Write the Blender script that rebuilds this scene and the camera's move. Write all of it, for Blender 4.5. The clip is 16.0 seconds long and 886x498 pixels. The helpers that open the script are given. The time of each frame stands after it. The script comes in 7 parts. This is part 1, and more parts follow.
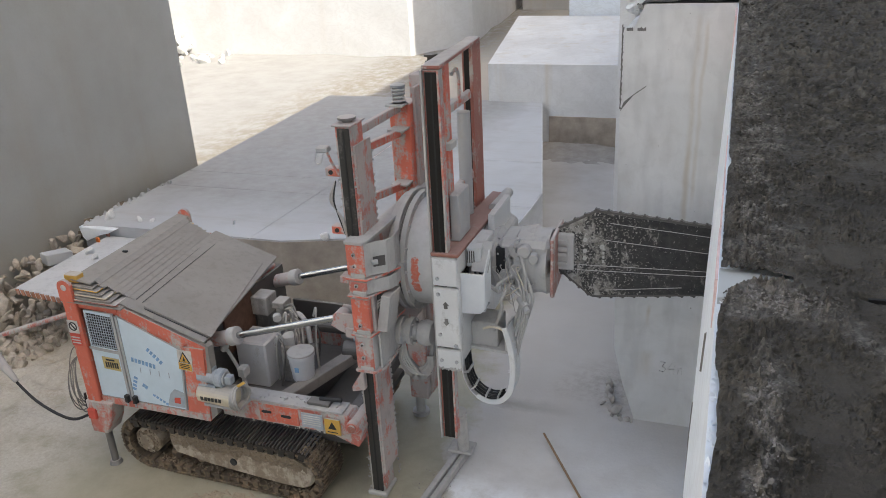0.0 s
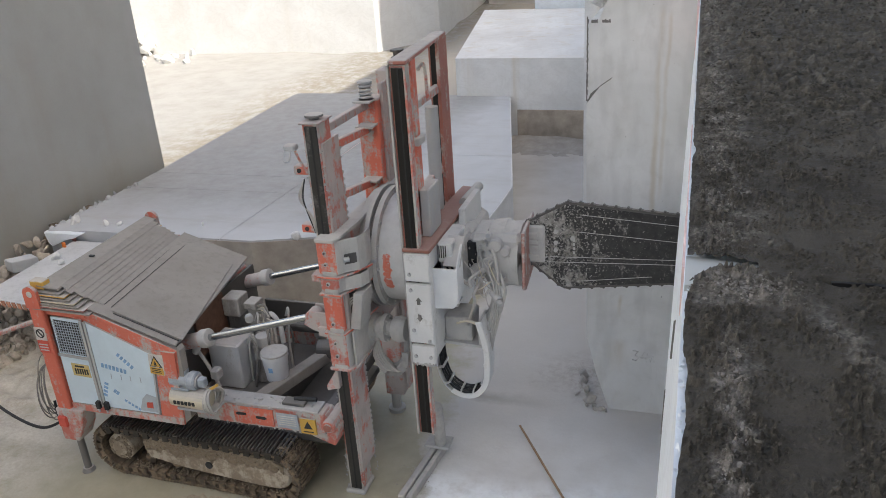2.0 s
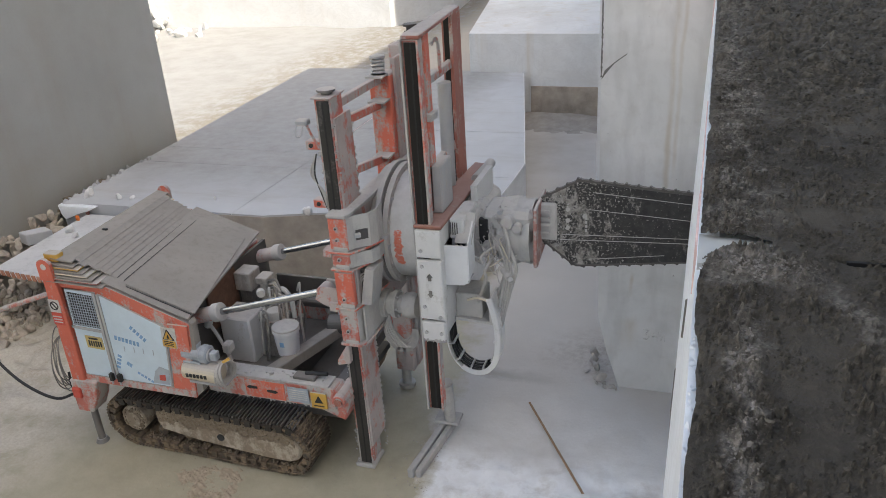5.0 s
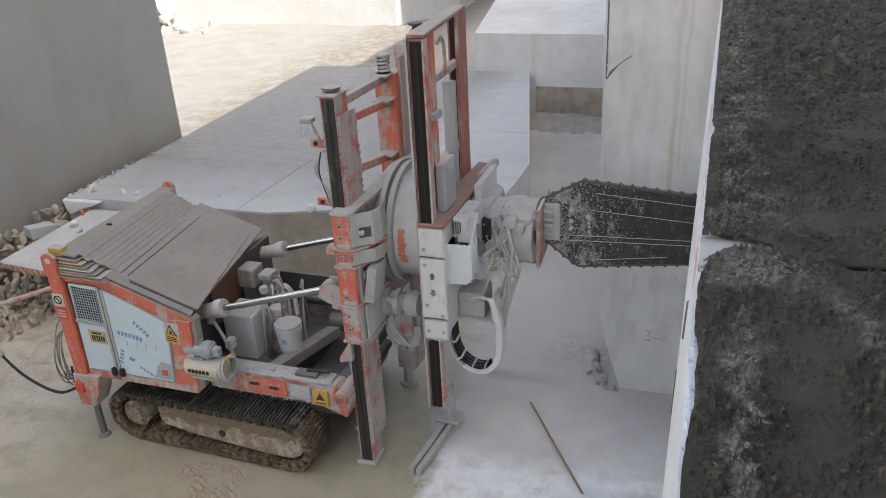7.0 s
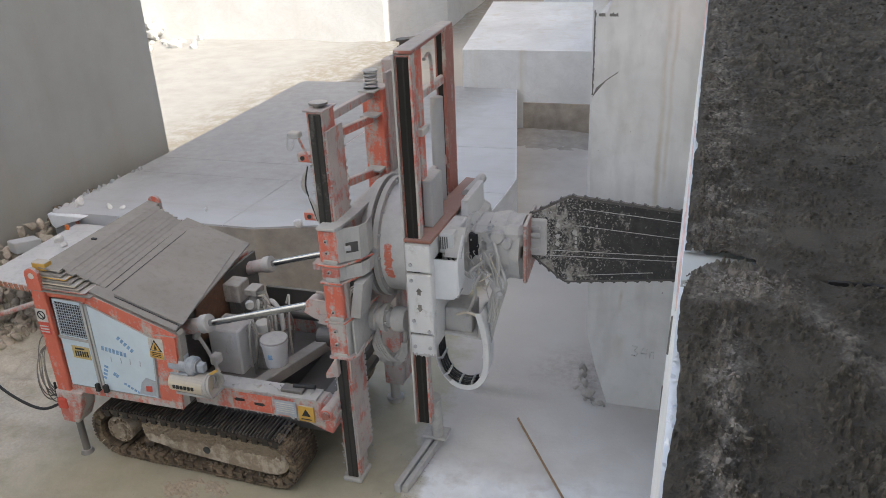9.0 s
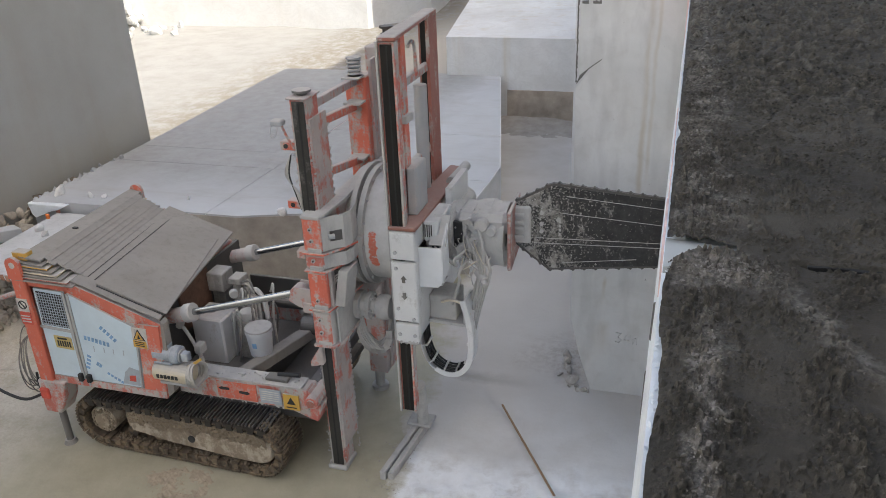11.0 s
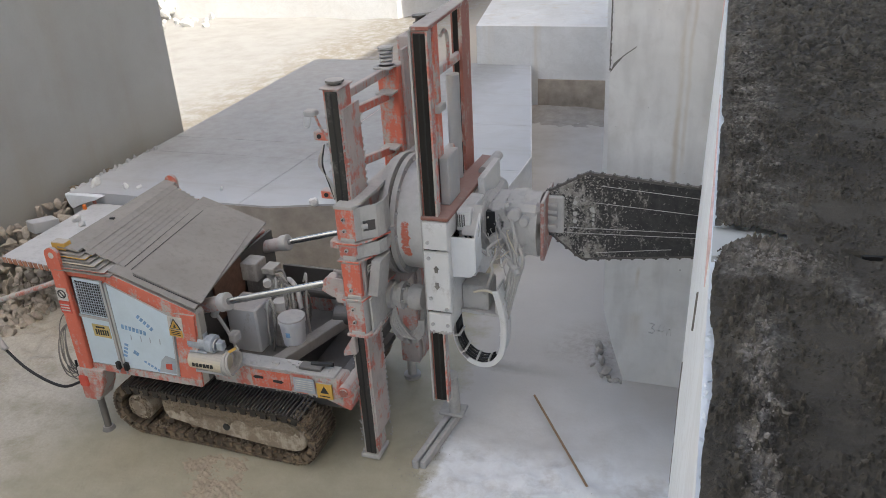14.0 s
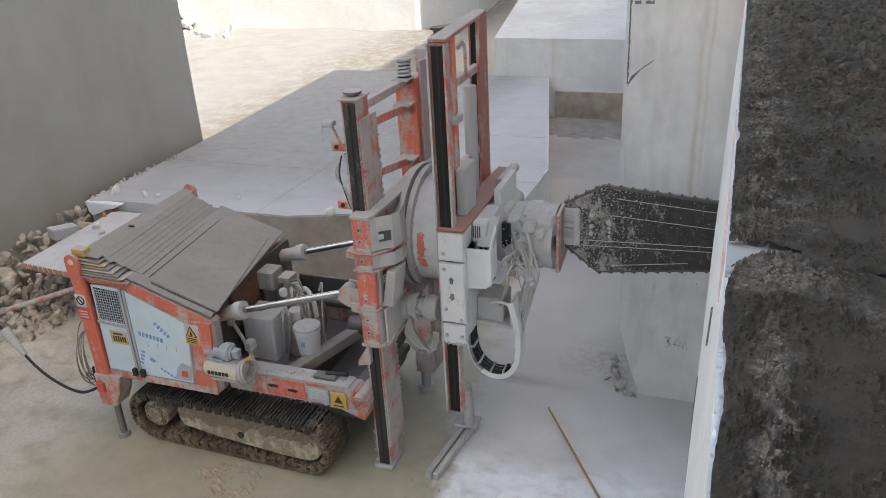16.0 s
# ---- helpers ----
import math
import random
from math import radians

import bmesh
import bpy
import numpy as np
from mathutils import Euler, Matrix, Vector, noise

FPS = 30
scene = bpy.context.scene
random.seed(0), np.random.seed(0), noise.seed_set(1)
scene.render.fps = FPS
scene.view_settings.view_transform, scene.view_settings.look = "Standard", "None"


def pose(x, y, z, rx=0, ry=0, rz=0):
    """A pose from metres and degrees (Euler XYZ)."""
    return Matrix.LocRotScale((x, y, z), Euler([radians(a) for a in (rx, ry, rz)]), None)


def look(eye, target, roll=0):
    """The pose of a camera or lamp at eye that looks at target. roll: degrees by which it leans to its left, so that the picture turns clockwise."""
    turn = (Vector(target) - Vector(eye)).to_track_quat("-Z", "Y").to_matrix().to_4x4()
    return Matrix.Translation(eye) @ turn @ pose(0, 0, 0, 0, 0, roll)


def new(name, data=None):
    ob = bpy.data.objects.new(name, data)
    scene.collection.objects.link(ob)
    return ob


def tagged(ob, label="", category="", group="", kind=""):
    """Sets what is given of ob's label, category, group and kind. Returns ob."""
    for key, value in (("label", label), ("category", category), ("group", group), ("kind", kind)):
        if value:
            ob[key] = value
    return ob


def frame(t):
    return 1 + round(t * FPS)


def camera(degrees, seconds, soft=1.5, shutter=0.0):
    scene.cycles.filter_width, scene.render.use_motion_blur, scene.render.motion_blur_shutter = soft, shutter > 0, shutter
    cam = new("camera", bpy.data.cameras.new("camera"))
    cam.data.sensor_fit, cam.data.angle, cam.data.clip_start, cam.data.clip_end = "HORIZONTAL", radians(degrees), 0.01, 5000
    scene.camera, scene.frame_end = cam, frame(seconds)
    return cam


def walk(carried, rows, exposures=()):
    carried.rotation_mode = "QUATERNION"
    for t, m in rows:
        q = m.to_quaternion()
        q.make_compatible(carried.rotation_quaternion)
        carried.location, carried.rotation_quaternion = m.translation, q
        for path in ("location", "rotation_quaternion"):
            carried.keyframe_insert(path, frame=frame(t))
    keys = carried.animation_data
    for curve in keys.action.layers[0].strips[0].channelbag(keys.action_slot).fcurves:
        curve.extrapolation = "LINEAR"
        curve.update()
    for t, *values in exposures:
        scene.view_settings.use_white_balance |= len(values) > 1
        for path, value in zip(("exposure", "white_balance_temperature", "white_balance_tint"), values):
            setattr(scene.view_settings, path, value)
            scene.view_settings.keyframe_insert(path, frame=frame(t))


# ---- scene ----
cam = camera(58.3, 16.0, soft=0.9)
PATH = [
    (0, (0.068, 0.177, 6.026), (-0.575, 1.9, 5.24), -3.1),
    (0.5, (0.074, 0.178, 6.031), (-0.569, 1.928, 5.309), -3.0),
    (1, (0.075, 0.178, 6.029), (-0.546, 1.937, 5.307), -2.9),
    (1.5, (0.078, 0.183, 6.025), (-0.511, 1.937, 5.266), -3.4),
    (2, (0.078, 0.185, 6.021), (-0.499, 1.925, 5.221), -3.8),
    (2.5, (0.08, 0.196, 6.014), (-0.488, 1.926, 5.185), -3.7),
    (3, (0.077, 0.192, 6.016), (-0.498, 1.915, 5.18), -3.6),
    (3.5, (0.075, 0.194, 6.011), (-0.514, 1.905, 5.159), -3.8),
    (4, (0.076, 0.196, 6.013), (-0.516, 1.905, 5.16), -4.0),
    (6.5, (0.08, 0.193, 6.012), (-0.534, 1.897, 5.164), -3.0),
    (7, (0.083, 0.183, 6.019), (-0.525, 1.887, 5.166), -3.1),
    (7.5, (0.089, 0.184, 6.022), (-0.519, 1.918, 5.232), -3.0),
    (8, (0.09, 0.173, 6.028), (-0.517, 1.918, 5.261), -2.8),
    (8.5, (0.091, 0.178, 6.022), (-0.507, 1.908, 5.215), -2.6),
    (9, (0.094, 0.192, 6.015), (-0.489, 1.92, 5.196), -2.6),
    (11.5, (0.097, 0.181, 6.017), (-0.444, 1.906, 5.162), -2.3),
    (12, (0.091, 0.177, 6.019), (-0.459, 1.898, 5.161), -2.5),
    (12.5, (0.076, 0.175, 6.015), (-0.496, 1.89, 5.16), -3.0),
    (13, (0.062, 0.177, 6.01), (-0.527, 1.888, 5.156), -3.3),
    (13.5, (0.054, 0.175, 6.012), (-0.548, 1.879, 5.155), -3.3),
    (14, (0.053, 0.182, 6.009), (-0.556, 1.878, 5.142), -3.3),
    (14.5, (0.054, 0.184, 6.008), (-0.559, 1.875, 5.133), -3.1),
    (15, (0.055, 0.18, 6.01), (-0.569, 1.868, 5.138), -3.2),
    (15.5, (0.06, 0.178, 6.012), (-0.58, 1.868, 5.154), -3.3),
    (16, (0.063, 0.173, 6.019), (-0.587, 1.868, 5.178), -3.2),
]
walk(cam, [(t, look(eye, target, roll)) for t, eye, target, roll in PATH], exposures=[(0.0, 1.14, 7100, 7), (16.0, 1.14, 7100, 7)])
# ---- world and light ----
def setup_world():
    w = bpy.data.worlds.new("sky")
    scene.world = w
    w.use_nodes = True
    nt = w.node_tree
    bg = nt.nodes["Background"]
    sky = nt.nodes.new("ShaderNodeTexSky")
    sky.sky_type = "NISHITA"
    sky.sun_disc = False
    sky.sun_elevation = radians(SUN_ELEVATION)
    sky.sun_rotation = radians(SUN_AZIMUTH)
    sky.air_density, sky.dust_density = 1.0, 4.0
    nt.links.new(sky.outputs[0], bg.inputs[0])
    bg.inputs[1].default_value = SKY_STRENGTH


SUN_ELEVATION, SUN_AZIMUTH, SKY_STRENGTH = 50, 116, 0.15
setup_world()
sun_data = bpy.data.lights.new("sun", "SUN")
sun_data.energy, sun_data.angle, sun_data.color = 2.6, radians(0.6), (1.0, 0.965, 0.92)
sun = new("sun", sun_data)
_az, _el = radians(SUN_AZIMUTH), radians(SUN_ELEVATION)
SUN_FROM = Vector((math.sin(_az) * math.cos(_el), math.cos(_az) * math.cos(_el), math.sin(_el)))
sun.matrix_world = look(SUN_FROM * 50, (0, 0, 0))


# ---- materials ----
class Nodes:
    """Short hand for building a node material."""

    def __init__(self, name):
        self.mat = bpy.data.materials.new(name)
        self.mat.use_nodes = True
        self.nt = self.mat.node_tree
        self.bsdf = self.nt.nodes["Principled BSDF"]
        geo = self.add("ShaderNodeNewGeometry")
        self.pos, self.normal, self.island = geo.outputs["Position"], geo.outputs["Normal"], geo.outputs["Random Per Island"]

    def add(self, kind):
        return self.nt.nodes.new(kind)

    def link(self, a, b):
        self.nt.links.new(a, b)

    def noise(self, scale, detail=5, rough=0.6, stretch=None, distort=0.0):
        n = self.add("ShaderNodeTexNoise")
        n.inputs["Scale"].default_value, n.inputs["Detail"].default_value = scale, detail
        n.inputs["Roughness"].default_value, n.inputs["Distortion"].default_value = rough, distort
        if stretch:
            m = self.add("ShaderNodeMapping")
            m.inputs["Scale"].default_value = stretch
            self.link(self.pos, m.inputs[0])
            self.link(m.outputs[0], n.inputs["Vector"])
        else:
            self.link(self.pos, n.inputs["Vector"])
        return n.outputs["Fac"]

    def ramp(self, fac, stops):
        r = self.add("ShaderNodeValToRGB")
        while len(r.color_ramp.elements) < len(stops):
            r.color_ramp.elements.new(0.5)
        for e, (p, c) in zip(r.color_ramp.elements, stops):
            e.position = p
            e.color = (c, c, c, 1) if isinstance(c, (int, float)) else (*c, 1)
        self.link(fac, r.inputs[0])
        return r.outputs[0]

    def mix(self, fac, a, b, mode="MIX"):
        m = self.add("ShaderNodeMix")
        m.data_type, m.blend_type = "RGBA", mode
        for slot, v in ((0, fac), (6, a), (7, b)):
            if isinstance(v, (int, float)):
                m.inputs[slot].default_value = v if slot == 0 else (v, v, v, 1)
            elif isinstance(v, tuple):
                m.inputs[slot].default_value = (*v, 1)
            else:
                self.link(v, m.inputs[slot])
        return m.outputs[2]

    def math(self, op, a, b=0.0, clamp=False):
        m = self.add("ShaderNodeMath")
        m.operation, m.use_clamp = op, clamp
        for i, v in enumerate((a, b)):
            if isinstance(v, (int, float)):
                m.inputs[i].default_value = v
            else:
                self.link(v, m.inputs[i])
        return m.outputs[0]

    def axis(self, vec, i):
        s = self.add("ShaderNodeSeparateXYZ")
        self.link(vec, s.inputs[0])
        return s.outputs[i]

    def span(self, v, lo, hi):
        """0 below lo, 1 above hi."""
        m = self.add("ShaderNodeMapRange")
        m.inputs[1].default_value, m.inputs[2].default_value = lo, hi
        self.link(v, m.inputs[0])
        return m.outputs[0]

    def bump(self, height, strength=0.3, distance=0.01):
        b = self.add("ShaderNodeBump")
        b.inputs["Strength"].default_value, b.inputs["Distance"].default_value = strength, distance
        self.link(height, b.inputs["Height"])
        self.link(b.outputs[0], self.bsdf.inputs["Normal"])

    def done(self, color, rough=0.6, metal=0.0, spec=0.5):
        for slot, v in (("Base Color", color), ("Roughness", rough), ("Metallic", metal), ("Specular IOR Level", spec)):
            if isinstance(v, (int, float)):
                self.bsdf.inputs[slot].default_value = v
            elif isinstance(v, tuple):
                self.bsdf.inputs[slot].default_value = (*v, 1)
            else:
                self.link(v, self.bsdf.inputs[slot])
        return self.mat


DUST = (0.51, 0.48, 0.445)


def dusty(name, base, amount=0.5, rough=0.5, metal=0.0, dust=DUST, scale=3.0, chips=None, settle=0.93):
    """Paint or metal under dried marble slurry: blotches, a film on upward faces, fine speckle. amount 0 to 1."""
    n = Nodes(name)
    up = n.span(n.axis(n.normal, 2), 0.15, 0.8)
    blot = n.noise(scale, 6, 0.65)
    fine = n.noise(38.0, 4, 0.7)
    runs = n.noise(9.0, 4, 0.6, stretch=(1.0, 1.0, 0.22))
    s = n.math("ADD", n.math("MULTIPLY", blot, 0.55), n.math("MULTIPLY", runs, 0.45))
    s = n.math("ADD", s, n.math("MULTIPLY", n.math("SUBTRACT", fine, 0.5), 0.25))
    edge = 0.78 - 0.56 * amount
    cover = n.span(s, edge - 0.05, edge + 0.07)
    cover = n.math("MAXIMUM", cover, n.math("MULTIPLY", up, settle))
    film = n.math("MAXIMUM", cover, 0.05 + 0.3 * amount)
    shade = n.mix(n.span(blot, 0.3, 0.7), tuple(c * 0.86 for c in base), base)
    if chips:
        shade = n.mix(n.span(n.noise(16.0, 5, 0.7), 0.6, 0.66), shade, chips)
    dcol = n.mix(n.span(n.noise(1.7, 4), 0.3, 0.7), tuple(c * 0.84 for c in dust), dust)
    dcol = n.mix(n.math("MULTIPLY", n.span(n.noise(11.0, 6, 0.7, stretch=(1.0, 1.0, 0.5)), 0.5, 0.72), 0.45), dcol, tuple(c * 0.55 for c in dust))
    col = n.mix(film, shade, dcol)
    n.bump(n.math("ADD", fine, n.math("MULTIPLY", cover, 0.8)), 0.35, 0.006)
    r = n.math("ADD", n.math("MULTIPLY", film, 0.92 - rough), rough)
    return n.done(col, r, n.math("MULTIPLY", n.math("SUBTRACT", 1.0, film), metal))


def marble(name, light=(0.74, 0.75, 0.76), dark=(0.60, 0.60, 0.60), stain=(0.52, 0.43, 0.30), stains=0.4, rough=0.55):
    """Sawn white marble: cloudy grey, faint veins, sawing marks and rusty runs."""
    n = Nodes(name)
    cloud = n.noise(0.55, 5, 0.6, distort=0.6)
    vein = n.noise(1.3, 7, 0.6, stretch=(1.0, 0.6, 1.5), distort=1.8)
    vein = n.span(n.math("ABSOLUTE", n.math("SUBTRACT", vein, 0.5)), 0.0, 0.05)
    col = n.mix(n.span(cloud, 0.32, 0.66), dark, light)
    col = n.mix(n.math("MULTIPLY", n.math("SUBTRACT", 1.0, vein), 0.2), col, (0.48, 0.48, 0.48))
    run = n.noise(2.4, 4, 0.55, stretch=(1.0, 1.0, 0.06))
    col = n.mix(n.math("MULTIPLY", n.span(run, 0.56, 0.72), stains), col, stain)
    fine = n.noise(22.0, 5, 0.7)
    saw = n.noise(30.0, 2, 0.5, stretch=(1.0, 1.0, 0.05))
    col = n.mix(n.math("MULTIPLY", n.span(fine, 0.35, 0.75), 0.13), col, (0.45, 0.43, 0.40))
    n.bump(n.math("ADD", fine, saw), 0.22, 0.008)
    return n.done(col, rough)


def ground_material():
    """Wet tan slurry, drier at the ridges, with white cutting dust heaped before the rock face and pale dry ground far off."""
    n = Nodes("slurry_ground")
    x, y, z = (n.axis(n.pos, i) for i in range(3))
    big, mid, fine = n.noise(0.5, 5), n.noise(2.6, 6, 0.65), n.noise(26.0, 5, 0.7)
    mud = n.mix(n.span(mid, 0.3, 0.7), (0.345, 0.315, 0.228), (0.435, 0.40, 0.302))
    mud = n.mix(n.span(z, 0.02, 0.1), mud, n.mix(n.span(fine, 0.3, 0.7), (0.34, 0.28, 0.20), (0.56, 0.51, 0.43)))
    mud = n.mix(n.math("MULTIPLY", n.span(n.math("MULTIPLY", x, -1.0), 6.7, 7.6), n.span(mid, 0.3, 0.55)), mud, n.mix(n.span(fine, 0.35, 0.65), (0.47, 0.43, 0.35), (0.58, 0.545, 0.47)))
    warp = n.math("MULTIPLY", n.math("SUBTRACT", n.noise(1.6, 6, 0.65), 0.5), 1.5)
    near = n.span(n.math("ADD", x, n.math("ADD", warp, n.math("MULTIPLY", n.math("SUBTRACT", y, 7.0), 0.1))), -2.75, -2.45)
    dust = n.mix(n.span(big, 0.35, 0.65), (0.54, 0.52, 0.495), (0.65, 0.635, 0.615))
    dust = n.mix(n.math("MULTIPLY", n.span(n.math("ADD", y, n.math("MULTIPLY", mid, 1.2)), 7.9, 9.0), 0.5), dust, (0.43, 0.40, 0.365))
    dust = n.mix(n.math("MULTIPLY", n.span(n.math("SUBTRACT", n.math("ADD", 7.3, n.math("MULTIPLY", n.math("SUBTRACT", big, 0.5), 1.0)), y), 0.0, 0.45), n.span(mid, 0.33, 0.52)), dust, (0.80, 0.81, 0.82))
    dust = n.mix(n.math("MULTIPLY", n.span(mid, 0.5, 0.75), 0.35), dust, (0.52, 0.49, 0.45))
    # A darker streak along y 8.72 that fades out towards +x.
    dark_streak = n.math("ABSOLUTE", n.math("ADD", n.math("SUBTRACT", y, 8.72), n.math("MULTIPLY", n.math("SUBTRACT", mid, 0.5), 0.35)))
    dark_streak = n.math("MULTIPLY", n.math("SUBTRACT", 1.0, n.span(dark_streak, 0.02, 0.15)), n.math("SUBTRACT", 1.0, n.span(x, -2.3, -1.2)))
    dust = n.mix(n.math("MULTIPLY", dark_streak, 0.75), dust, (0.30, 0.275, 0.245))
    grit = n.math("MULTIPLY", n.span(n.math("ADD", y, n.math("MULTIPLY", mid, 1.0)), 9.3, 9.7), n.math("MULTIPLY", n.span(n.math("ADD", x, mid), -1.4, -0.6), n.math("SUBTRACT", 1.0, n.span(y, 9.6, 10.2))))
    dust = n.mix(n.math("MULTIPLY", n.math("MULTIPLY", grit, n.span(n.noise(9.0, 6, 0.7), 0.4, 0.6)), 0.7), dust, (0.31, 0.275, 0.235))
    col = n.mix(near, mud, dust)
    far = n.span(y, 12.0, 18.0)
    # Far ground tone follows the shade line: sunlit side darkened against glare, shaded side lighter.
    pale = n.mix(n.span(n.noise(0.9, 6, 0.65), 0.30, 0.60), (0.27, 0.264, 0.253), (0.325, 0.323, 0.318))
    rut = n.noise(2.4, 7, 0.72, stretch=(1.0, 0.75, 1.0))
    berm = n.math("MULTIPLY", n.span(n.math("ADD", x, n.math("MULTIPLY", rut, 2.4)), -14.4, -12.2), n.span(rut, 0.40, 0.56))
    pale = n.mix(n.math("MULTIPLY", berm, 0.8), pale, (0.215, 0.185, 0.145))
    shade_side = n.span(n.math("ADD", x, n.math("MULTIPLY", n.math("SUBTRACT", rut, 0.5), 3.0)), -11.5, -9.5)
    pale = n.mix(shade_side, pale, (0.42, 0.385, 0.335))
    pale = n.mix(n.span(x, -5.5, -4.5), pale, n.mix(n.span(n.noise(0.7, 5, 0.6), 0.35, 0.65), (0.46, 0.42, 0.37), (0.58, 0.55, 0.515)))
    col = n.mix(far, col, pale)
    wet = n.math("MULTIPLY", n.math("SUBTRACT", 1.0, near), n.math("SUBTRACT", 1.0, n.span(z, 0.01, 0.06)))
    rough = n.math("SUBTRACT", 0.85, n.math("MULTIPLY", n.math("MULTIPLY", wet, n.math("SUBTRACT", 1.0, far)), 0.42))
    n.bump(n.math("ADD", n.math("MULTIPLY", mid, 2.0), n.math("MULTIPLY", fine, 0.5)), 0.3, 0.02)
    return n.done(col, rough)


def dry_mask(n):
    """Where the sludge dries to pale crumbs: a ragged band by the rim, round the saw slot and on a smear beyond it."""
    x, y = n.axis(n.pos, 0), n.axis(n.pos, 1)
    wander = n.math("MULTIPLY", n.math("SUBTRACT", n.noise(5.0, 6, 0.7), 0.5), 0.26)
    xw = n.math("ADD", x, wander)
    yw = n.math("ADD", y, wander)

    def around(v, centre, lo, hi):
        return n.math("SUBTRACT", 1.0, n.span(n.math("ABSOLUTE", n.math("SUBTRACT", v, centre)), lo, hi))
    low = n.math("MULTIPLY", around(xw, 0.195, 0.005, 0.045), around(yw, 1.35, 0.35, 0.7))
    slot = n.math("MULTIPLY", around(xw, 0.24, 0.07, 0.16), around(yw, 2.15, 0.05, 0.14))
    ragged = n.span(n.noise(9.0, 6, 0.7), 0.42, 0.62)
    far = n.math("MULTIPLY", n.math("MULTIPLY", around(n.math("ADD", x, n.math("MULTIPLY", wander, 1.6)), 0.19, 0.03, 0.13), n.span(yw, 2.3, 2.45)), ragged)
    smear = n.math("MULTIPLY", around(n.math("ADD", xw, n.math("MULTIPLY", y, 0.42)), 1.24, 0.005, 0.05), around(yw, 1.85, 0.12, 0.35))
    m = n.math("MAXIMUM", n.math("MAXIMUM", low, slot), n.math("MAXIMUM", far, n.math("MULTIPLY", smear, 0.6)))
    return m


def mud_material():
    """Dark wet sludge on the bench, paler where the crumbs dry out and on raised tips."""
    n = Nodes("dark_sludge")
    big, mid, fine = n.noise(2.2, 5), n.noise(13.0, 7, 0.72), n.noise(75.0, 5, 0.75)
    col = n.mix(n.span(big, 0.35, 0.65), (0.052, 0.0455, 0.0365), (0.094, 0.083, 0.067))
    col = n.mix(n.math("MULTIPLY", n.span(mid, 0.54, 0.70), 0.5), col, (0.13, 0.114, 0.092))
    # Paler with height, broken up by noise
    tips = n.math("MULTIPLY", n.span(n.axis(n.pos, 2), TOP + 0.013, TOP + 0.024), n.span(n.noise(40.0, 4, 0.7), 0.42, 0.6))
    col = n.mix(n.math("MULTIPLY", tips, 0.55), col, (0.17, 0.155, 0.125))
    dry = n.math("MULTIPLY", dry_mask(n), n.span(n.noise(30.0, 6, 0.75), 0.40, 0.62))
    col = n.mix(n.math("MULTIPLY", dry, 0.85), col, (0.33, 0.302, 0.272))
    n.bump(n.math("ADD", mid, n.math("MULTIPLY", fine, 0.8)), 0.8, 0.012)
    return n.done(col, n.math("ADD", 0.46, n.math("MULTIPLY", mid, 0.5)), 0.0, 0.25)


def plain(name, color, rough=0.5, metal=0.0, vary=0.12, scale=12.0):
    n = Nodes(name)
    f = n.noise(scale, 5, 0.65)
    col = n.mix(n.span(f, 0.3, 0.7), tuple(c * (1 - vary) for c in color), tuple(min(1, c * (1 + vary)) for c in color))
    n.bump(f, 0.15, 0.004)
    return n.done(col, rough, metal)


def blade_material():
    """Black steel, splashed and smeared with pale slurry, thickest near the drive."""
    n = Nodes("black_blade_steel")
    x = n.axis(n.pos, 0)
    lean = n.math("MULTIPLY", n.span(n.math("MULTIPLY", x, -1.0), 0.3, 1.4), 0.16)
    smear = n.noise(8.0, 8, 0.76, stretch=(1.0, 1.0, 0.7))
    dots = n.noise(46.0, 4, 0.6)
    cover = n.math("MAXIMUM", n.span(n.math("ADD", smear, lean), 0.61, 0.70), n.span(n.math("ADD", dots, lean), 0.655, 0.69))
    col = n.mix(n.span(n.noise(15.0, 5, 0.7), 0.35, 0.75), (0.012, 0.011, 0.011), (0.045, 0.042, 0.04))
    col = n.mix(n.math("MULTIPLY", cover, 0.85), col, n.mix(n.span(n.noise(20.0, 5), 0.3, 0.7), (0.20, 0.185, 0.16), (0.46, 0.44, 0.41)))
    n.bump(n.math("ADD", smear, cover), 0.3, 0.004)
    return n.done(col, n.math("ADD", 0.4, n.math("MULTIPLY", cover, 0.45)), 0.0)


EDGE, TOP = 0.088, 5.06      # the bench: its face and its top
M_CRACK = plain("crack_dirt", (0.17, 0.16, 0.15), 0.9, vary=0.3)
M_SMUDGE = plain("smudged_paint", (0.53, 0.52, 0.505), 0.8, vary=0.35, scale=22.0)
M_REDWASH = plain("washed_red_paint", (0.74, 0.55, 0.53), 0.7, vary=0.2)
M_GROUND, M_SLUDGE = ground_material(), mud_material()
M_MARBLE = marble("white_marble")
M_FACE = marble("bright_marble_face", (0.86, 0.91, 0.96), (0.81, 0.86, 0.91), stains=0.02)


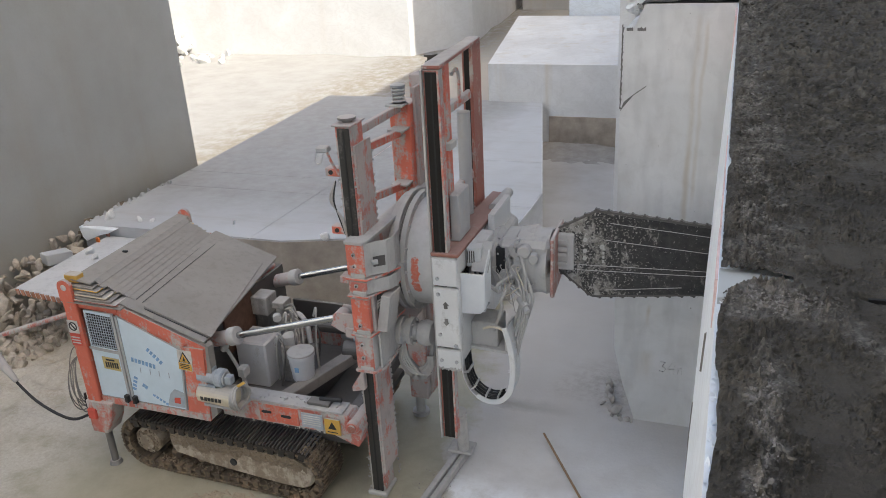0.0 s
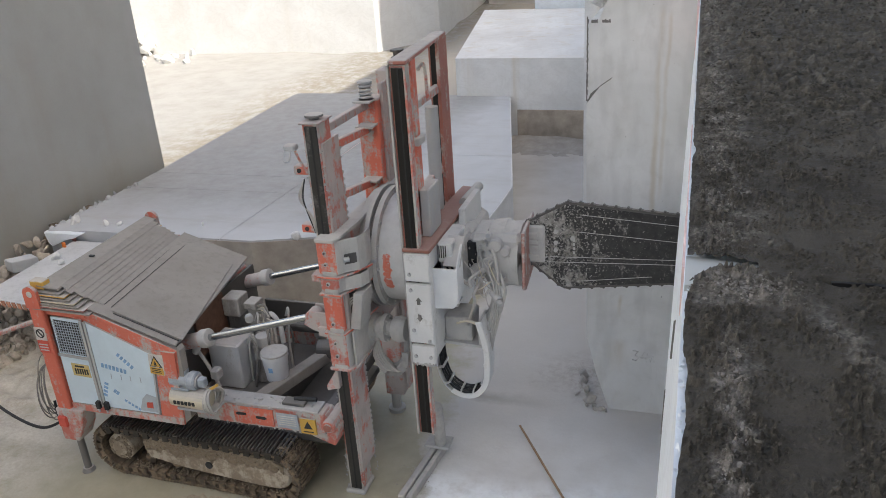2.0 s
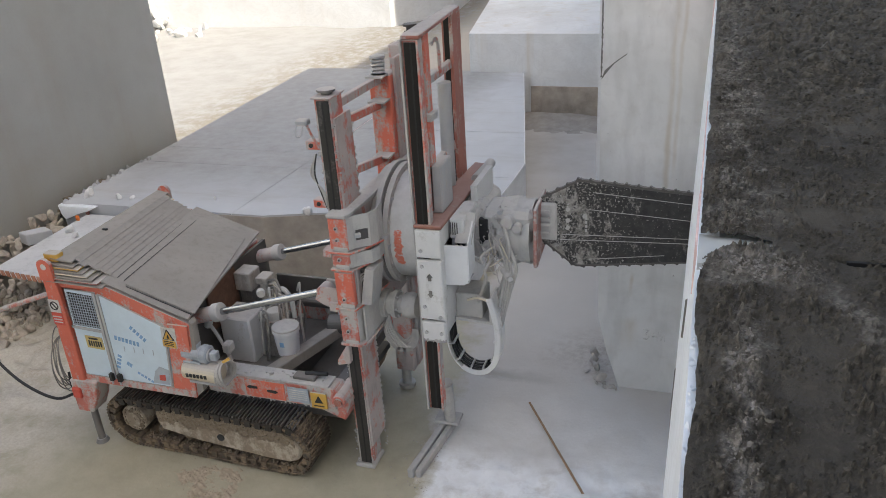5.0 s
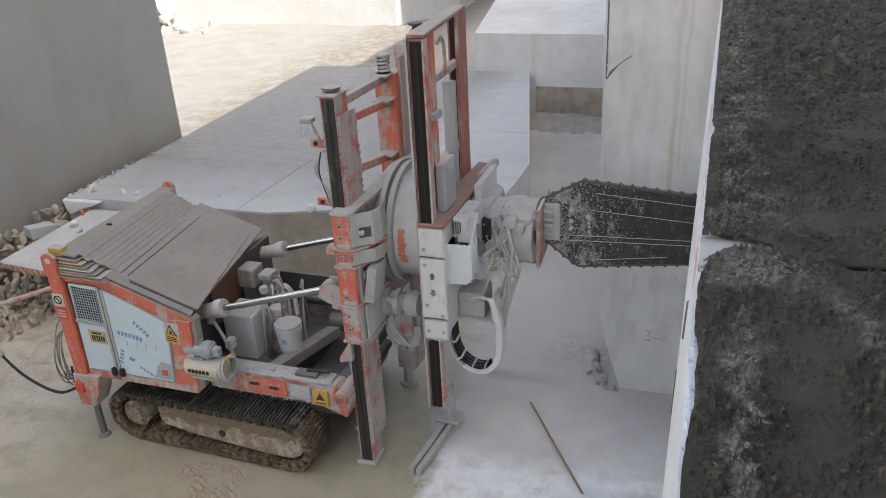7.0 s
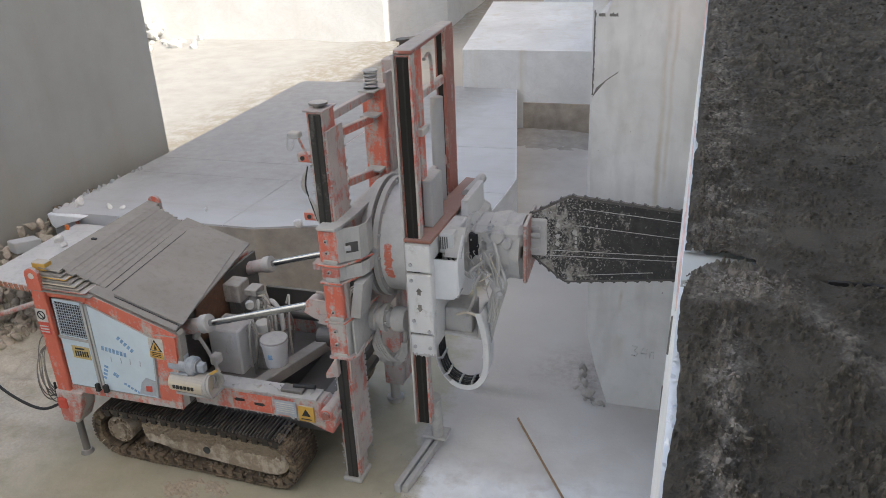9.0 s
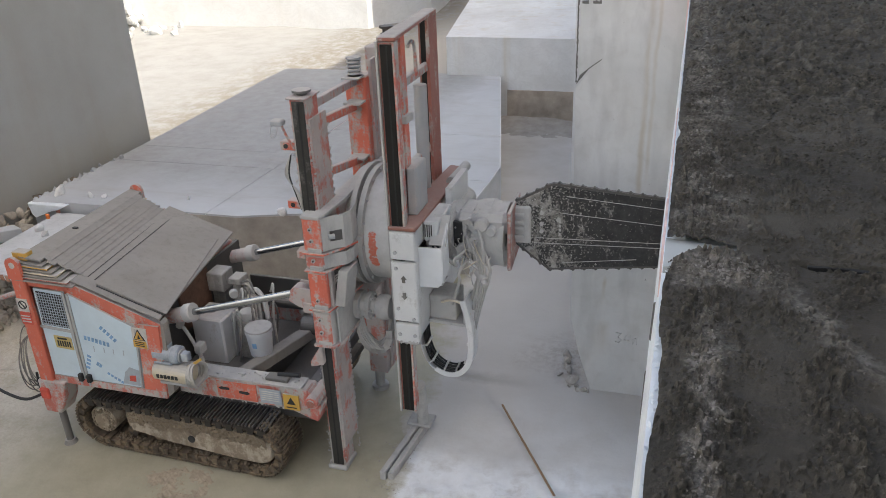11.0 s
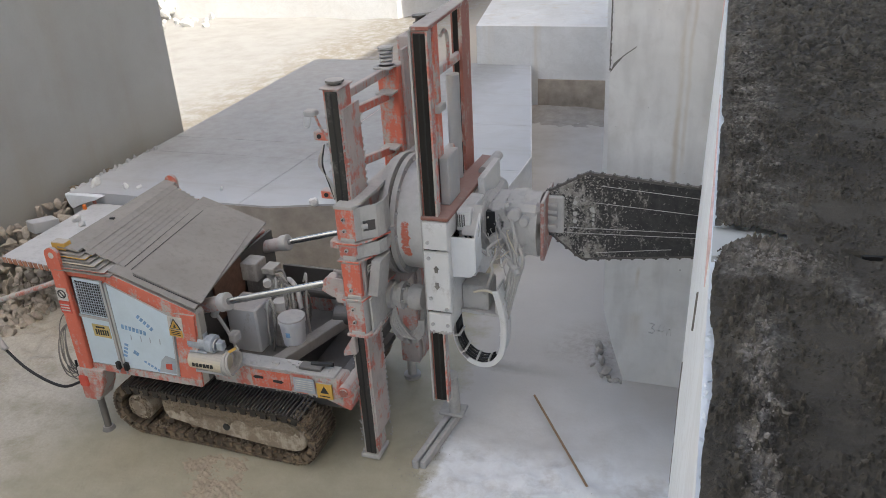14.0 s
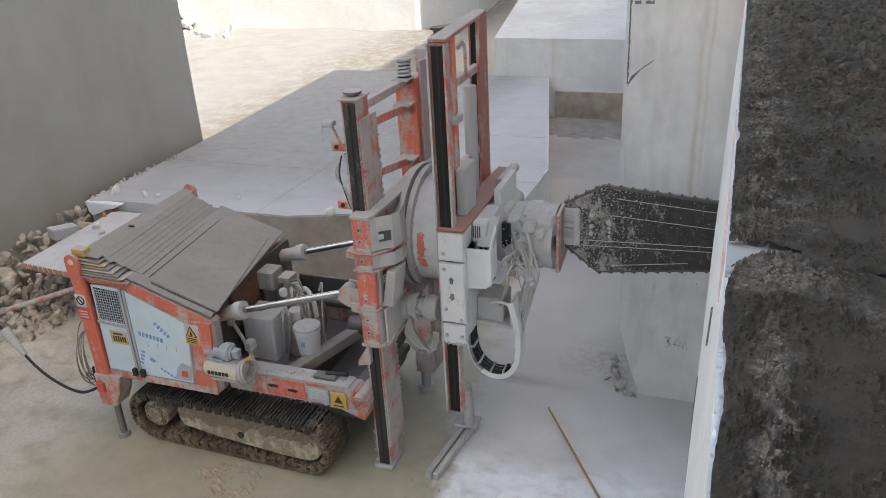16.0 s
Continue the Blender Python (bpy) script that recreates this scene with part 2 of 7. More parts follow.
def block_material():
    """Grey sawn marble: slanting cloudy sawing marks, rusty runs, yellow blotches and small pits."""
    n = Nodes("grey_marble_block")
    x, z = n.axis(n.pos, 0), n.axis(n.pos, 2)
    cloud, mott = n.noise(0.9, 6, 0.62, distort=0.8), n.noise(5.0, 7, 0.68, distort=0.5)
    col = n.mix(n.span(cloud, 0.34, 0.66), (0.61, 0.605, 0.59), (0.73, 0.725, 0.71))
    m = n.add("ShaderNodeMapping")
    m.inputs["Rotation"].default_value = (0.0, 0.75, 0.0)
    m.inputs["Scale"].default_value = (1.0, 1.0, 0.22)
    n.link(n.pos, m.inputs[0])
    t = n.add("ShaderNodeTexNoise")
    t.inputs["Scale"].default_value, t.inputs["Detail"].default_value = 6.0, 6
    n.link(m.outputs[0], t.inputs["Vector"])
    col = n.mix(n.math("MULTIPLY", n.span(t.outputs["Fac"], 0.48, 0.66), 0.32), col, (0.44, 0.43, 0.415))
    col = n.mix(n.math("MULTIPLY", n.span(mott, 0.5, 0.7), 0.22), col, (0.42, 0.395, 0.36))
    ragged = n.noise(7.0, 5, 0.6, stretch=(1.0, 1.0, 0.12))
    sway = n.math("MULTIPLY", n.math("SUBTRACT", n.noise(1.6, 4), 0.5), 0.10)
    xs = n.math("ADD", n.math("ADD", x, sway), n.math("MULTIPLY", z, -0.012))

    def run(centre, half, z0, z1, amount):
        r = n.math("SUBTRACT", 1.0, n.span(n.math("ABSOLUTE", n.math("SUBTRACT", xs, centre)), half * 0.3, half * 1.5))
        r = n.math("MULTIPLY", r, n.math("MULTIPLY", n.span(z, z0, z0 + 0.25), n.math("SUBTRACT", 1.0, n.span(z, z1 - 0.1, z1))))
        return n.math("MULTIPLY", n.math("MULTIPLY", r, n.span(ragged, 0.3, 0.6)), amount)
    for centre, half, z0, z1, amount in ((-0.325, 0.028, 2.1, 4.95, 0.5), (-0.245, 0.02, 2.8, 4.9, 0.38), (-0.62, 0.022, 1.3, 1.65, 0.6), (-0.62, 0.10, 0.5, 1.05, 0.25)):
        col = n.mix(run(centre, half, z0, z1, amount), col, (0.47, 0.385, 0.27))
    pits = n.span(n.noise(21.0, 3, 0.5), 0.735, 0.76)
    col = n.mix(n.math("MULTIPLY", pits, 0.6), col, (0.2, 0.19, 0.18))
    n.bump(n.math("ADD", mott, n.math("MULTIPLY", t.outputs["Fac"], 0.8)), 0.3, 0.012)
    return n.done(col, 0.65)


M_BLOCKFACE = block_material()
M_BLOCK = marble("grey_marble_face", (0.585, 0.565, 0.535), (0.50, 0.485, 0.46), stains=0.35)


def slab_material():
    """Pale sawn floor, washed white at its near edge, under grey-brown dust further off."""
    n = Nodes("dusty_marble_slab")
    x, y = n.axis(n.pos, 0), n.axis(n.pos, 1)
    big, mid, fine = n.noise(0.7, 6, 0.65, distort=0.6), n.noise(3.5, 7, 0.7), n.noise(24.0, 5, 0.7)
    col = n.mix(n.span(big, 0.35, 0.65), (0.43, 0.44, 0.455), (0.49, 0.505, 0.525))
    off = n.span(n.math("ADD", y, n.math("MULTIPLY", n.math("SUBTRACT", big, 0.5), 3.0)), 10.9, 12.6)
    dust = n.math("MULTIPLY", off, n.math("SUBTRACT", 1.0, n.span(n.math("ADD", x, big), -5.2, -4.2)))
    tone = n.mix(n.span(mid, 0.35, 0.65), (0.25, 0.243, 0.235), (0.315, 0.318, 0.318))
    col = n.mix(n.math("MULTIPLY", dust, 0.85), col, tone)
    smear = n.noise(2.0, 6, 0.65, stretch=(0.35, 1.6, 1.0))
    col = n.mix(n.math("MULTIPLY", n.span(smear, 0.52, 0.7), 0.3), col, (0.33, 0.30, 0.265))
    n.bump(n.math("ADD", mid, n.math("MULTIPLY", fine, 0.5)), 0.22, 0.01)
    return n.done(col, 0.6)


M_SLAB = slab_material()
M_MOTOR = plain("blue_grey_motor", (0.34, 0.37, 0.40), 0.5, vary=0.2)


def old_wall_material():
    """Weathered marble: soft blue-grey clouds, faint runs, brown splashes round the foot."""
    n = Nodes("old_marble_wall")
    z = n.axis(n.pos, 2)
    cloud, mid, fine = n.noise(0.28, 4, 0.55), n.noise(1.1, 6, 0.6), n.noise(20.0, 5, 0.7)
    col = n.mix(n.span(cloud, 0.35, 0.65), (0.335, 0.345, 0.34), (0.41, 0.43, 0.435))
    col = n.mix(n.math("MULTIPLY", n.span(mid, 0.45, 0.72), 0.35), col, (0.30, 0.295, 0.275))
    run = n.noise(1.5, 4, 0.55, stretch=(1.0, 1.0, 0.08))
    col = n.mix(n.math("MULTIPLY", n.span(run, 0.55, 0.75), 0.22), col, (0.31, 0.27, 0.205))
    foot = n.math("SUBTRACT", 1.0, n.span(n.math("ADD", z, n.math("MULTIPLY", n.math("SUBTRACT", mid, 0.5), 2.6)), 0.5, 2.3))
    col = n.mix(n.math("MULTIPLY", foot, 0.6), col, (0.29, 0.26, 0.20))
    col = n.mix(n.math("MULTIPLY", n.span(fine, 0.5, 0.75), 0.12), col, (0.25, 0.24, 0.22))
    n.bump(n.math("ADD", n.math("MULTIPLY", mid, 1.5), n.math("MULTIPLY", fine, 0.5)), 0.18, 0.012)
    return n.done(col, 0.8)


M_OLDWALL = old_wall_material()
M_SUNWALL = marble("sunlit_marble", (0.74, 0.75, 0.76), (0.66, 0.66, 0.66), stains=0.07)
M_SLOT = marble("pale_saw_slot", (0.55, 0.575, 0.57), (0.42, 0.44, 0.435), stains=0.2)


def crumb_material():
    n = Nodes("drying_crumbs")
    dark = n.mix(n.span(n.island, 0.3, 1.0), (0.05, 0.0435, 0.034), (0.12, 0.105, 0.085))
    pale = n.mix(n.island, (0.13, 0.117, 0.103), (0.36, 0.332, 0.30))
    n.bump(n.noise(160.0, 4, 0.7), 0.5, 0.003)
    return n.done(n.mix(n.math("MULTIPLY", dry_mask(n), 0.9), dark, pale), 0.75, 0.0, 0.3)


M_CRUMB = crumb_material()
M_STONE = plain("broken_stone", (0.42, 0.37, 0.31), 0.85, vary=0.35, scale=5.0)
# Near black, stands in for the shade deep in the crack
M_CRACKSHADE = plain("black_crack_shade", (0.012, 0.011, 0.010), 0.7, vary=0.3)
M_RIDGE = plain("tan_track_mud", (0.40, 0.335, 0.25), 0.8, vary=0.22, scale=14.0)
M_SPLASH = plain("mud_splashed_marble", (0.36, 0.33, 0.295), 0.8, vary=0.2, scale=3.0)
M_GREYSTONE = plain("grey_fallen_stone", (0.40, 0.375, 0.34), 0.8, vary=0.25, scale=8.0)
M_FLANGE = dusty("faded_red_flange", (0.36, 0.12, 0.09), 0.5, scale=8.0)
M_RUSTY = plain("rusty_brown_panel", (0.16, 0.085, 0.055), 0.8, vary=0.3)
M_DARKRUBBLE = plain("shade_dark_rubble", (0.16, 0.125, 0.09), 0.9, vary=0.3, scale=4.0)
M_WHITE_STONE = plain("white_broken_stone", (0.66, 0.66, 0.65), 0.75, vary=0.2, scale=7.0)
M_BROWN = plain("brown_marble", (0.36, 0.31, 0.26), 0.85, vary=0.3, scale=2.5)
M_ORANGE = dusty("orange_paint", (0.74, 0.105, 0.038), 0.47, scale=5.0)
M_ORANGE_CLEAN = dusty("orange_paint_worn", (0.74, 0.105, 0.038), 0.40, scale=7.0)
M_ORANGE_DUST = dusty("orange_paint_caked", (0.60, 0.085, 0.04), 0.57, scale=5.0)
M_ORANGE_PALE = dusty("orange_paint_washed_out", (0.58, 0.11, 0.06), 0.66, scale=6.0, dust=(0.50, 0.44, 0.41))
M_REDDUST = dusty("rust_red_paint_dusty", (0.30, 0.10, 0.065), 0.35, settle=0.45, dust=(0.38, 0.33, 0.30))
# Dust of the engine bay, darkened to put the bay's shade into the colour
M_BAYDUST = dusty("darkened_bay_dust", (0.24, 0.22, 0.20), 0.6, dust=(0.40, 0.375, 0.34), scale=7.0)
M_STEEL = dusty("worn_jack_steel", (0.20, 0.19, 0.18), 0.2, rough=0.4, metal=0.5)


def drum_material():
    """White paint under slurry, with ragged smears of the old orange coat on the side towards the operator."""
    n = Nodes("white_drum_paint")
    x, y, z = (n.axis(n.pos, i) for i in range(3))
    blot, fine, rag = n.noise(3.0, 6, 0.65), n.noise(38.0, 4, 0.7), n.noise(9.0, 6, 0.7, stretch=(0.8, 1.0, 1.3))
    col = n.mix(n.span(blot, 0.35, 0.65), (0.50, 0.485, 0.46), (0.64, 0.63, 0.61))

    def around(v, centre, lo, hi):
        return n.math("SUBTRACT", 1.0, n.span(n.math("ABSOLUTE", n.math("SUBTRACT", v, centre)), lo, hi))
    field = n.math("MULTIPLY", n.math("MULTIPLY", around(x, -2.775, 0.03, 0.10), around(z, 2.60, 0.16, 0.30)), n.math("SUBTRACT", 1.0, n.span(y, 7.1, 7.25)))
    smear = n.span(n.math("ADD", rag, n.math("MULTIPLY", field, 0.55)), 0.92, 0.98)
    col = n.mix(n.math("MULTIPLY", smear, 0.9), col, n.mix(n.span(fine, 0.4, 0.7), (0.66, 0.11, 0.045), (0.58, 0.22, 0.15)))
    n.bump(n.math("ADD", fine, smear), 0.3, 0.005)
    return n.done(col, 0.75)


M_DRUM = drum_material()
M_STRIPE = dusty("faded_orange_stripe", (0.52, 0.19, 0.09), 0.4, scale=9.0)
M_RED = dusty("rust_red_paint", (0.36, 0.075, 0.04), 0.4, chips=(0.25, 0.2, 0.17))
M_CAKED = dusty("slurry_caked_steel", (0.42, 0.38, 0.34), 0.8, dust=(0.49, 0.475, 0.45))
M_WHITE = dusty("white_paint", (0.72, 0.72, 0.71), 0.38, dust=(0.56, 0.545, 0.52))
M_SHEET = dusty("grey_dusty_sheet", (0.27, 0.245, 0.22), 0.62, dust=(0.325, 0.298, 0.268), scale=2.2)
M_DARK = dusty("dark_steel", (0.07, 0.065, 0.06), 0.22, metal=0.6, settle=0.3)
M_RAIL = dusty("greased_rail", (0.012, 0.011, 0.010), 0.06, rough=0.25, metal=0.5, settle=0.3, dust=(0.2, 0.19, 0.17))
M_RAIL_DUSTY = dusty("dusty_greased_rail", (0.014, 0.013, 0.012), 0.36, rough=0.3, dust=(0.17, 0.16, 0.145), settle=0.3)
M_CHROME = plain("chrome", (0.46, 0.48, 0.50), 0.22, 1.0, vary=0.05)
M_BLADE = blade_material()
M_TRACK = dusty("worn_track_steel", (0.022, 0.019, 0.017), 0.3, dust=(0.16, 0.125, 0.09), scale=8.0, settle=0.15)
M_TRACK_BROWN = dusty("muddy_track_steel", (0.06, 0.045, 0.033), 0.5, dust=(0.26, 0.19, 0.125), scale=9.0, settle=0.35)
M_RIB = dusty("worn_track_rib", (0.16, 0.15, 0.145), 0.3, rough=0.38, metal=0.5, dust=(0.24, 0.20, 0.15), scale=11.0, settle=0.12)
M_TRACK_MUD = dusty("caked_track_frame", (0.23, 0.17, 0.115), 0.5, dust=(0.50, 0.43, 0.34), scale=8.0, settle=0.4)
M_DOOR = dusty("pale_blue_door", (0.64, 0.76, 0.84), 0.15, dust=(0.56, 0.55, 0.53))
M_CLEANWHITE = dusty("clean_white_sheet", (0.74, 0.75, 0.76), 0.12, dust=(0.6, 0.59, 0.57))
M_BLUE = plain("blue_print", (0.20, 0.36, 0.56), 0.6, vary=0.3)
M_YELLOW = dusty("yellow_sign", (0.66, 0.38, 0.05), 0.12)
M_OLDPLATE = dusty("old_yellow_plate", (0.60, 0.45, 0.15), 0.3, scale=14.0)
M_CLOD = dusty("track_clods", (0.20, 0.15, 0.10), 0.3, dust=(0.40, 0.33, 0.24), settle=0.3)
# Dusty steel with the shade of the bay worked into its tone
M_BAY = dusty("darkened_bay_steel", (0.11, 0.10, 0.092), 0.5, dust=(0.26, 0.243, 0.22), settle=0.6)
M_SIGNWHITE = plain("sign_white", (0.56, 0.54, 0.51), 0.5, vary=0.2)
M_SIGNRED = plain("sign_red", (0.60, 0.09, 0.06), 0.5)
M_BLACK = plain("black_print_and_holes", (0.03, 0.03, 0.03), 0.6)
M_RUBBER = plain("black_rubber", (0.02, 0.02, 0.02), 0.6)
M_CREAM = dusty("cream_tank_paint", (0.66, 0.58, 0.42), 0.3)
M_GREYMETAL = dusty("grey_motor_paint", (0.42, 0.43, 0.44), 0.4)
M_WOOD = plain("brown_stick", (0.30, 0.19, 0.11), 0.8)
M_PLASTIC = dusty("white_plastic", (0.66, 0.67, 0.69), 0.3)
M_HOSE = dusty("dusty_hose", (0.42, 0.41, 0.38), 0.5)
M_GREYPLATE = plain("grey_plate", (0.38, 0.42, 0.46), 0.45)
M_TRAILER = dusty("white_trailer_deck", (0.68, 0.71, 0.75), 0.3, dust=(0.6, 0.6, 0.6))
M_AMBER = plain("amber_reflector", (0.75, 0.20, 0.05), 0.3)


# ---- mesh helpers ----
ORIGIN = {}
SKEW = [0.0]                 # how far a part leans off the x axis, for each metre


def part(name, bm, material, parent=None, label="", bevel=0.0, smooth=False):
    """Links a bmesh, drawn in world metres, as one mesh object under parent."""
    if bevel:
        bmesh.ops.bevel(bm, geom=bm.edges[:], offset=bevel, segments=1, affect="EDGES", clamp_overlap=True)
    if SKEW[0]:
        for v in bm.verts:
            v.co.y += SKEW[0] * (v.co.x + 5.1)
    bmesh.ops.recalc_face_normals(bm, faces=bm.faces[:])
    lo = Vector([min(v.co[i] for v in bm.verts) for i in range(3)])
    hi = Vector([max(v.co[i] for v in bm.verts) for i in range(3)])
    c = (lo + hi) / 2 if parent else Vector((lo.x + hi.x, lo.y + hi.y, 2 * lo.z)) / 2
    for v in bm.verts:
        v.co -= c
    me = bpy.data.meshes.new(name)
    bm.to_mesh(me)
    bm.free()
    me.materials.append(material)
    if smooth:
        me.shade_smooth()
        me.set_sharp_from_angle(angle=radians(35))
    ob = new(name, me)
    ORIGIN[ob] = c
    if parent:
        ob.parent = parent
        ob.location = c - ORIGIN[parent]
    else:
        ob.location = c
    if label:
        ob["label"] = label
    return ob


def thing(name, place, label, category, group=""):
    ob = new(name)
    ob.location = place
    ORIGIN[ob] = Vector(place)
    return tagged(ob, label, category, group)


def box(bm, x0, x1, y0, y1, z0, z1):
    m = Matrix.Translation(((x0 + x1) / 2, (y0 + y1) / 2, (z0 + z1) / 2)) @ Matrix.Diagonal((x1 - x0, y1 - y0, z1 - z0, 1))
    bmesh.ops.create_cube(bm, size=1.0, matrix=m)
    return bm


def boxes(*dims):
    bm = bmesh.new()
    for d in dims:
        box(bm, *d)
    return bm


def turned(a, b):
    """A frame whose z runs from a to b, at a's and b's middle."""
    a, b = Vector(a), Vector(b)
    return Matrix.Translation((a + b) / 2) @ (b - a).to_track_quat("Z", "Y").to_matrix().to_4x4(), (b - a).length


def rod(bm, a, b, r, seg=16, r2=None):
    m, length = turned(a, b)
    bmesh.ops.create_cone(bm, cap_ends=True, segments=seg, radius1=r, radius2=r if r2 is None else r2, depth=length, matrix=m)
    return bm


def rods(*dims):
    bm = bmesh.new()
    for d in dims:
        rod(bm, *d)
    return bm


def bar(bm, a, b, w, h):
    """A square bar from a to b."""
    m, length = turned(a, b)
    bmesh.ops.create_cube(bm, size=1.0, matrix=m @ Matrix.Diagonal((w, h, length, 1)))
    return bm


def prism(bm, pts, axis, lo, hi):
    """A polygon pushed along an axis; its points lie in the two other axes, in order."""
    def at(p, v):
        q = list(p)
        q.insert("xyz".index(axis), v)
        return q
    a = [bm.verts.new(at(p, lo)) for p in pts]
    b = [bm.verts.new(at(p, hi)) for p in pts]
    bm.faces.new(a[::-1])
    bm.faces.new(b)
    for i in range(len(pts)):
        j = (i + 1) % len(pts)
        bm.faces.new((a[i], a[j], b[j], b[i]))
    return bm


def smooth_path(pts, steps=8):
    """A Catmull-Rom line through the points."""
    p = [Vector(q) for q in pts]
    p = [p[0] * 2 - p[1]] + p + [p[-1] * 2 - p[-2]]
    out = []
    for i in range(1, len(p) - 2):
        for k in range(steps):
            t = k / steps
            out.append(0.5 * (2 * p[i] + (p[i + 1] - p[i - 1]) * t + (2 * p[i - 1] - 5 * p[i] + 4 * p[i + 1] - p[i + 2]) * t * t
                              + (3 * p[i] - p[i - 1] - 3 * p[i + 1] + p[i + 2]) * t ** 3))
    return out + [p[-2]]


def tube(bm, pts, r, seg=8, steps=8):
    line = smooth_path(pts, steps)
    rings = []
    side = None
    for i, c in enumerate(line):
        d = (line[min(i + 1, len(line) - 1)] - line[max(i - 1, 0)]).normalized()
        if side is None:
            side = d.orthogonal().normalized()
        side = (side - d * side.dot(d)).normalized()
        up = d.cross(side)
        rings.append([bm.verts.new(c + r * (math.cos(k * math.tau / seg) * side + math.sin(k * math.tau / seg) * up)) for k in range(seg)])
    for a, b in zip(rings, rings[1:]):
        for k in range(seg):
            bm.faces.new((a[k], a[(k + 1) % seg], b[(k + 1) % seg], b[k]))
    bm.faces.new(rings[0][::-1])
    bm.faces.new(rings[-1])
    return bm


def tubes(*paths, r=0.012, seg=8):
    bm = bmesh.new()
    for p in paths:
        tube(bm, p, r, seg)
    return bm


def ico_sphere():
    bm = bmesh.new()
    bmesh.ops.create_icosphere(bm, subdivisions=2, radius=1.0)
    bm.verts.index_update()
    out = [v.co.copy() for v in bm.verts], [[v.index for v in f.verts] for f in bm.faces]
    bm.free()
    return out


ICO_VERTS, ICO_FACES = ico_sphere()


def rock(bm, place, size, rng, flat=0.7):
    """A broken stone: a cut-up icosphere with flattened faces."""
    cuts = [(Vector((rng.uniform(-1, 1), rng.uniform(-1, 1), rng.uniform(-1, 1))).normalized(), rng.uniform(0.45, 0.8)) for _ in range(9)]
    spin = Euler((rng.uniform(0, 6), rng.uniform(0, 6), rng.uniform(0, 6))).to_matrix()
    shape = Vector((rng.uniform(0.7, 1.3), rng.uniform(0.6, 1.0), rng.uniform(0.45, 0.8) * flat / 0.7))
    made = []
    for co in ICO_VERTS:
        p = co.copy()
        for d, k in cuts:
            over = p.dot(d) - k
            if over > 0:
                p -= d * over
        made.append(bm.verts.new(Vector(place) + (spin @ Vector([p[i] * shape[i] for i in range(3)])) * size))
    for f in ICO_FACES:
        bm.faces.new([made[i] for i in f])
    return bm


def sheet(name, xs, ys, height, material, keep=None, shift=None, smooth=True):
    """A ground sheet over a grid of uneven spacing."""
    verts = [(x, y, height(x, y)) for y in ys for x in (xs if shift is None else [shift(v, y) for v in xs])]
    w = len(xs)
    faces = [(j * w + i, j * w + i + 1, (j + 1) * w + i + 1, (j + 1) * w + i) for j in range(len(ys) - 1) for i in range(w - 1)
             if keep is None or keep((xs[i] + xs[i + 1]) / 2, (ys[j] + ys[j + 1]) / 2)]
    me = bpy.data.meshes.new(name)
    me.from_pydata(verts, [], faces)
    me.materials.append(material)
    if smooth:
        me.shade_smooth()
    return new(name, me)


def spaced(*spans):
    """Grid lines: (from, to, step) one after another."""
    out = []
    for lo, hi, step in spans:
        n = max(1, round((hi - lo) / step))
        out += [lo + (hi - lo) * i / n for i in range(n)]
    return out + [spans[-1][1]]


def fbm(x, y, z=0.0, octaves=5):
    return noise.fractal(Vector((x, y, z)), 1.0, 2.0, octaves)


# ---- the place ----
SLOT = (2.185, 2.325, 2.262, 2.288)   # old saw slot: its two sides at the rim and at its end
CORNER = 8.77                # where the block juts out before the bench


def build_ground():
    def height(x, y):
        h = 0.0
        if -20 < x < 3 and 3 < y < 16:
            side = max(0, min(1, (-7.3 - x) / 1.0)) * max(0, min(1, (11 - y) / 2)) * max(0, min(1, (y - 5.9) / 1.2))
            h += side * max(0, 0.06 + 0.10 * fbm(x * 2.2, y * 2.2))
            heap = max(0, min(1, (x + 2.7) / 0.7)) * max(0, min(1, (7.35 - y) / 0.8)) * (1 if x < 0.2 else 0)
            h += heap * (0.03 + 0.07 * fbm(x * 4, y * 4, 7))
            h += 0.006 * fbm(x * 1.5, y * 1.5, 5)
        elif y >= 16:
            h += 0.10 * fbm(x * 0.3, y * 0.3) * min(1, (y - 16) / 8) * max(0, min(1, (-4 - x) / 4))
        return h
    xs = spaced((-400, -60, 60), (-60, -20, 4), (-20, -10.5, 0.25), (-10.5, 0.3, 0.045), (0.3, 30, 3), (30, 400, 60))
    ys = spaced((-400, -40, 60), (-40, 3, 4), (3, 9.5, 0.045), (9.5, 16, 0.2), (16, 60, 1.0), (60, 400, 60))
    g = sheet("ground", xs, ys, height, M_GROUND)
    tagged(g, "wet tan slurry ground with white marble dust before the rock face", "ground", kind="structure")


def rim_stone():
    """The bare chipped lip of the bench."""
    bm = bmesh.new()
    rng = random.Random(23)
    box(bm, EDGE - 0.002, EDGE + 0.055, 0.3, 8.7, TOP - 0.05, TOP - 0.022)
    for _ in range(70):
        y = rng.choice((rng.uniform(1.2, 2.0), rng.uniform(1.0, 4.5)))
        rock(bm, (EDGE + rng.uniform(0.002, 0.014), y, TOP - 0.016), rng.uniform(0.003, 0.009), rng, 0.25)
    return bm


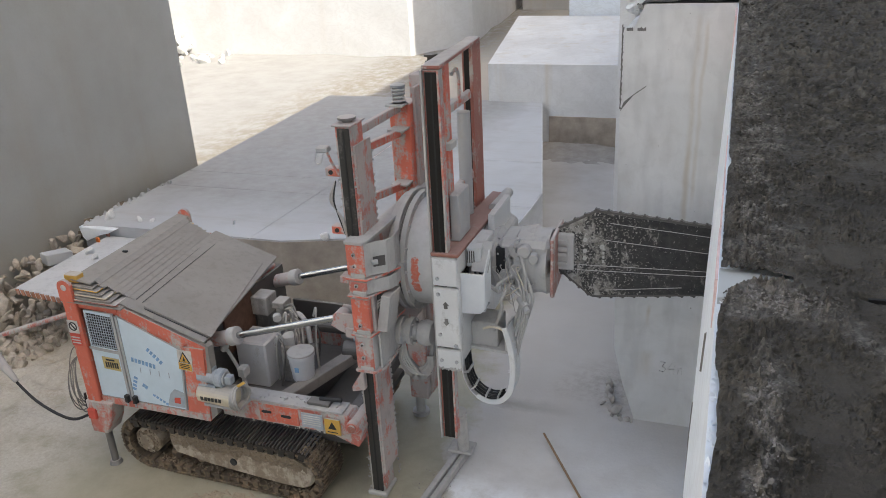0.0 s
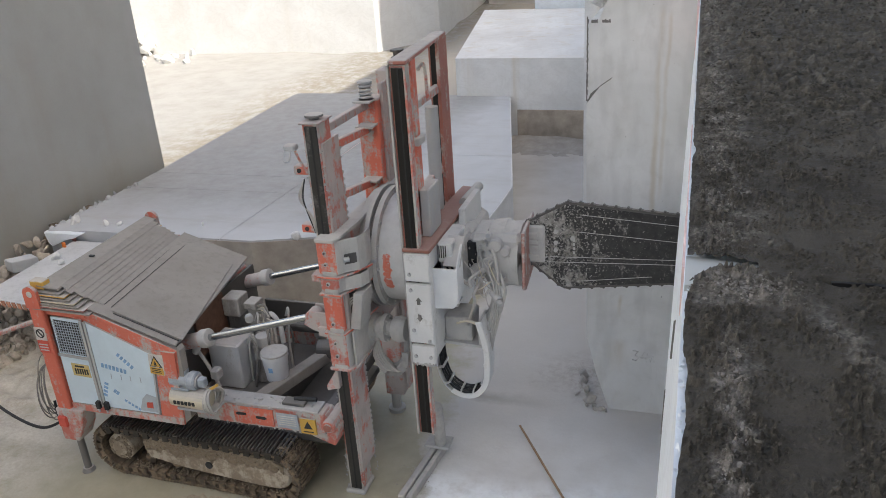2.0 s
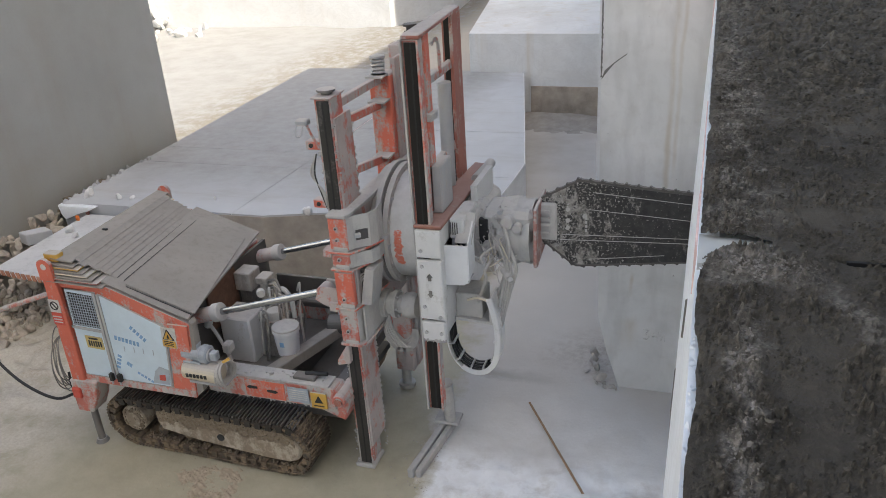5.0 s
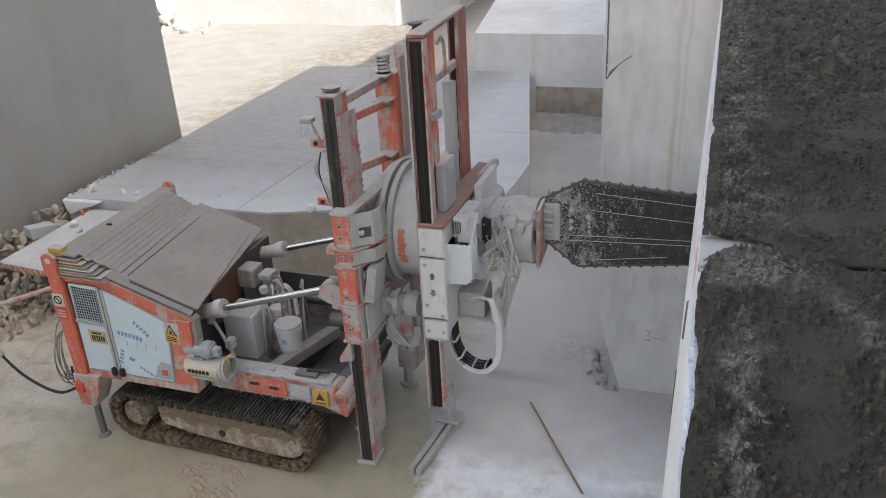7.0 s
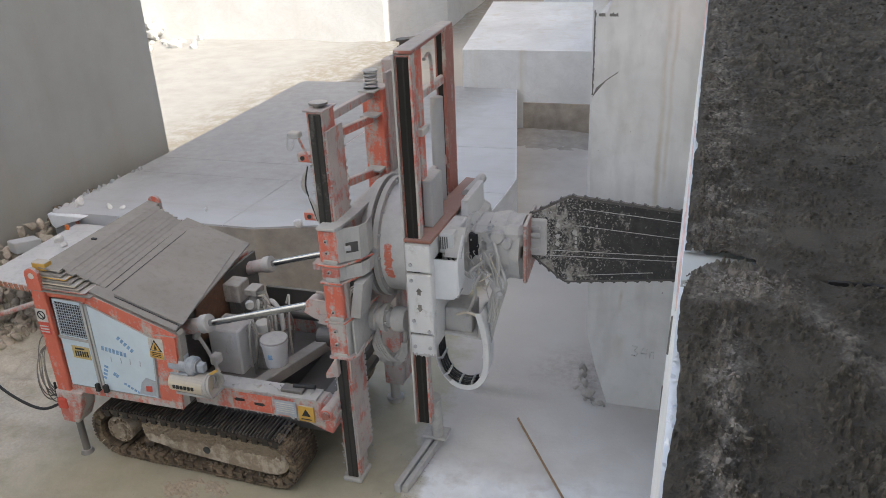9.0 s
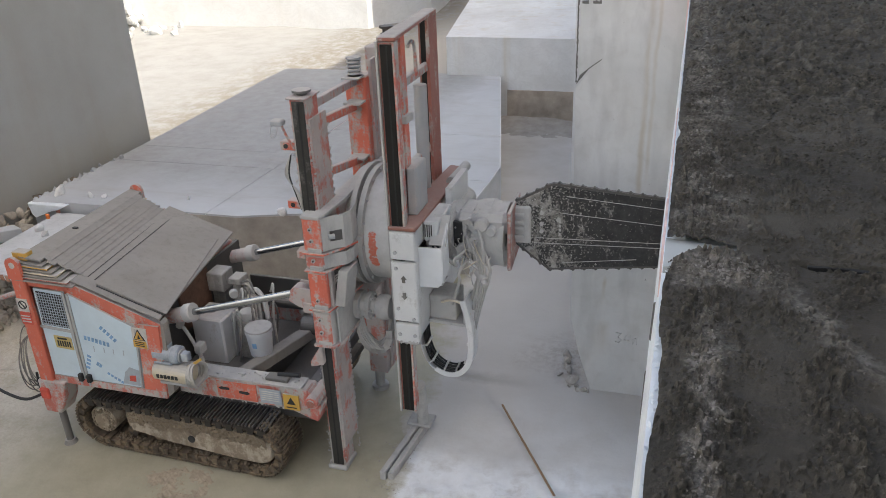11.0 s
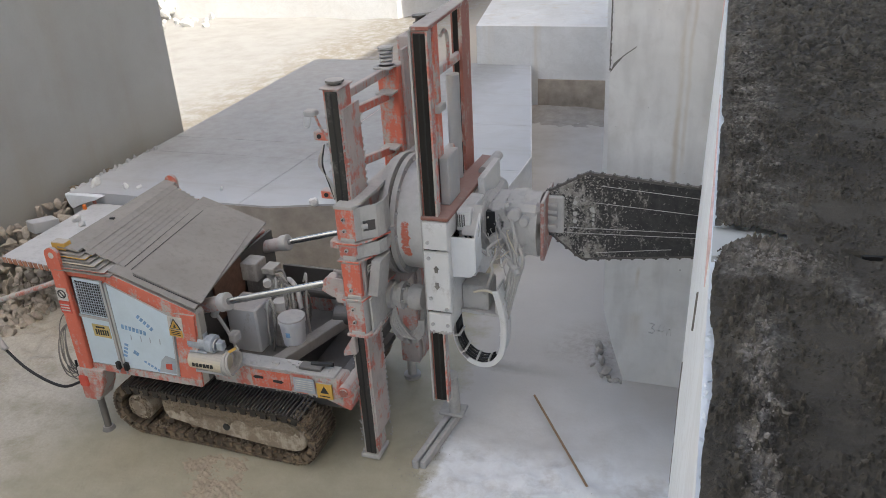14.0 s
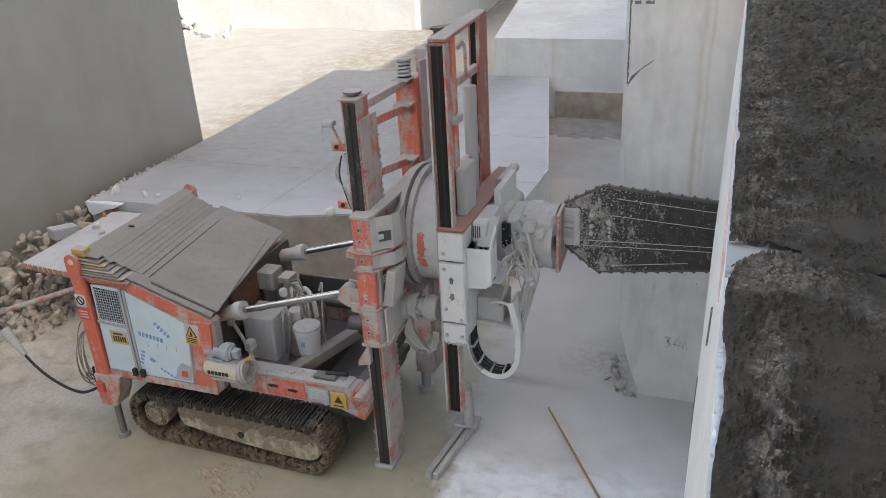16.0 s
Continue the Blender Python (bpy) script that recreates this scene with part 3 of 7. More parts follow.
def clustered(x, y):
    """How crumbly the sludge is, 0 to 1: smooth films between ragged patches."""
    c = 0.9 * fbm(x * 8, y * 7, 21, 4) + 0.42
    if y < 2.05:
        c += 0.9 * math.exp(-((x - 0.195 - 0.05 * fbm(y * 3, 3)) / 0.035) ** 2)
    c += 0.9 * math.exp(-((y - 2.15) / 0.08) ** 2 - ((x - 0.25) / 0.12) ** 2)
    if y > 2.4:
        c += 0.8 * math.exp(-((x - 0.19 - 0.06 * fbm(y * 2, 3)) / 0.08) ** 2)
    return max(0.0, min(1.0, c))


def sludge_height(x, y):
    d = x - EDGE
    h = TOP + 0.006
    if 0.92 < y < 16:
        h += 0.009 * fbm(x * 3, y * 3, 1, 3) + 0.006 * fbm(x * 12, y * 9, 2, 3)
    if x < 4.0 and 0.92 < y < 16:
        c = clustered(x, y)
        near = max(0.0, min(1.0, (4.2 - y) / 1.2)) * max(0.0, min(1.0, (1.0 - x) / 0.1))
        h += near * c * (0.030 * max(0, fbm(x * 30, y * 24, 8, 4) - 0.05) + 0.036 * max(0, fbm(x * 74, y * 62, 4, 2) - 0.14))
        h += near * 0.0015 * fbm(x * 70, y * 60, 9, 2)
        h += (1 - near) * (0.05 * max(0, fbm(x * 9, y * 8, 8, 3) - 0.05) + 0.03 * max(0, fbm(x * 22, y * 18, 14, 2)))
        h -= 0.03 * math.exp(-((y - 8.45 - 0.04 * fbm(x * 4, 5)) / 0.03) ** 2) * (x > 0.12)
        if x > 0.40:
            h -= 0.05 * math.exp(-((y - 2.256 + 0.06 * x - 0.012 * fbm(x * 9, 6)) / 0.010) ** 2) * max(0, min(1, (x - 0.40) * 20))
    return max(h, TOP - (0.026 if x > 0.4 else 0.012)) if d > 0.02 else max(min(h, TOP + 0.01), TOP - 0.012)


def build_crumbs():
    """Loose crumbs of drying sludge, thickest along the rim and by the saw slot."""
    rng = random.Random(31)
    t = (1 + 5 ** 0.5) / 2
    base = [Vector(v).normalized() for v in ((-1, t, 0), (1, t, 0), (-1, -t, 0), (1, -t, 0), (0, -1, t), (0, 1, t), (0, -1, -t), (0, 1, -t), (t, 0, -1), (t, 0, 1), (-t, 0, -1), (-t, 0, 1))]
    tri = ((0, 11, 5), (0, 5, 1), (0, 1, 7), (0, 7, 10), (0, 10, 11), (1, 5, 9), (5, 11, 4), (11, 10, 2), (10, 7, 6), (7, 1, 8),
           (3, 9, 4), (3, 4, 2), (3, 2, 6), (3, 6, 8), (3, 8, 9), (4, 9, 5), (2, 4, 11), (6, 2, 10), (8, 6, 7), (9, 8, 1))
    verts, faces = [], []
    for i in range(34420):
        y = rng.uniform(0.95, 4.5)
        pick = rng.random()
        if pick < 0.10:
            x = EDGE + 0.02 + abs(rng.gauss(0.08, 0.07))
        elif pick < 0.15:
            x, y = rng.gauss(0.27, 0.09), rng.gauss(2.16, 0.06)
        else:
            x = rng.uniform(0.12, 0.3 + 0.22 * y)
            if rng.random() < 0.22:
                y = rng.uniform(4.2, 8.4)
                x = rng.uniform(0.12, 0.4 + 0.24 * y)
        clod = i >= 34000
        if clod:
            zone = rng.random()
            if zone < 0.3:
                x, y = rng.gauss(0.2, 0.022), rng.uniform(1.1, 1.9)
            elif zone < 0.65:
                x, y = rng.gauss(0.24, 0.07), rng.gauss(2.15, 0.05)
            else:
                x, y = rng.gauss(0.19, 0.05), rng.uniform(2.35, 3.8)
        elif rng.random() > clustered(x, y):
            continue
        if x < EDGE + 0.012 or (x < 0.32 and SLOT[0] - 0.01 < y < SLOT[1]):
            continue
        s = rng.uniform(0.0009, 0.0030) * (1.9 if rng.random() < 0.08 else 1) * (1.0 + 0.45 * max(0, y - 2.0))
        if clod:
            s = rng.uniform(0.0022, 0.0055)
        z0 = sludge_height(x, y) + 0.1 * s
        n0 = len(verts)
        a, k = rng.uniform(0, 6.28), rng.uniform(0.9, 1.7)
        for v in base:
            u = Vector((v.x * k, v.y, v.z * 0.8)) * (s * rng.uniform(0.35, 1.6))
            verts.append((x + u.x * math.cos(a) - u.y * math.sin(a), y + u.x * math.sin(a) + u.y * math.cos(a), z0 + u.z))
        faces += [tuple(n0 + q for q in f) for f in tri]
    me = bpy.data.meshes.new("sludge_crumbs")
    me.from_pydata(verts, [], faces)
    me.materials.append(M_CRUMB)
    tagged(new("sludge_crumbs", me), "drying grey crumbs of sludge on the bench", "mud", kind="stuff")


def face_x(z):
    """The bench face leans out towards its foot."""
    rows = ((-0.5, -0.095), (0.0, -0.09), (2.7, -0.068), (4.2, -0.03), (TOP - 0.03, 0.0))
    for (z0, d0), (z1, d1) in zip(rows, rows[1:]):
        if z <= z1:
            return EDGE + d0 + (d1 - d0) * (z - z0) / (z1 - z0)
    return EDGE


def build_bench():
    slot0, slot1 = 7.54, 7.68
    bm = boxes((1.6, 24, slot0, slot1, 2.12, 3.3))
    for y0, y1, z0, z1 in ((-22, slot0, -0.5, TOP - 0.03), (slot1, CORNER, -0.5, TOP - 0.03), (slot0, slot1, -0.5, 2.12), (slot0, slot1, 3.3, TOP - 0.03)):
        zs = [z0] + [z for z in (0.0, 2.7, 4.2) if z0 < z < z1] + [z1]
        prism(bm, [(face_x(z), z) for z in zs] + [(24, z1), (24, z0)], "y", y0, y1)
    w = part("wall_bench", bm, M_FACE)
    tagged(w, "bright white sawn marble bench face beside the machine", "rock wall", kind="structure")

    # The sludge on top, drawn back at the chipped rim and open along the old saw slot.
    def rim(y):
        r = EDGE + 0.003 + 0.004 * max(0, fbm(y * 3, 1)) + 0.005 * max(0, fbm(y * 22, 2))
        for c, wide, deep in ((1.55, 0.13, 0.012), (1.72, 0.06, 0.011), (3.35, 0.05, 0.012), (2.18, 0.07, 0.02)):
            r += deep * math.exp(-((y - c) / wide) ** 2)
        return r

    def in_slot(x, y):
        t = (x - EDGE) / 0.25
        if not -0.1 < t < 0.76:
            return False
        high = SLOT[1] + (SLOT[3] - SLOT[1]) * t + 0.004 * fbm(x * 40, 9)
        low = SLOT[0] + (SLOT[2] - SLOT[0]) * min(1, t / 0.3) + 0.006 * fbm(x * 30, 4)
        return low < y < high

    xs = spaced((EDGE - 0.004, 0.5, 0.004), (0.5, 0.95, 0.0065), (0.95, 2.6, 0.012), (2.6, 4, 0.05), (4, 24, 1.2))
    ys = spaced((-22, 0.9, 1.5), (0.9, 2.45, 0.0055), (2.45, 4.4, 0.011), (4.4, 6.0, 0.016), (6.0, 9.3, 0.025), (9.3, 17, 0.15))
    m = sheet("sludge", xs, ys, sludge_height, M_SLUDGE, keep=lambda x, y: not in_slot(x, y),
              shift=lambda x, y: x if x > 0.2 else 0.2 - (0.2 - x) * (0.2 - rim(y)) / (0.204 - EDGE), smooth=False)
    tagged(m, "dark grey wet sludge with crumbs covering the bench top", "mud", kind="structure")
    # A crack that runs on from the slot through the sludge; black bars paint its shade
    rng = random.Random(67)
    bm = bmesh.new()
    pts = [(0.45 + 0.05 * k, 2.256 - 0.06 * (0.45 + 0.05 * k) + rng.uniform(-0.005, 0.005)) for k in range(24)]
    for (xa, ya), (xb, yb) in zip(pts, pts[1:]):
        wa = rng.uniform(0.004, 0.008)
        prism(bm, [(xa, ya - wa), (xb + 0.004, yb - wa), (xb + 0.004, yb + wa), (xa, ya + wa)], "z", TOP - 0.03, TOP + 0.002)
    c = part("crack", bm, M_CRACKSHADE)
    tagged(c, "thin crack through the sludge, its deep shade painted black", "crack", kind="structure")
    top = part("marble_rim", rim_stone(), M_FACE)
    tagged(top, "chipped white marble rim of the bench with a saw slot", "rock edge", kind="structure")
    # Old saw slot: its pale wall stands open in the sludge.
    bm = bmesh.new()
    prism(bm, [(EDGE, SLOT[0] - 0.03), (EDGE, SLOT[1] + 0.02), (0.36, SLOT[3] + 0.01), (0.36, SLOT[2] - 0.03)], "z", TOP - 0.035, TOP - 0.003)
    s = part("saw_slot", bm, M_SLOT)
    tagged(s, "pale smooth wall of an old saw slot in the bench", "saw cut", kind="structure")


def build_block():
    """The grey block that juts out in front of the bench, with a broken corner."""
    bm = bmesh.new()
    prism(bm, [(-0.70, 0.0), (-0.86, 0.5), (-0.98, 1.0), (-1.0, 2.2), (-1.02, 3.8), (-1.0, 4.78), (-0.90, 4.80), (-0.86, 4.9), (-0.80, TOP - 0.02), (24, TOP - 0.02), (24, 0)],
          "y", CORNER, 16.0)
    b = part("wall_block", bm, M_BLOCKFACE)
    tagged(b, "grey sawn marble block face with rusty vertical stains", "rock wall", kind="structure")
    xs, ys = spaced((-1.05, 0.1, 0.03)), spaced((CORNER - 0.01, 10.5, 0.04), (10.5, 16, 0.25))
    m = sheet("sludge_cap", xs, ys, lambda x, y: TOP + 0.004 + 0.014 * fbm(x * 4, y * 4) + 0.014 * max(0, fbm(x * 15, y * 15)) - 0.12 * max(0, -0.72 - x) * 2, M_SLUDGE,
              keep=lambda x, y: x > -0.86 - 0.11 * (y - CORNER) + 0.08 * fbm(y * 5, 2))
    tagged(m, "dark crumbly sludge on top of the grey block", "mud", kind="structure")
    bm = bmesh.new()
    rng = random.Random(5)
    for _ in range(26):
        rock(bm, (rng.uniform(-0.98, -0.7), rng.uniform(CORNER, 9.4), rng.uniform(TOP - 0.14, TOP + 0.02)), rng.uniform(0.03, 0.09), rng)
    tagged(part("crumbs", bm, M_WHITE_STONE), "broken marble crumbs on the block's corner", "rubble", kind="stuff")


def build_block_marks():
    """Cracks and a smudged paint mark on the grey block."""
    y = CORNER
    c = part("crack", prism(bmesh.new(), [(-1.02, 3.92), (-0.98, 4.03), (-0.86, 4.13), (-0.75, 4.21), (-0.76, 4.19), (-0.88, 4.105), (-0.97, 3.99)], "y", y - 0.005, y + 0.01), M_CRACK)
    tagged(c, "dark diagonal crack in the block", "crack", kind="structure")
    rng = random.Random(8)
    bm = bmesh.new()
    for k in range(34):
        z = 3.95 + 0.026 * k
        prism(bm, [(-1.024 + rng.uniform(-0.006, 0.004), z), (-1.008 + rng.uniform(-0.008, 0.008), z), (-1.008 + rng.uniform(-0.008, 0.006), z + 0.028), (-1.024, z + 0.028)], "y", y - 0.004, y + 0.006)
    for k in range(9):
        x = -0.98 + 0.022 * k
        if k not in (3, 4):
            prism(bm, [(x, 4.775), (x + 0.024, 4.77), (x + 0.02, 4.795 + rng.uniform(0, 0.02)), (x, 4.80)], "y", y - 0.0045, y + 0.006)
    tagged(part("broken_edge", bm, M_CRACK), "dark broken edge of the block", "crack", kind="structure")
    bm = bmesh.new()
    for x0, z0, pts in ((-0.43, 0.74, ((0, .15), (.07, .14), (.03, .09), (.075, .05), (.05, .01), (0, .02))), (-0.33, 0.735, ((.04, .14), (0, .06), (.08, .06))), (-0.29, 0.735, ((.04, .13), (.03, 0))),
                        (-0.225, 0.73, ((0, .09), (.01, .02), (.03, .10), (.05, .10), (.055, .02)))):
        for (u0, w0), (u1, w1) in zip(pts, pts[1:]):
            bar(bm, (x0 + u0, y - 0.001, z0 + w0), (x0 + u1, y - 0.001, z0 + w1), 0.034, 0.006)
    m = part("paint_mark", bm, M_SMUDGE)
    tagged(m, "smudged grey paint mark on the marble", "mark", kind="structure")
    for y0, y1, z0, z1 in ((2.35, 2.75, 4.86, 5.02), (2.78, 3.9, 4.93, 5.02), (8.1, 8.7, 4.5, 5.0)):
        r = part("red_paint", prism(bmesh.new(), [(y0, z0), (y1, z0 + 0.05), (y1, z1), (y0, z1)], "x", face_x(z0) - 0.003, EDGE + 0.01), M_REDWASH)
        tagged(r, "faint red paint line along the bench rim", "mark", kind="structure")
    bm = bmesh.new()
    for yy, z0, z1 in ((2.93, 4.36, 4.52), (4.84, 2.6, 2.95), (5.16, 2.1, 2.5), (5.3, 1.5, 1.9)):
        bar(bm, (face_x(z0) - 0.001, yy, z0), (face_x(z1) - 0.001, yy + 0.01, z1), 0.008, 0.012)
    tagged(part("face_crack", bm, M_CRACK), "short dark cracks in the bench face", "crack", kind="structure")


def build_far():
    g = 0.006
    slab = part("marble_floor_slab", prism(bmesh.new(), [(-10.5, 10.35), (-9.8, 10.45), (-7.17 - g, 10.49), (-7.09 - g, 12.72 - g), (-10.55, 12.66 - g)], "z", -0.3, 1.2), M_SLAB)
    tagged(slab, "raised pale marble floor with saw joints beyond the machine", "rock floor", kind="structure")
    for pts in ([(-7.17 + g, 10.49), (-6.6, 10.5), (-3.05, 11.6), (-2.99, 12.82 - g), (-7.09 + g, 12.72 - g)],
                [(-10.55, 12.66 + g), (-7.09 - g, 12.72 + g), (-7.05 - g, 13.62 - g), (-10.58, 13.58 - g)],
                [(-7.09 + g, 12.72 + g), (-2.99, 12.82 + g), (-2.98, 13.62), (-3.38, 15.4 - g), (-7.0 + g, 15.3 - g)],
                [(-10.58, 13.58 + g), (-7.05 - g, 13.62 + g), (-6.9, 20.8), (-10.9, 20.8)],
                [(-7.0 + g, 15.3 + g), (-3.38, 15.4 + g), (-3.74, 17.0), (-4.55, 20.58), (-6.88, 20.8)]):
        part("slab_block", prism(bmesh.new(), pts, "z", -0.3, 1.2), M_SLAB, slab)
    joint = part("slab_joint", boxes((-10.4, -3.1, 12.64, 12.80, 1.0, 1.192), (-7.18, -6.85, 10.6, 20.6, 1.0, 1.192), (-10.4, -7.0, 13.55, 13.65, 1.0, 1.192)), M_REDWASH, slab)
    w = part("wall_far", prism(boxes((-2.0, 24, 16.0, 30, -0.3, TOP)), [(-6.0, 20.6), (-2.0, 20.6), (-2.0, 30), (-7.6, 30.2)], "z", -0.3, 2.2), M_MARBLE)
    tagged(w, "low white marble step beyond the slab", "rock wall", kind="structure")
    for p0, p1 in (((-9.0, 10.44), (-6.6, 10.485)), ((-6.6, 10.485), (-3.05, 11.585))):
        q = part("dirty_face", prism(bmesh.new(), [p0, p1, (p1[0], p1[1] + 0.05), (p0[0], p0[1] + 0.05)], "z", -0.1, 1.17), M_SPLASH)
        tagged(q, "mud-splashed side of the marble slab", "rock wall", kind="structure")
    # Skirt along the sawn side, in paler marble to lighten its shaded face
    edge = [(-3.03, 11.60), (-2.97, 12.82), (-2.96, 13.62), (-3.36, 15.4), (-3.72, 17.0), (-4.52, 20.55)]
    for p0, p1 in zip(edge, edge[1:]):
        q = part("lightened_side", prism(bmesh.new(), [p0, p1, (p1[0] - 0.06, p1[1]), (p0[0] - 0.06, p0[1])], "z", -0.1, 1.19), M_MARBLE)
        tagged(q, "sawn side of the marble slab, made paler to offset its shade", "rock wall", kind="structure")
    # A brown box set at the foot of the step
    p = part("brown_patch", boxes((-4.35, -2.4, 20.55, 20.7, -0.1, 0.85)), M_BROWN)
    m = sheet("dust_bank", spaced((-4.9, -2.2, 0.09)), spaced((18.6, 20.56, 0.09)), lambda x, y: -0.02 + 0.17 * max(0, (y - 18.7) / 1.85) ** 2 * (1 + 0.5 * fbm(x * 1.3, y * 1.3)) + 0.02 * fbm(x * 5, y * 5), M_SPLASH)
    tagged(m, "grey dust banked at the foot of the step", "dust", kind="structure")
    tagged(p, "brown patch at the foot of the marble step", "rock wall", kind="structure")
    w = part("wall_left", boxes((-40, -10.90, -30, 14.3, -0.3, 5.3)), M_OLDWALL)
    tagged(w, "old grey marble bench wall with brown stains at its foot", "rock wall", kind="structure")
    m = sheet("sludge_left", spaced((-40, -14, 4), (-14, -10.86, 0.15)), spaced((-30, 6, 4), (6, 14.3, 0.15)), lambda x, y: 5.33 + 0.05 * fbm(x * 2, y * 2), M_BROWN)
    tagged(m, "brown mud on top of the old bench", "mud", kind="structure")
    # Added out of view as a reflector: throws sunlight back at the bench face.
    w = part("wall_bounce", boxes((-48, -23, -70, 12, -0.3, 32)), M_MARBLE)
    tagged(w, "unseen marble wall added to bounce sunlight onto the bench face", "rock wall", kind="structure")
    w = part("wall_bright", prism(bmesh.new(), [(-60, 34.0), (-13.6, 34.0), (-11.75, 37.6), (-13.0, 52), (-60, 52)], "z", -0.3, 16), M_SUNWALL)
    tagged(w, "sunlit white marble quarry wall", "rock wall", kind="structure")
    w = part("wall_distant", boxes((-70, 60, 60, 70, -0.3, 26), (-12.4, 24, 50, 59, -0.3, 16)), M_BLOCK)
    tagged(w, "distant pale marble quarry wall in shade", "rock wall", kind="structure")


def build_far_heap():
    """Rubble heaped at the foot of the sunlit wall."""
    rng = random.Random(43)
    bm = bmesh.new()
    for _ in range(240):
        a, d = rng.uniform(0, math.tau), abs(rng.gauss(0, 1.9))
        x, y = -28.5 + 1.5 * d * math.cos(a), 33.9 - 0.6 * abs(d * math.sin(a))
        rock(bm, (x, y, rng.uniform(0, max(0.1, 1.9 - 0.55 * d))), rng.uniform(0.12, 0.42), rng)
    tagged(part("far_rubble", bm, M_WHITE_STONE), "pale rubble heap at the foot of the sunlit wall", "rubble", kind="stuff")


def build_far_block():
    w = part("wall_back", boxes((-5.75, 24, 30.5, 45, -0.3, 16)), M_FACE)
    tagged(w, "tall white marble block standing behind the step", "rock wall", kind="structure")


def build_shade_wall():
    """An unseen high wall added behind the bench, which keeps the sun off the working floor."""
    w = part("wall_shade", boxes((9, 40, -70, 4.3, TOP - 0.5, 33.5), (9, 40, 4.3, 90, TOP - 0.5, 28)), M_OLDWALL)
    tagged(w, "unseen high wall added behind the bench to block the sun", "rock wall", kind="structure")


def build_mud_crumbs():
    """Mud combed and pressed out by the tracks, with crumbs, and white chips along the edge of the dust."""
    def height(x, y):
        u, v = x + 4.85 + 0.35 * (y - 5.8), y - 5.75
        mask = math.exp(-(u / 0.42) ** 4 - (v / 0.42) ** 4) * max(0, min(1, 0.75 + 1.1 * fbm(x * 4, y * 4, 11, 3)))
        comb = max(0, math.sin((y + 0.45 * x) * 68 + 2.2 * fbm(x * 4, y * 4, 2)))
        return -0.012 + mask * (0.022 + 0.024 * comb * (0.5 + fbm(x * 7, y * 7, 5)) + 0.035 * max(0, fbm(x * 26, y * 26, 6, 3)))
    m = sheet("mud_ridges", spaced((-5.6, -4.1, 0.012)), spaced((5.1, 6.35, 0.012)), height, M_RIDGE, smooth=False)
    tagged(m, "tan mud combed up by the tracks", "mud", kind="stuff")
    rng = random.Random(61)
    bm, pale = bmesh.new(), bmesh.new()
    for _ in range(260):
        y = rng.gauss(5.75, 0.22)
        x = -4.85 - 0.35 * (y - 5.8) + rng.gauss(0, 0.27)
        rock(bm, (x, y, max(0.0, height(x, y))), rng.uniform(0.005, 0.018), rng)
    for _ in range(160):
        y = rng.uniform(5.6, 7.2)
        rock(pale, (-2.72 - 0.1 * (y - 7) + rng.gauss(0, 0.14), y, 0.003), rng.uniform(0.004, 0.015), rng, 0.5)
    tagged(part("mud_crumbs", bm, M_RIDGE), "tan crumbs of track mud on the wet ground", "mud", kind="stuff")
    tagged(part("marble_chips", pale, M_SPLASH), "grey marble chips at the edge of the dust", "rubble", kind="stuff")


build_ground()
build_mud_crumbs()
build_bench()
build_crumbs()
build_block()
build_block_marks()
build_far()
build_far_block()
build_far_heap()
build_shade_wall()


# ---- the quarry chainsaw ----
YN, YF = 6.2, 8.4            # near and far side of the engine housing
SAW = thing("quarry_chainsaw", (-4.2, 7.5, 0.0), "orange and white crawler chainsaw machine caked with marble slurry", "quarry machine")


def stadium(s, x0, x1, zc, r):
    """A point and its angle at s metres along a track's outline."""
    straight, arc = x1 - x0, math.pi * r
    s %= 2 * (straight + arc)
    if s < straight:
        return x0 + s, zc + r, 0.0
    s -= straight
    if s < arc:
        a = s / r
        return x1 + r * math.sin(a), zc + r * math.cos(a), a
    s -= arc
    if s < straight:
        return x1 - s, zc - r, math.pi
    a = (s - straight) / r
    return x0 - r * math.sin(a), zc - r * math.cos(a), math.pi + a


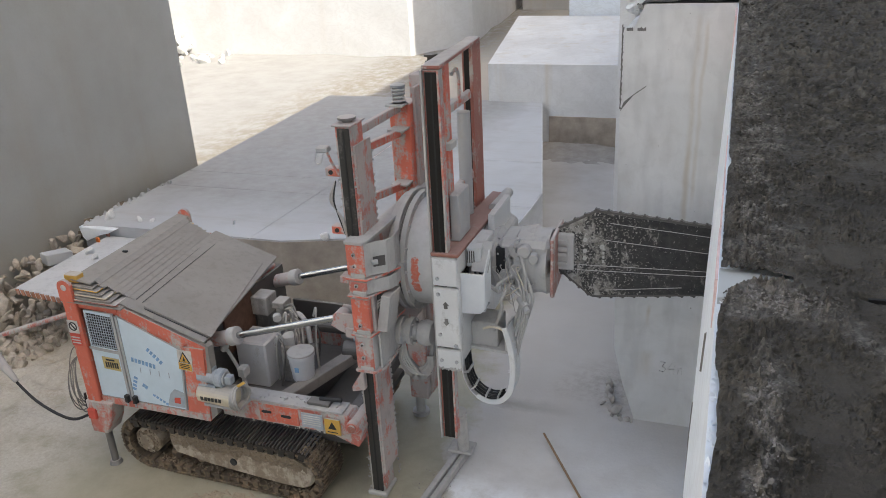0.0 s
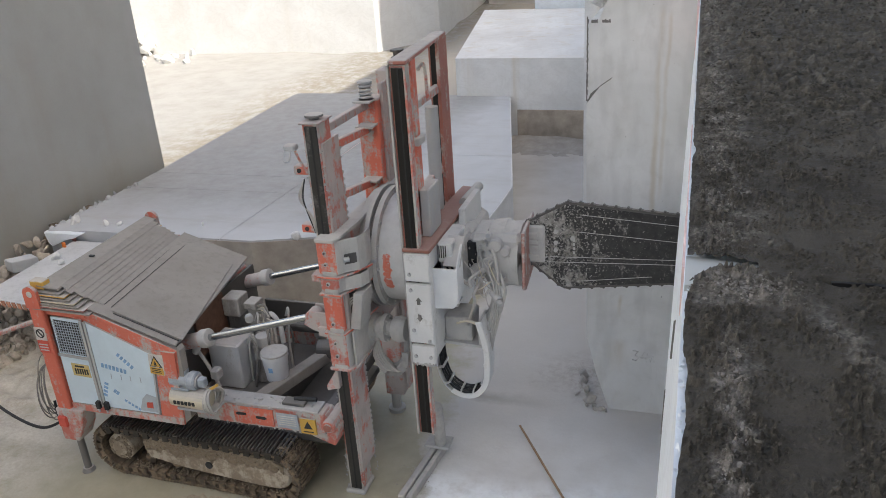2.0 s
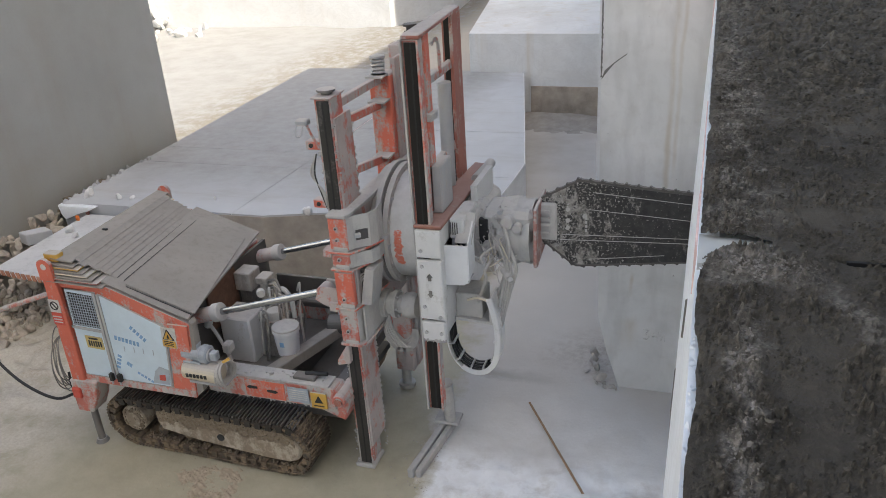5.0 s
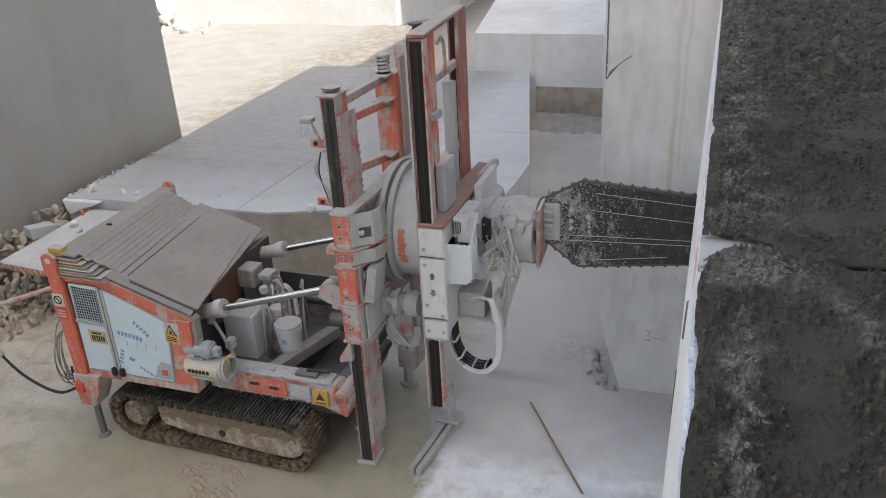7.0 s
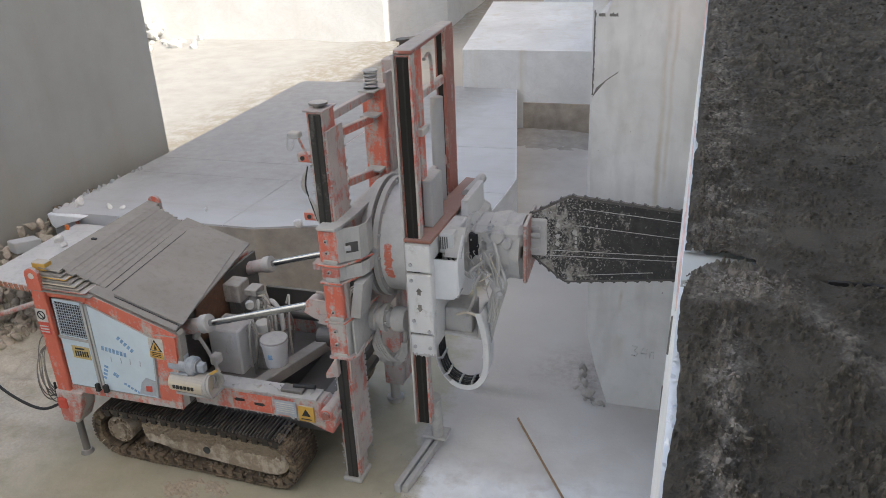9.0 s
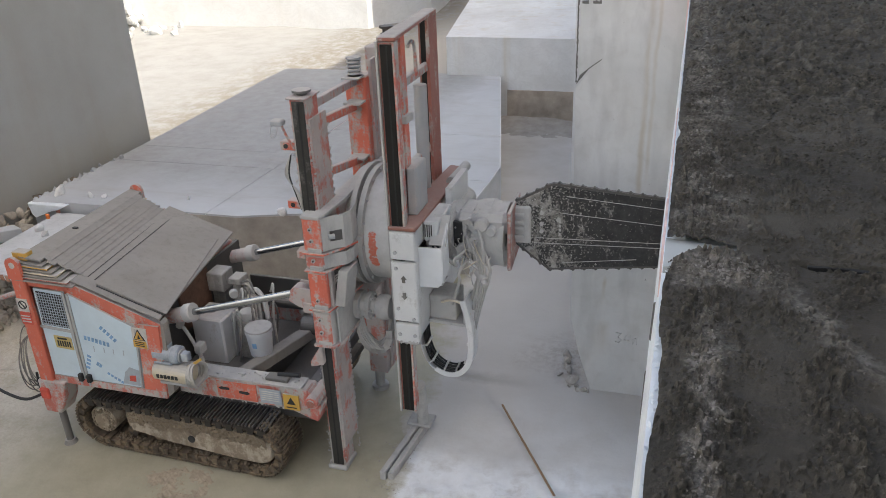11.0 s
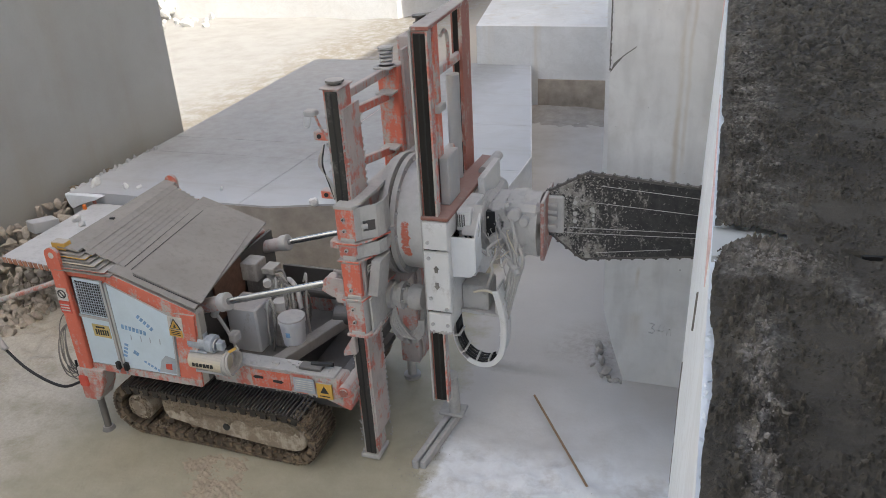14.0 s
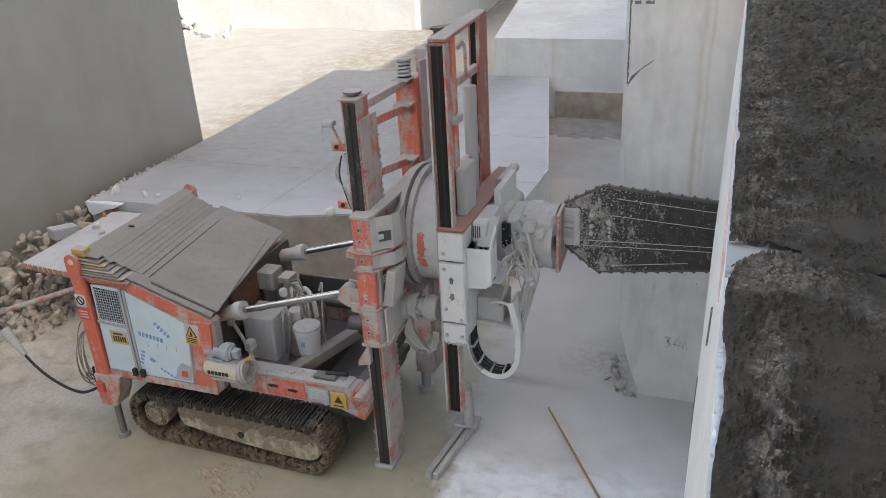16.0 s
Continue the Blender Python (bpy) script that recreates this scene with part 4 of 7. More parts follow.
def build_track(y0, y1, outer, skew=-0.055):
    """A crawler: frame, wheels and a belt of shoes with three ribs each."""
    x0, x1, zc, r = -6.12, -4.06, 0.355, 0.315
    SKEW[0] = skew
    frame_ = part("track_frame", prism(bmesh.new(), [(-5.70, 0.30), (-5.2, 0.25), (-4.3, 0.19), (-4.02, 0.17), (-3.90, 0.24), (-3.86, 0.38), (-3.93, 0.50), (-4.12, 0.575), (-5.72, 0.585), (-5.76, 0.46)], "y", y0 + 0.03, y1 - 0.05),
                  M_TRACK_MUD, SAW, "mud-caked track frame", bevel=0.02)
    side = y0 + 0.028 if outer < 0 else y1 - 0.045
    # Black disc on the solid frame paints the dark inside of a hole
    part("frame_hole", rods(((-4.89, side - 0.012, 0.35), (-4.89, side + 0.012, 0.35), 0.045, 14)), M_BLACK, frame_)
    tagged(part("mud_crust", clods(71 if outer < 0 else 72, side), M_CLOD, frame_), kind="stuff")
    for x, rr in ((x0, 0.175), (x1, 0.2)):
        w = part("track_wheel", rods(((x, y0 + 0.06, zc), (x, y1 - 0.02, zc), rr, 20)), M_TRACK_MUD, SAW, "muddy track wheel", bevel=0.012)
        part("wheel_hub", rods(((x, y0 + 0.035, zc), (x, y0 + 0.08, zc), 0.10, 14)), M_TRACK_MUD, w)
    for k in range(5):
        x = -5.8 + 0.36 * k
        part("track_roller", rods(((x, y0 + 0.14, 0.19), (x, y1 - 0.03, 0.19), 0.07, 14)), M_TRACK_BROWN, SAW)
    belt = part("track_belt", tubes_belt(x0, x1, zc, r - 0.035, y0 + 0.03, y1 - 0.03), M_TRACK_BROWN, SAW, "worn steel track belt with mud")
    length = 2 * (x1 - x0 + math.pi * r)
    count = 46
    bm = bmesh.new()
    box(bm, -0.061, 0.061, y0 - (y0 + y1) / 2, y1 - (y0 + y1) / 2, -0.012, 0.012)
    for dx in (-0.045, 0.0, 0.045):
        box(bm, dx - 0.007, dx + 0.007, y0 - (y0 + y1) / 2 + 0.01, y1 - (y0 + y1) / 2 - 0.01, 0.010, 0.036)
    box(bm, -0.036, 0.036, y0 - (y0 + y1) / 2 + 0.012, y1 - (y0 + y1) / 2 - 0.012, -0.085, -0.012)
    me = bpy.data.meshes.new("track_shoe")
    bm.to_mesh(me)
    bm.free()
    me.materials.append(M_TRACK)
    me.materials.append(M_RIB)
    for p in me.polygons:
        p.material_index = 1 if 6 <= p.index < 24 else 0
    muddy = me.copy()
    muddy.materials[0], muddy.materials[1] = M_TRACK_BROWN, M_TRACK_BROWN
    SKEW[0] = 0.0
    jolt = random.Random(29)
    for i in range(count):
        x, z, a = stadium((i + 0.3) * length / count, x0, x1, zc, r)
        o = new("track_shoe", me if z > zc + 0.28 else muddy)
        o.parent = belt
        o.matrix_basis = Matrix.Translation(Vector((x, (y0 + y1) / 2 + skew * (x + 5.1), z)) - ORIGIN[belt]) @ Matrix.Rotation(a + jolt.uniform(-0.03, 0.03), 4, "Y") @ Matrix.Translation((0, jolt.uniform(-0.006, 0.006), jolt.uniform(-0.003, 0.003)))
    rng = random.Random(19)
    bm = bmesh.new()
    for _ in range(240):
        a = abs(rng.gauss(0, 0.7)) + 0.25
        rr = r + rng.uniform(0.008, 0.03)
        x = x1 + rr * math.sin(a)
        rock(bm, (x, rng.uniform(y0, y1) + skew * (x + 5.1), zc + rr * math.cos(a)), rng.uniform(0.008, 0.026), rng)
    tagged(part("mud_crust", bm, M_CLOD, belt), kind="stuff")


def clods(seed, side):
    """Dried mud: a ragged crust on the frame's upper half, lumps on the wheel and along the lower run."""
    rng = random.Random(seed)
    bm = bmesh.new()
    xs, zs = spaced((-5.73, -3.92, 0.012)), spaced((0.36, 0.60, 0.012))
    grid = []
    for z in zs:
        row = []
        for x in xs:
            top = min(0.59, 0.62 - 0.5 * max(0, x + 4.15))
            edge = 0.40 + 0.10 * fbm(x * 5, 3, seed, 3)
            thick = 0.5 * max(0, min(1, (z - edge) / 0.05)) * (0.012 + 0.035 * max(0, 0.25 + fbm(x * 22, z * 26, seed, 4)))
            row.append(bm.verts.new((x, side + 0.006 - thick, min(z, top))))
        grid.append(row)
    for p, q in zip(grid, grid[1:]):
        for k in range(len(p) - 1):
            bm.faces.new((p[k], p[k + 1], q[k + 1], q[k]))
    for _ in range(120):
        rock(bm, (rng.uniform(-5.7, -3.95), side - 0.004, rng.uniform(0.46, 0.57)), rng.uniform(0.006, 0.016), rng)
    for _ in range(130):
        a, d = rng.uniform(0, math.tau), rng.uniform(0.03, 0.16)
        rock(bm, (-6.12 + d * math.cos(a), side + 0.028, 0.355 + d * math.sin(a)), rng.uniform(0.012, 0.035), rng, 0.5)
    for _ in range(200):
        rock(bm, (rng.uniform(-6.0, -3.95), side + rng.uniform(0.0, 0.12), 0.115 + rng.uniform(0, 0.03)), rng.uniform(0.008, 0.024), rng)
    return bm


def tubes_belt(x0, x1, zc, r, y0, y1):
    bm = bmesh.new()
    n, length, inner = 64, 2 * (x1 - x0 + math.pi * r), r - 0.03
    rings = []
    for i in range(n):
        x, z, a = stadium(i * length / n, x0, x1, zc, r)
        d = Vector((math.sin(a), 0, math.cos(a)))
        p = Vector((x, 0, z))
        q = p - d * 0.03
        rings.append([bm.verts.new((p.x, y0, p.z)), bm.verts.new((p.x, y1, p.z)), bm.verts.new((q.x, y1, q.z)), bm.verts.new((q.x, y0, q.z))])
    for a, b in zip(rings, rings[1:] + rings[:1]):
        for k in range(4):
            bm.faces.new((a[k], a[(k + 1) % 4], b[(k + 1) % 4], b[k]))
    return bm


def plate_xz(pts, y, thick=0.012):
    return prism(bmesh.new(), pts, "y", y - thick, y)


def build_housing():
    # Engine housing: side profile from the rear post to the sloping front.
    prof = [(-6.56, 0.95), (-5.28, 0.95), (-5.36, 1.84), (-6.05, 2.14), (-6.56, 2.20)]
    body = part("engine_housing", prism(bmesh.new(), prof, "y", YN, YF), M_ORANGE, SAW, "orange engine housing with dusty pale doors", bevel=0.012)
    y = YN
    part("top_strip", plate_xz([(-6.52, 2.17), (-6.0, 2.17), (-5.98, 2.262), (-6.56, 2.262)], y, 0.02), M_ORANGE_CLEAN, body)
    part("slope_strip", plate_xz([(-5.99, 2.17), (-5.22, 1.86), (-5.08, 1.95), (-5.97, 2.262)], y, 0.02), M_ORANGE, body)
    part("corner_post", plate_xz([(-5.30, 0.95), (-5.02, 0.95), (-4.95, 1.86), (-5.20, 1.86)], y, 0.024), M_ORANGE, body)
    part("bottom_strip", plate_xz([(-6.50, 0.94), (-5.02, 0.94), (-5.02, 1.03), (-6.50, 1.03)], y, 0.026), M_ORANGE_DUST, body)
    # Doors
    door = part("door", plate_xz([(-6.49, 1.04), (-6.09, 1.04), (-6.07, 2.14), (-6.46, 2.15)], y, 0.022), M_DOOR, body, "pale blue sheet door with a wire grille")
    for nm, pts in (("door_frame", [(-6.49, 1.66), (-6.08, 1.64), (-6.08, 1.67), (-6.49, 1.69)]), ("door_frame", [(-6.10, 1.04), (-6.065, 1.04), (-6.05, 2.14), (-6.085, 2.14)])):
        part(nm, plate_xz(pts, y - 0.02, 0.015), M_GREYMETAL, door)
    part("grille_back", plate_xz([(-6.45, 1.71), (-6.10, 1.69), (-6.09, 2.10), (-6.43, 2.12)], y - 0.023, 0.004), M_BLACK, door)
    for k in range(11):
        x = -6.43 + 0.032 * k
        part("grille_wire", rods(((x, y - 0.032, 1.70), (x + 0.012, y - 0.032, 2.11), 0.0042, 6)), M_GREYPLATE, door)
    for k in range(12):
        z = 1.72 + 0.034 * k
        part("grille_wire", rods(((-6.45, y - 0.036, z + 0.004), (-6.09, y - 0.036, z - 0.004), 0.0042, 6)), M_GREYPLATE, door)
    plate = part("yellow_plate", plate_xz([(-6.35, 1.42), (-6.12, 1.41), (-6.12, 1.57), (-6.35, 1.58)], y - 0.023, 0.006), M_OLDPLATE, door, "scratched yellow plate with dark marks")
    for k in range(6):
        part("plate_bar", boxes((-6.315 + 0.031 * k, -6.297 + 0.031 * k, y - 0.033, y - 0.0285, 1.445, 1.515)), M_BLACK, plate)
    part("plate_bar", boxes((-6.30, -6.18, y - 0.033, y - 0.0285, 1.535, 1.555)), M_BLACK, plate)
    door2 = part("door", plate_xz([(-6.045, 1.04), (-5.31, 1.04), (-5.23, 1.80), (-6.03, 2.13)], y, 0.022), M_DOOR, body, "pale blue sheet door with peeling film")
    part("door_edge", plate_xz([(-6.05, 1.04), (-6.02, 1.04), (-6.005, 2.12), (-6.035, 2.13)], y - 0.022, 0.012), M_GREYMETAL, door2)
    part("door_edge", plate_xz([(-5.33, 1.04), (-5.31, 1.04), (-5.23, 1.79), (-5.25, 1.81)], y - 0.0225, 0.008), M_GREYMETAL, door2)
    for a, b, w in (((-5.95, 1.60), (-5.62, 1.545), 0.055), ((-5.70, 1.77), (-5.52, 1.60), 0.05), ((-6.0, 1.18), (-5.93, 1.38), 0.05), ((-5.75, 1.17), (-5.55, 1.06), 0.03), ((-5.86, 1.28), (-5.80, 1.24), 0.05)):
        d = Vector((b[0] - a[0], b[1] - a[1])).normalized()
        count = max(2, int((Vector(b) - Vector(a)).length / 0.045))
        for i in range(count):
            c = Vector(a).lerp(Vector(b), (i + 0.5) / count)
            h, l = Vector((-d.y, d.x)) * w / 2, d * 0.016
            part("print_bar", plate_xz([tuple(c - l - h), tuple(c + l - h), tuple(c + l + h), tuple(c - l + h)], y - 0.0235, 0.002), M_BLUE, door2)
    for x in (-5.85, -5.72, -5.60, -5.47):
        part("print_tick", plate_xz([(x, 1.43), (x + 0.008, 1.43), (x + 0.012, 1.50), (x + 0.004, 1.50)], y - 0.0235, 0.002), M_GREYPLATE, door2)
    part("torn_film", plate_xz([(-5.56, 1.06), (-5.34, 1.06), (-5.31, 1.26), (-5.43, 1.29), (-5.50, 1.22)], y - 0.0235, 0.003), M_GREYPLATE, door2)
    part("red_mark", plate_xz([(-5.46, 1.11), (-5.38, 1.11), (-5.37, 1.19), (-5.45, 1.18)], y - 0.0275, 0.002), M_SIGNRED, door2)
    for x in (-6.10, -5.99):
        latch = part("latch", boxes((x - 0.03, x + 0.025, y - 0.075, y - 0.022, 1.02, 1.12)), M_RUBBER, body, "black door latch", bevel=0.01)
        part("latch_pin", rods(((x, y - 0.06, 0.985), (x, y - 0.06, 1.03), 0.012, 8)), M_GREYMETAL, latch)
    # Warning signs
    sign = part("warning_sign", plate_xz([(-5.305, 1.576), (-5.125, 1.561), (-5.105, 1.820), (-5.285, 1.820)], y - 0.025, 0.004), M_SIGNWHITE, body, "yellow triangle warning sign")
    part("sign_triangle", plate_xz([(-5.285, 1.672), (-5.135, 1.665), (-5.210, 1.805)], y - 0.03, 0.003), M_BLACK, sign)
    part("sign_triangle", plate_xz([(-5.267, 1.681), (-5.155, 1.676), (-5.211, 1.782)], y - 0.034, 0.003), M_YELLOW, sign)
    part("sign_mark", plate_xz([(-5.225, 1.691), (-5.190, 1.691), (-5.205, 1.746)], y - 0.038, 0.003), M_BLACK, sign)
    part("sign_field", plate_xz([(-5.295, 1.580), (-5.130, 1.568), (-5.130, 1.657), (-5.290, 1.665)], y - 0.03, 0.003), M_YELLOW, sign)
    for z in (1.60, 1.622, 1.644):
        part("sign_bar", plate_xz([(-5.27, z), (-5.155, z - 0.006), (-5.155, z + 0.003), (-5.27, z + 0.009)], y - 0.034, 0.002), M_BLACK, sign)
    # Rear post with its lifting eye, sign and outrigger
    post = part("lifting_post", boxes((-6.69, -6.51, y - 0.06, y + 0.12, 0.62, 2.30)), M_ORANGE_CLEAN, SAW, "orange rear post with a lifting eye", bevel=0.012)
    bm = bmesh.new()
    outer = [(-6.60 + 0.09 * math.cos(a), 2.43 + 0.09 * math.sin(a)) for a in [math.pi * i / 10 for i in range(11)]]
    part("lifting_eye", prism(bm, [(-6.69, 2.26), (-6.51, 2.26)] + outer, "y", y - 0.075, y - 0.035), M_ORANGE_CLEAN, post)
    part("eye_hole", rods(((-6.60, y - 0.08, 2.43), (-6.60, y - 0.03, 2.43), 0.036, 16)), M_SIGNWHITE, post)
    part("post_sign", boxes((-6.69, -6.545, y - 0.066, y - 0.061, 1.86, 2.02)), M_SIGNWHITE, post, "white and red prohibition sign")
    part("sign_ring", ring_xz(-6.617, 1.945, 0.055, 0.042, y - 0.07, y - 0.066), M_BLACK, post)
    part("sign_stroke", prism(bmesh.new(), [(-6.65, 1.975), (-6.64, 1.985), (-6.585, 1.915), (-6.595, 1.905)], "y", y - 0.07, y - 0.066), M_BLACK, post)
    part("post_sign_red", boxes((-6.69, -6.545, y - 0.066, y - 0.061, 1.70, 1.85)), M_SIGNRED, post)
    for z in (1.73, 1.765, 1.80):
        part("sign_bar", boxes((-6.675, -6.56, y - 0.07, y - 0.066, z, z + 0.014)), M_SIGNWHITE, post)
    part("eye_mark", prism(bmesh.new(), [(-6.64, 2.27), (-6.59, 2.27), (-6.615, 2.34)], "y", y - 0.065, y - 0.06), M_YELLOW, post)
    leg = part("outrigger", prism(bmesh.new(), [(-6.72, 0.52), (-6.50, 0.52), (-6.40, 0.72), (-6.34, 0.96), (-6.72, 0.96)], "y", y - 0.078, y + 0.16), M_ORANGE_DUST, SAW, "dusty outrigger with a steel foot", bevel=0.012)
    part("jack_ram", rods(((-6.61, y + 0.04, 0.04), (-6.61, y + 0.04, 0.6), 0.042, 16)), M_STEEL, leg)
    part("jack_foot", rods(((-6.61, y + 0.04, -0.01), (-6.61, y + 0.04, 0.05), 0.085, 18, 0.06)), M_STEEL, leg)
    leg2 = part("outrigger", boxes((-6.72, -6.45, YF - 0.12, YF + 0.06, 0.52, 0.96)), M_ORANGE_DUST, SAW, bevel=0.012)
    part("jack_ram", rods(((-6.6, YF - 0.03, -0.01), (-6.6, YF - 0.03, 0.6), 0.042, 16)), M_GREYMETAL, leg2)
    eye2 = [(-6.60 + 0.085 * math.cos(a), 2.47 + 0.085 * math.sin(a)) for a in [math.pi * i / 10 for i in range(11)]]
    part("lifting_eye", prism(bmesh.new(), [(-6.685, 2.2), (-6.515, 2.2)] + eye2, "y", 8.28, 8.33), M_ORANGE, SAW)
    # Side cheek that carries the doors
    part("side_cheek", prism(bmesh.new(), [(-6.56, 0.95), (-5.02, 0.95), (-4.93, 1.88), (-5.98, 2.25), (-6.56, 2.25)], "y", YN, YN + 0.05), M_ORANGE, body)
    # Roof: ribbed sheets stepping down from the ridge, then a sloping panel
    for k, (x1_, mat) in enumerate(((-5.88, M_SHEET), (-5.95, M_RED), (-6.02, M_SHEET), (-6.08, M_CREAM), (-6.14, M_SHEET), (-6.20, M_YELLOW), (-6.26, M_SHEET))):
        z = 2.262 + 0.030 * k
        part("roof_sheet", slope_slab((-6.62 + 0.006 * k, z, x1_, z - 0.012), (-6.66, z, x1_ - 0.22, z - 0.012), 0.013, YN - 0.07 + 0.01 * k, 8.24), mat, SAW, "stacked dusty steel roof sheet")
    roof = part("roof_cover", slope_slab((-6.58, 2.505, -6.30, 2.475), (-6.66, 2.505, -6.50, 2.475), 0.025, YN + 0.02, 8.26), M_SHEET, SAW, "dusty ribbed roof cover", bevel=0.004)
    rng = random.Random(41)
    for k in range(7):
        z = 2.505 - 0.030 * (k + 1)
        part("roof_rib", slope_slab((-6.30 + 0.06 * k - 0.02, z + 0.004, -6.235 + 0.06 * k, z - 0.033), (-6.50 + 0.055 * k, z + 0.004, -6.425 + 0.055 * k, z - 0.034), 0.014, YN + 0.05 + rng.uniform(0, 0.12), 8.20 - rng.uniform(0, 0.05)), M_SHEET, roof)
    # A black box drawn for the dark of a hole in the cover
    part("roof_hole", boxes((-6.52, -6.46, 7.0, 7.03, 2.49, 2.508)), M_BLACK, roof)
    part("corner_block", boxes((-6.66, -6.48, YN + 0.02, YN + 0.13, 2.45, 2.545)), M_YELLOW, SAW, "yellow corner block", bevel=0.008)
    lid = part("hood_lid", slope_slab((-5.95, 2.29, -4.93, 1.945), (-6.14, 2.29, -5.26, 2.00), 0.022, YN + 0.0, 8.30), M_SHEET, SAW, "grey sheet hood lid under slurry dust", bevel=0.004)
    part("lid_panel", slope_slab((-5.72, 2.228, -4.91, 1.957), (-5.95, 2.243, -5.30, 2.028), 0.012, YN + 0.10, 8.02), M_SHEET, lid, bevel=0.003)
    for u in (-5.86, -5.78):
        z = 2.29 - (u + 5.95) * 0.338
        part("lid_seam", bar(bmesh.new(), (u, YN + 0.16, z + 0.001), (u - 0.17, 8.0 if u > -5.8 else 7.8, z + 0.006), 0.005, 0.006), M_BLACK, lid)
    part("lid_edge", bar(bmesh.new(), (-5.70, YN + 0.08, 2.208), (-4.94, YN + 0.08, 1.955), 0.007, 0.007), M_BLACK, lid)
    part("hood_flank", prism(bmesh.new(), [(-5.02, 0.95), (-4.93, 1.03), (-4.90, 1.88), (-4.93, 1.92)], "y", YN, YN + 0.10), M_SHEET, body)
    # Coiled cable on the rear post
    for k in range(8):
        c = Vector((-6.74 - 0.010 * k, YN + 0.01 * (k % 3), 1.22 - 0.035 * (k % 4)))
        part("cable_coil", tubes([c + Vector((0.02 * math.sin(a), (0.10 + 0.012 * k) * math.cos(a), (0.30 + 0.025 * (k % 5)) * math.sin(a))) for a in [math.tau * i / 10 for i in range(11)]], r=0.006), M_BAY, post, "dusty coiled cable")


def slope_slab(near, far, thick, y0, y1):
    """A sheet whose ends differ: (x0, z0, x1, z1) at its near and at its far end."""
    bm = bmesh.new()
    rows = []
    for (xa, za, xb, zb), y in ((near, y0), (far, y1)):
        rows.append([bm.verts.new((xa, y, za)), bm.verts.new((xb, y, zb)), bm.verts.new((xb, y, zb - thick)), bm.verts.new((xa, y, za - thick))])
    a, c = rows
    bm.faces.new(a)
    bm.faces.new(c[::-1])
    for k in range(4):
        bm.faces.new((a[k], c[k], c[(k + 1) % 4], a[(k + 1) % 4]))
    return bm


def ring_xz(x, z, r1, r0, y0, y1, seg=24):
    bm = bmesh.new()
    loops = []
    for r, y in ((r1, y0), (r1, y1), (r0, y1), (r0, y0)):
        loops.append([bm.verts.new((x + r * math.cos(math.tau * i / seg), y, z + r * math.sin(math.tau * i / seg))) for i in range(seg)])
    for a, b in zip(loops, loops[1:] + loops[:1]):
        for i in range(seg):
            j = (i + 1) % seg
            bm.faces.new((a[i], a[j], b[j], b[i]))
    return bm


def ring_yz(y, z, r1, r0, x0, x1, seg=48):
    bm = ring_xz(0, 0, r1, r0, x0, x1, seg)
    for v in bm.verts:
        v.co = Vector((v.co.y, y + v.co.x, z + v.co.z))
    return bm


def bolts(parent, spots, axis, r=0.017, h=0.018, mat=None):
    d = Vector(axis)
    for p in spots:
        part("bolt", rods((Vector(p) - d * 0.01, Vector(p) + d * h, r, 6)), mat or M_GREYMETAL, parent)


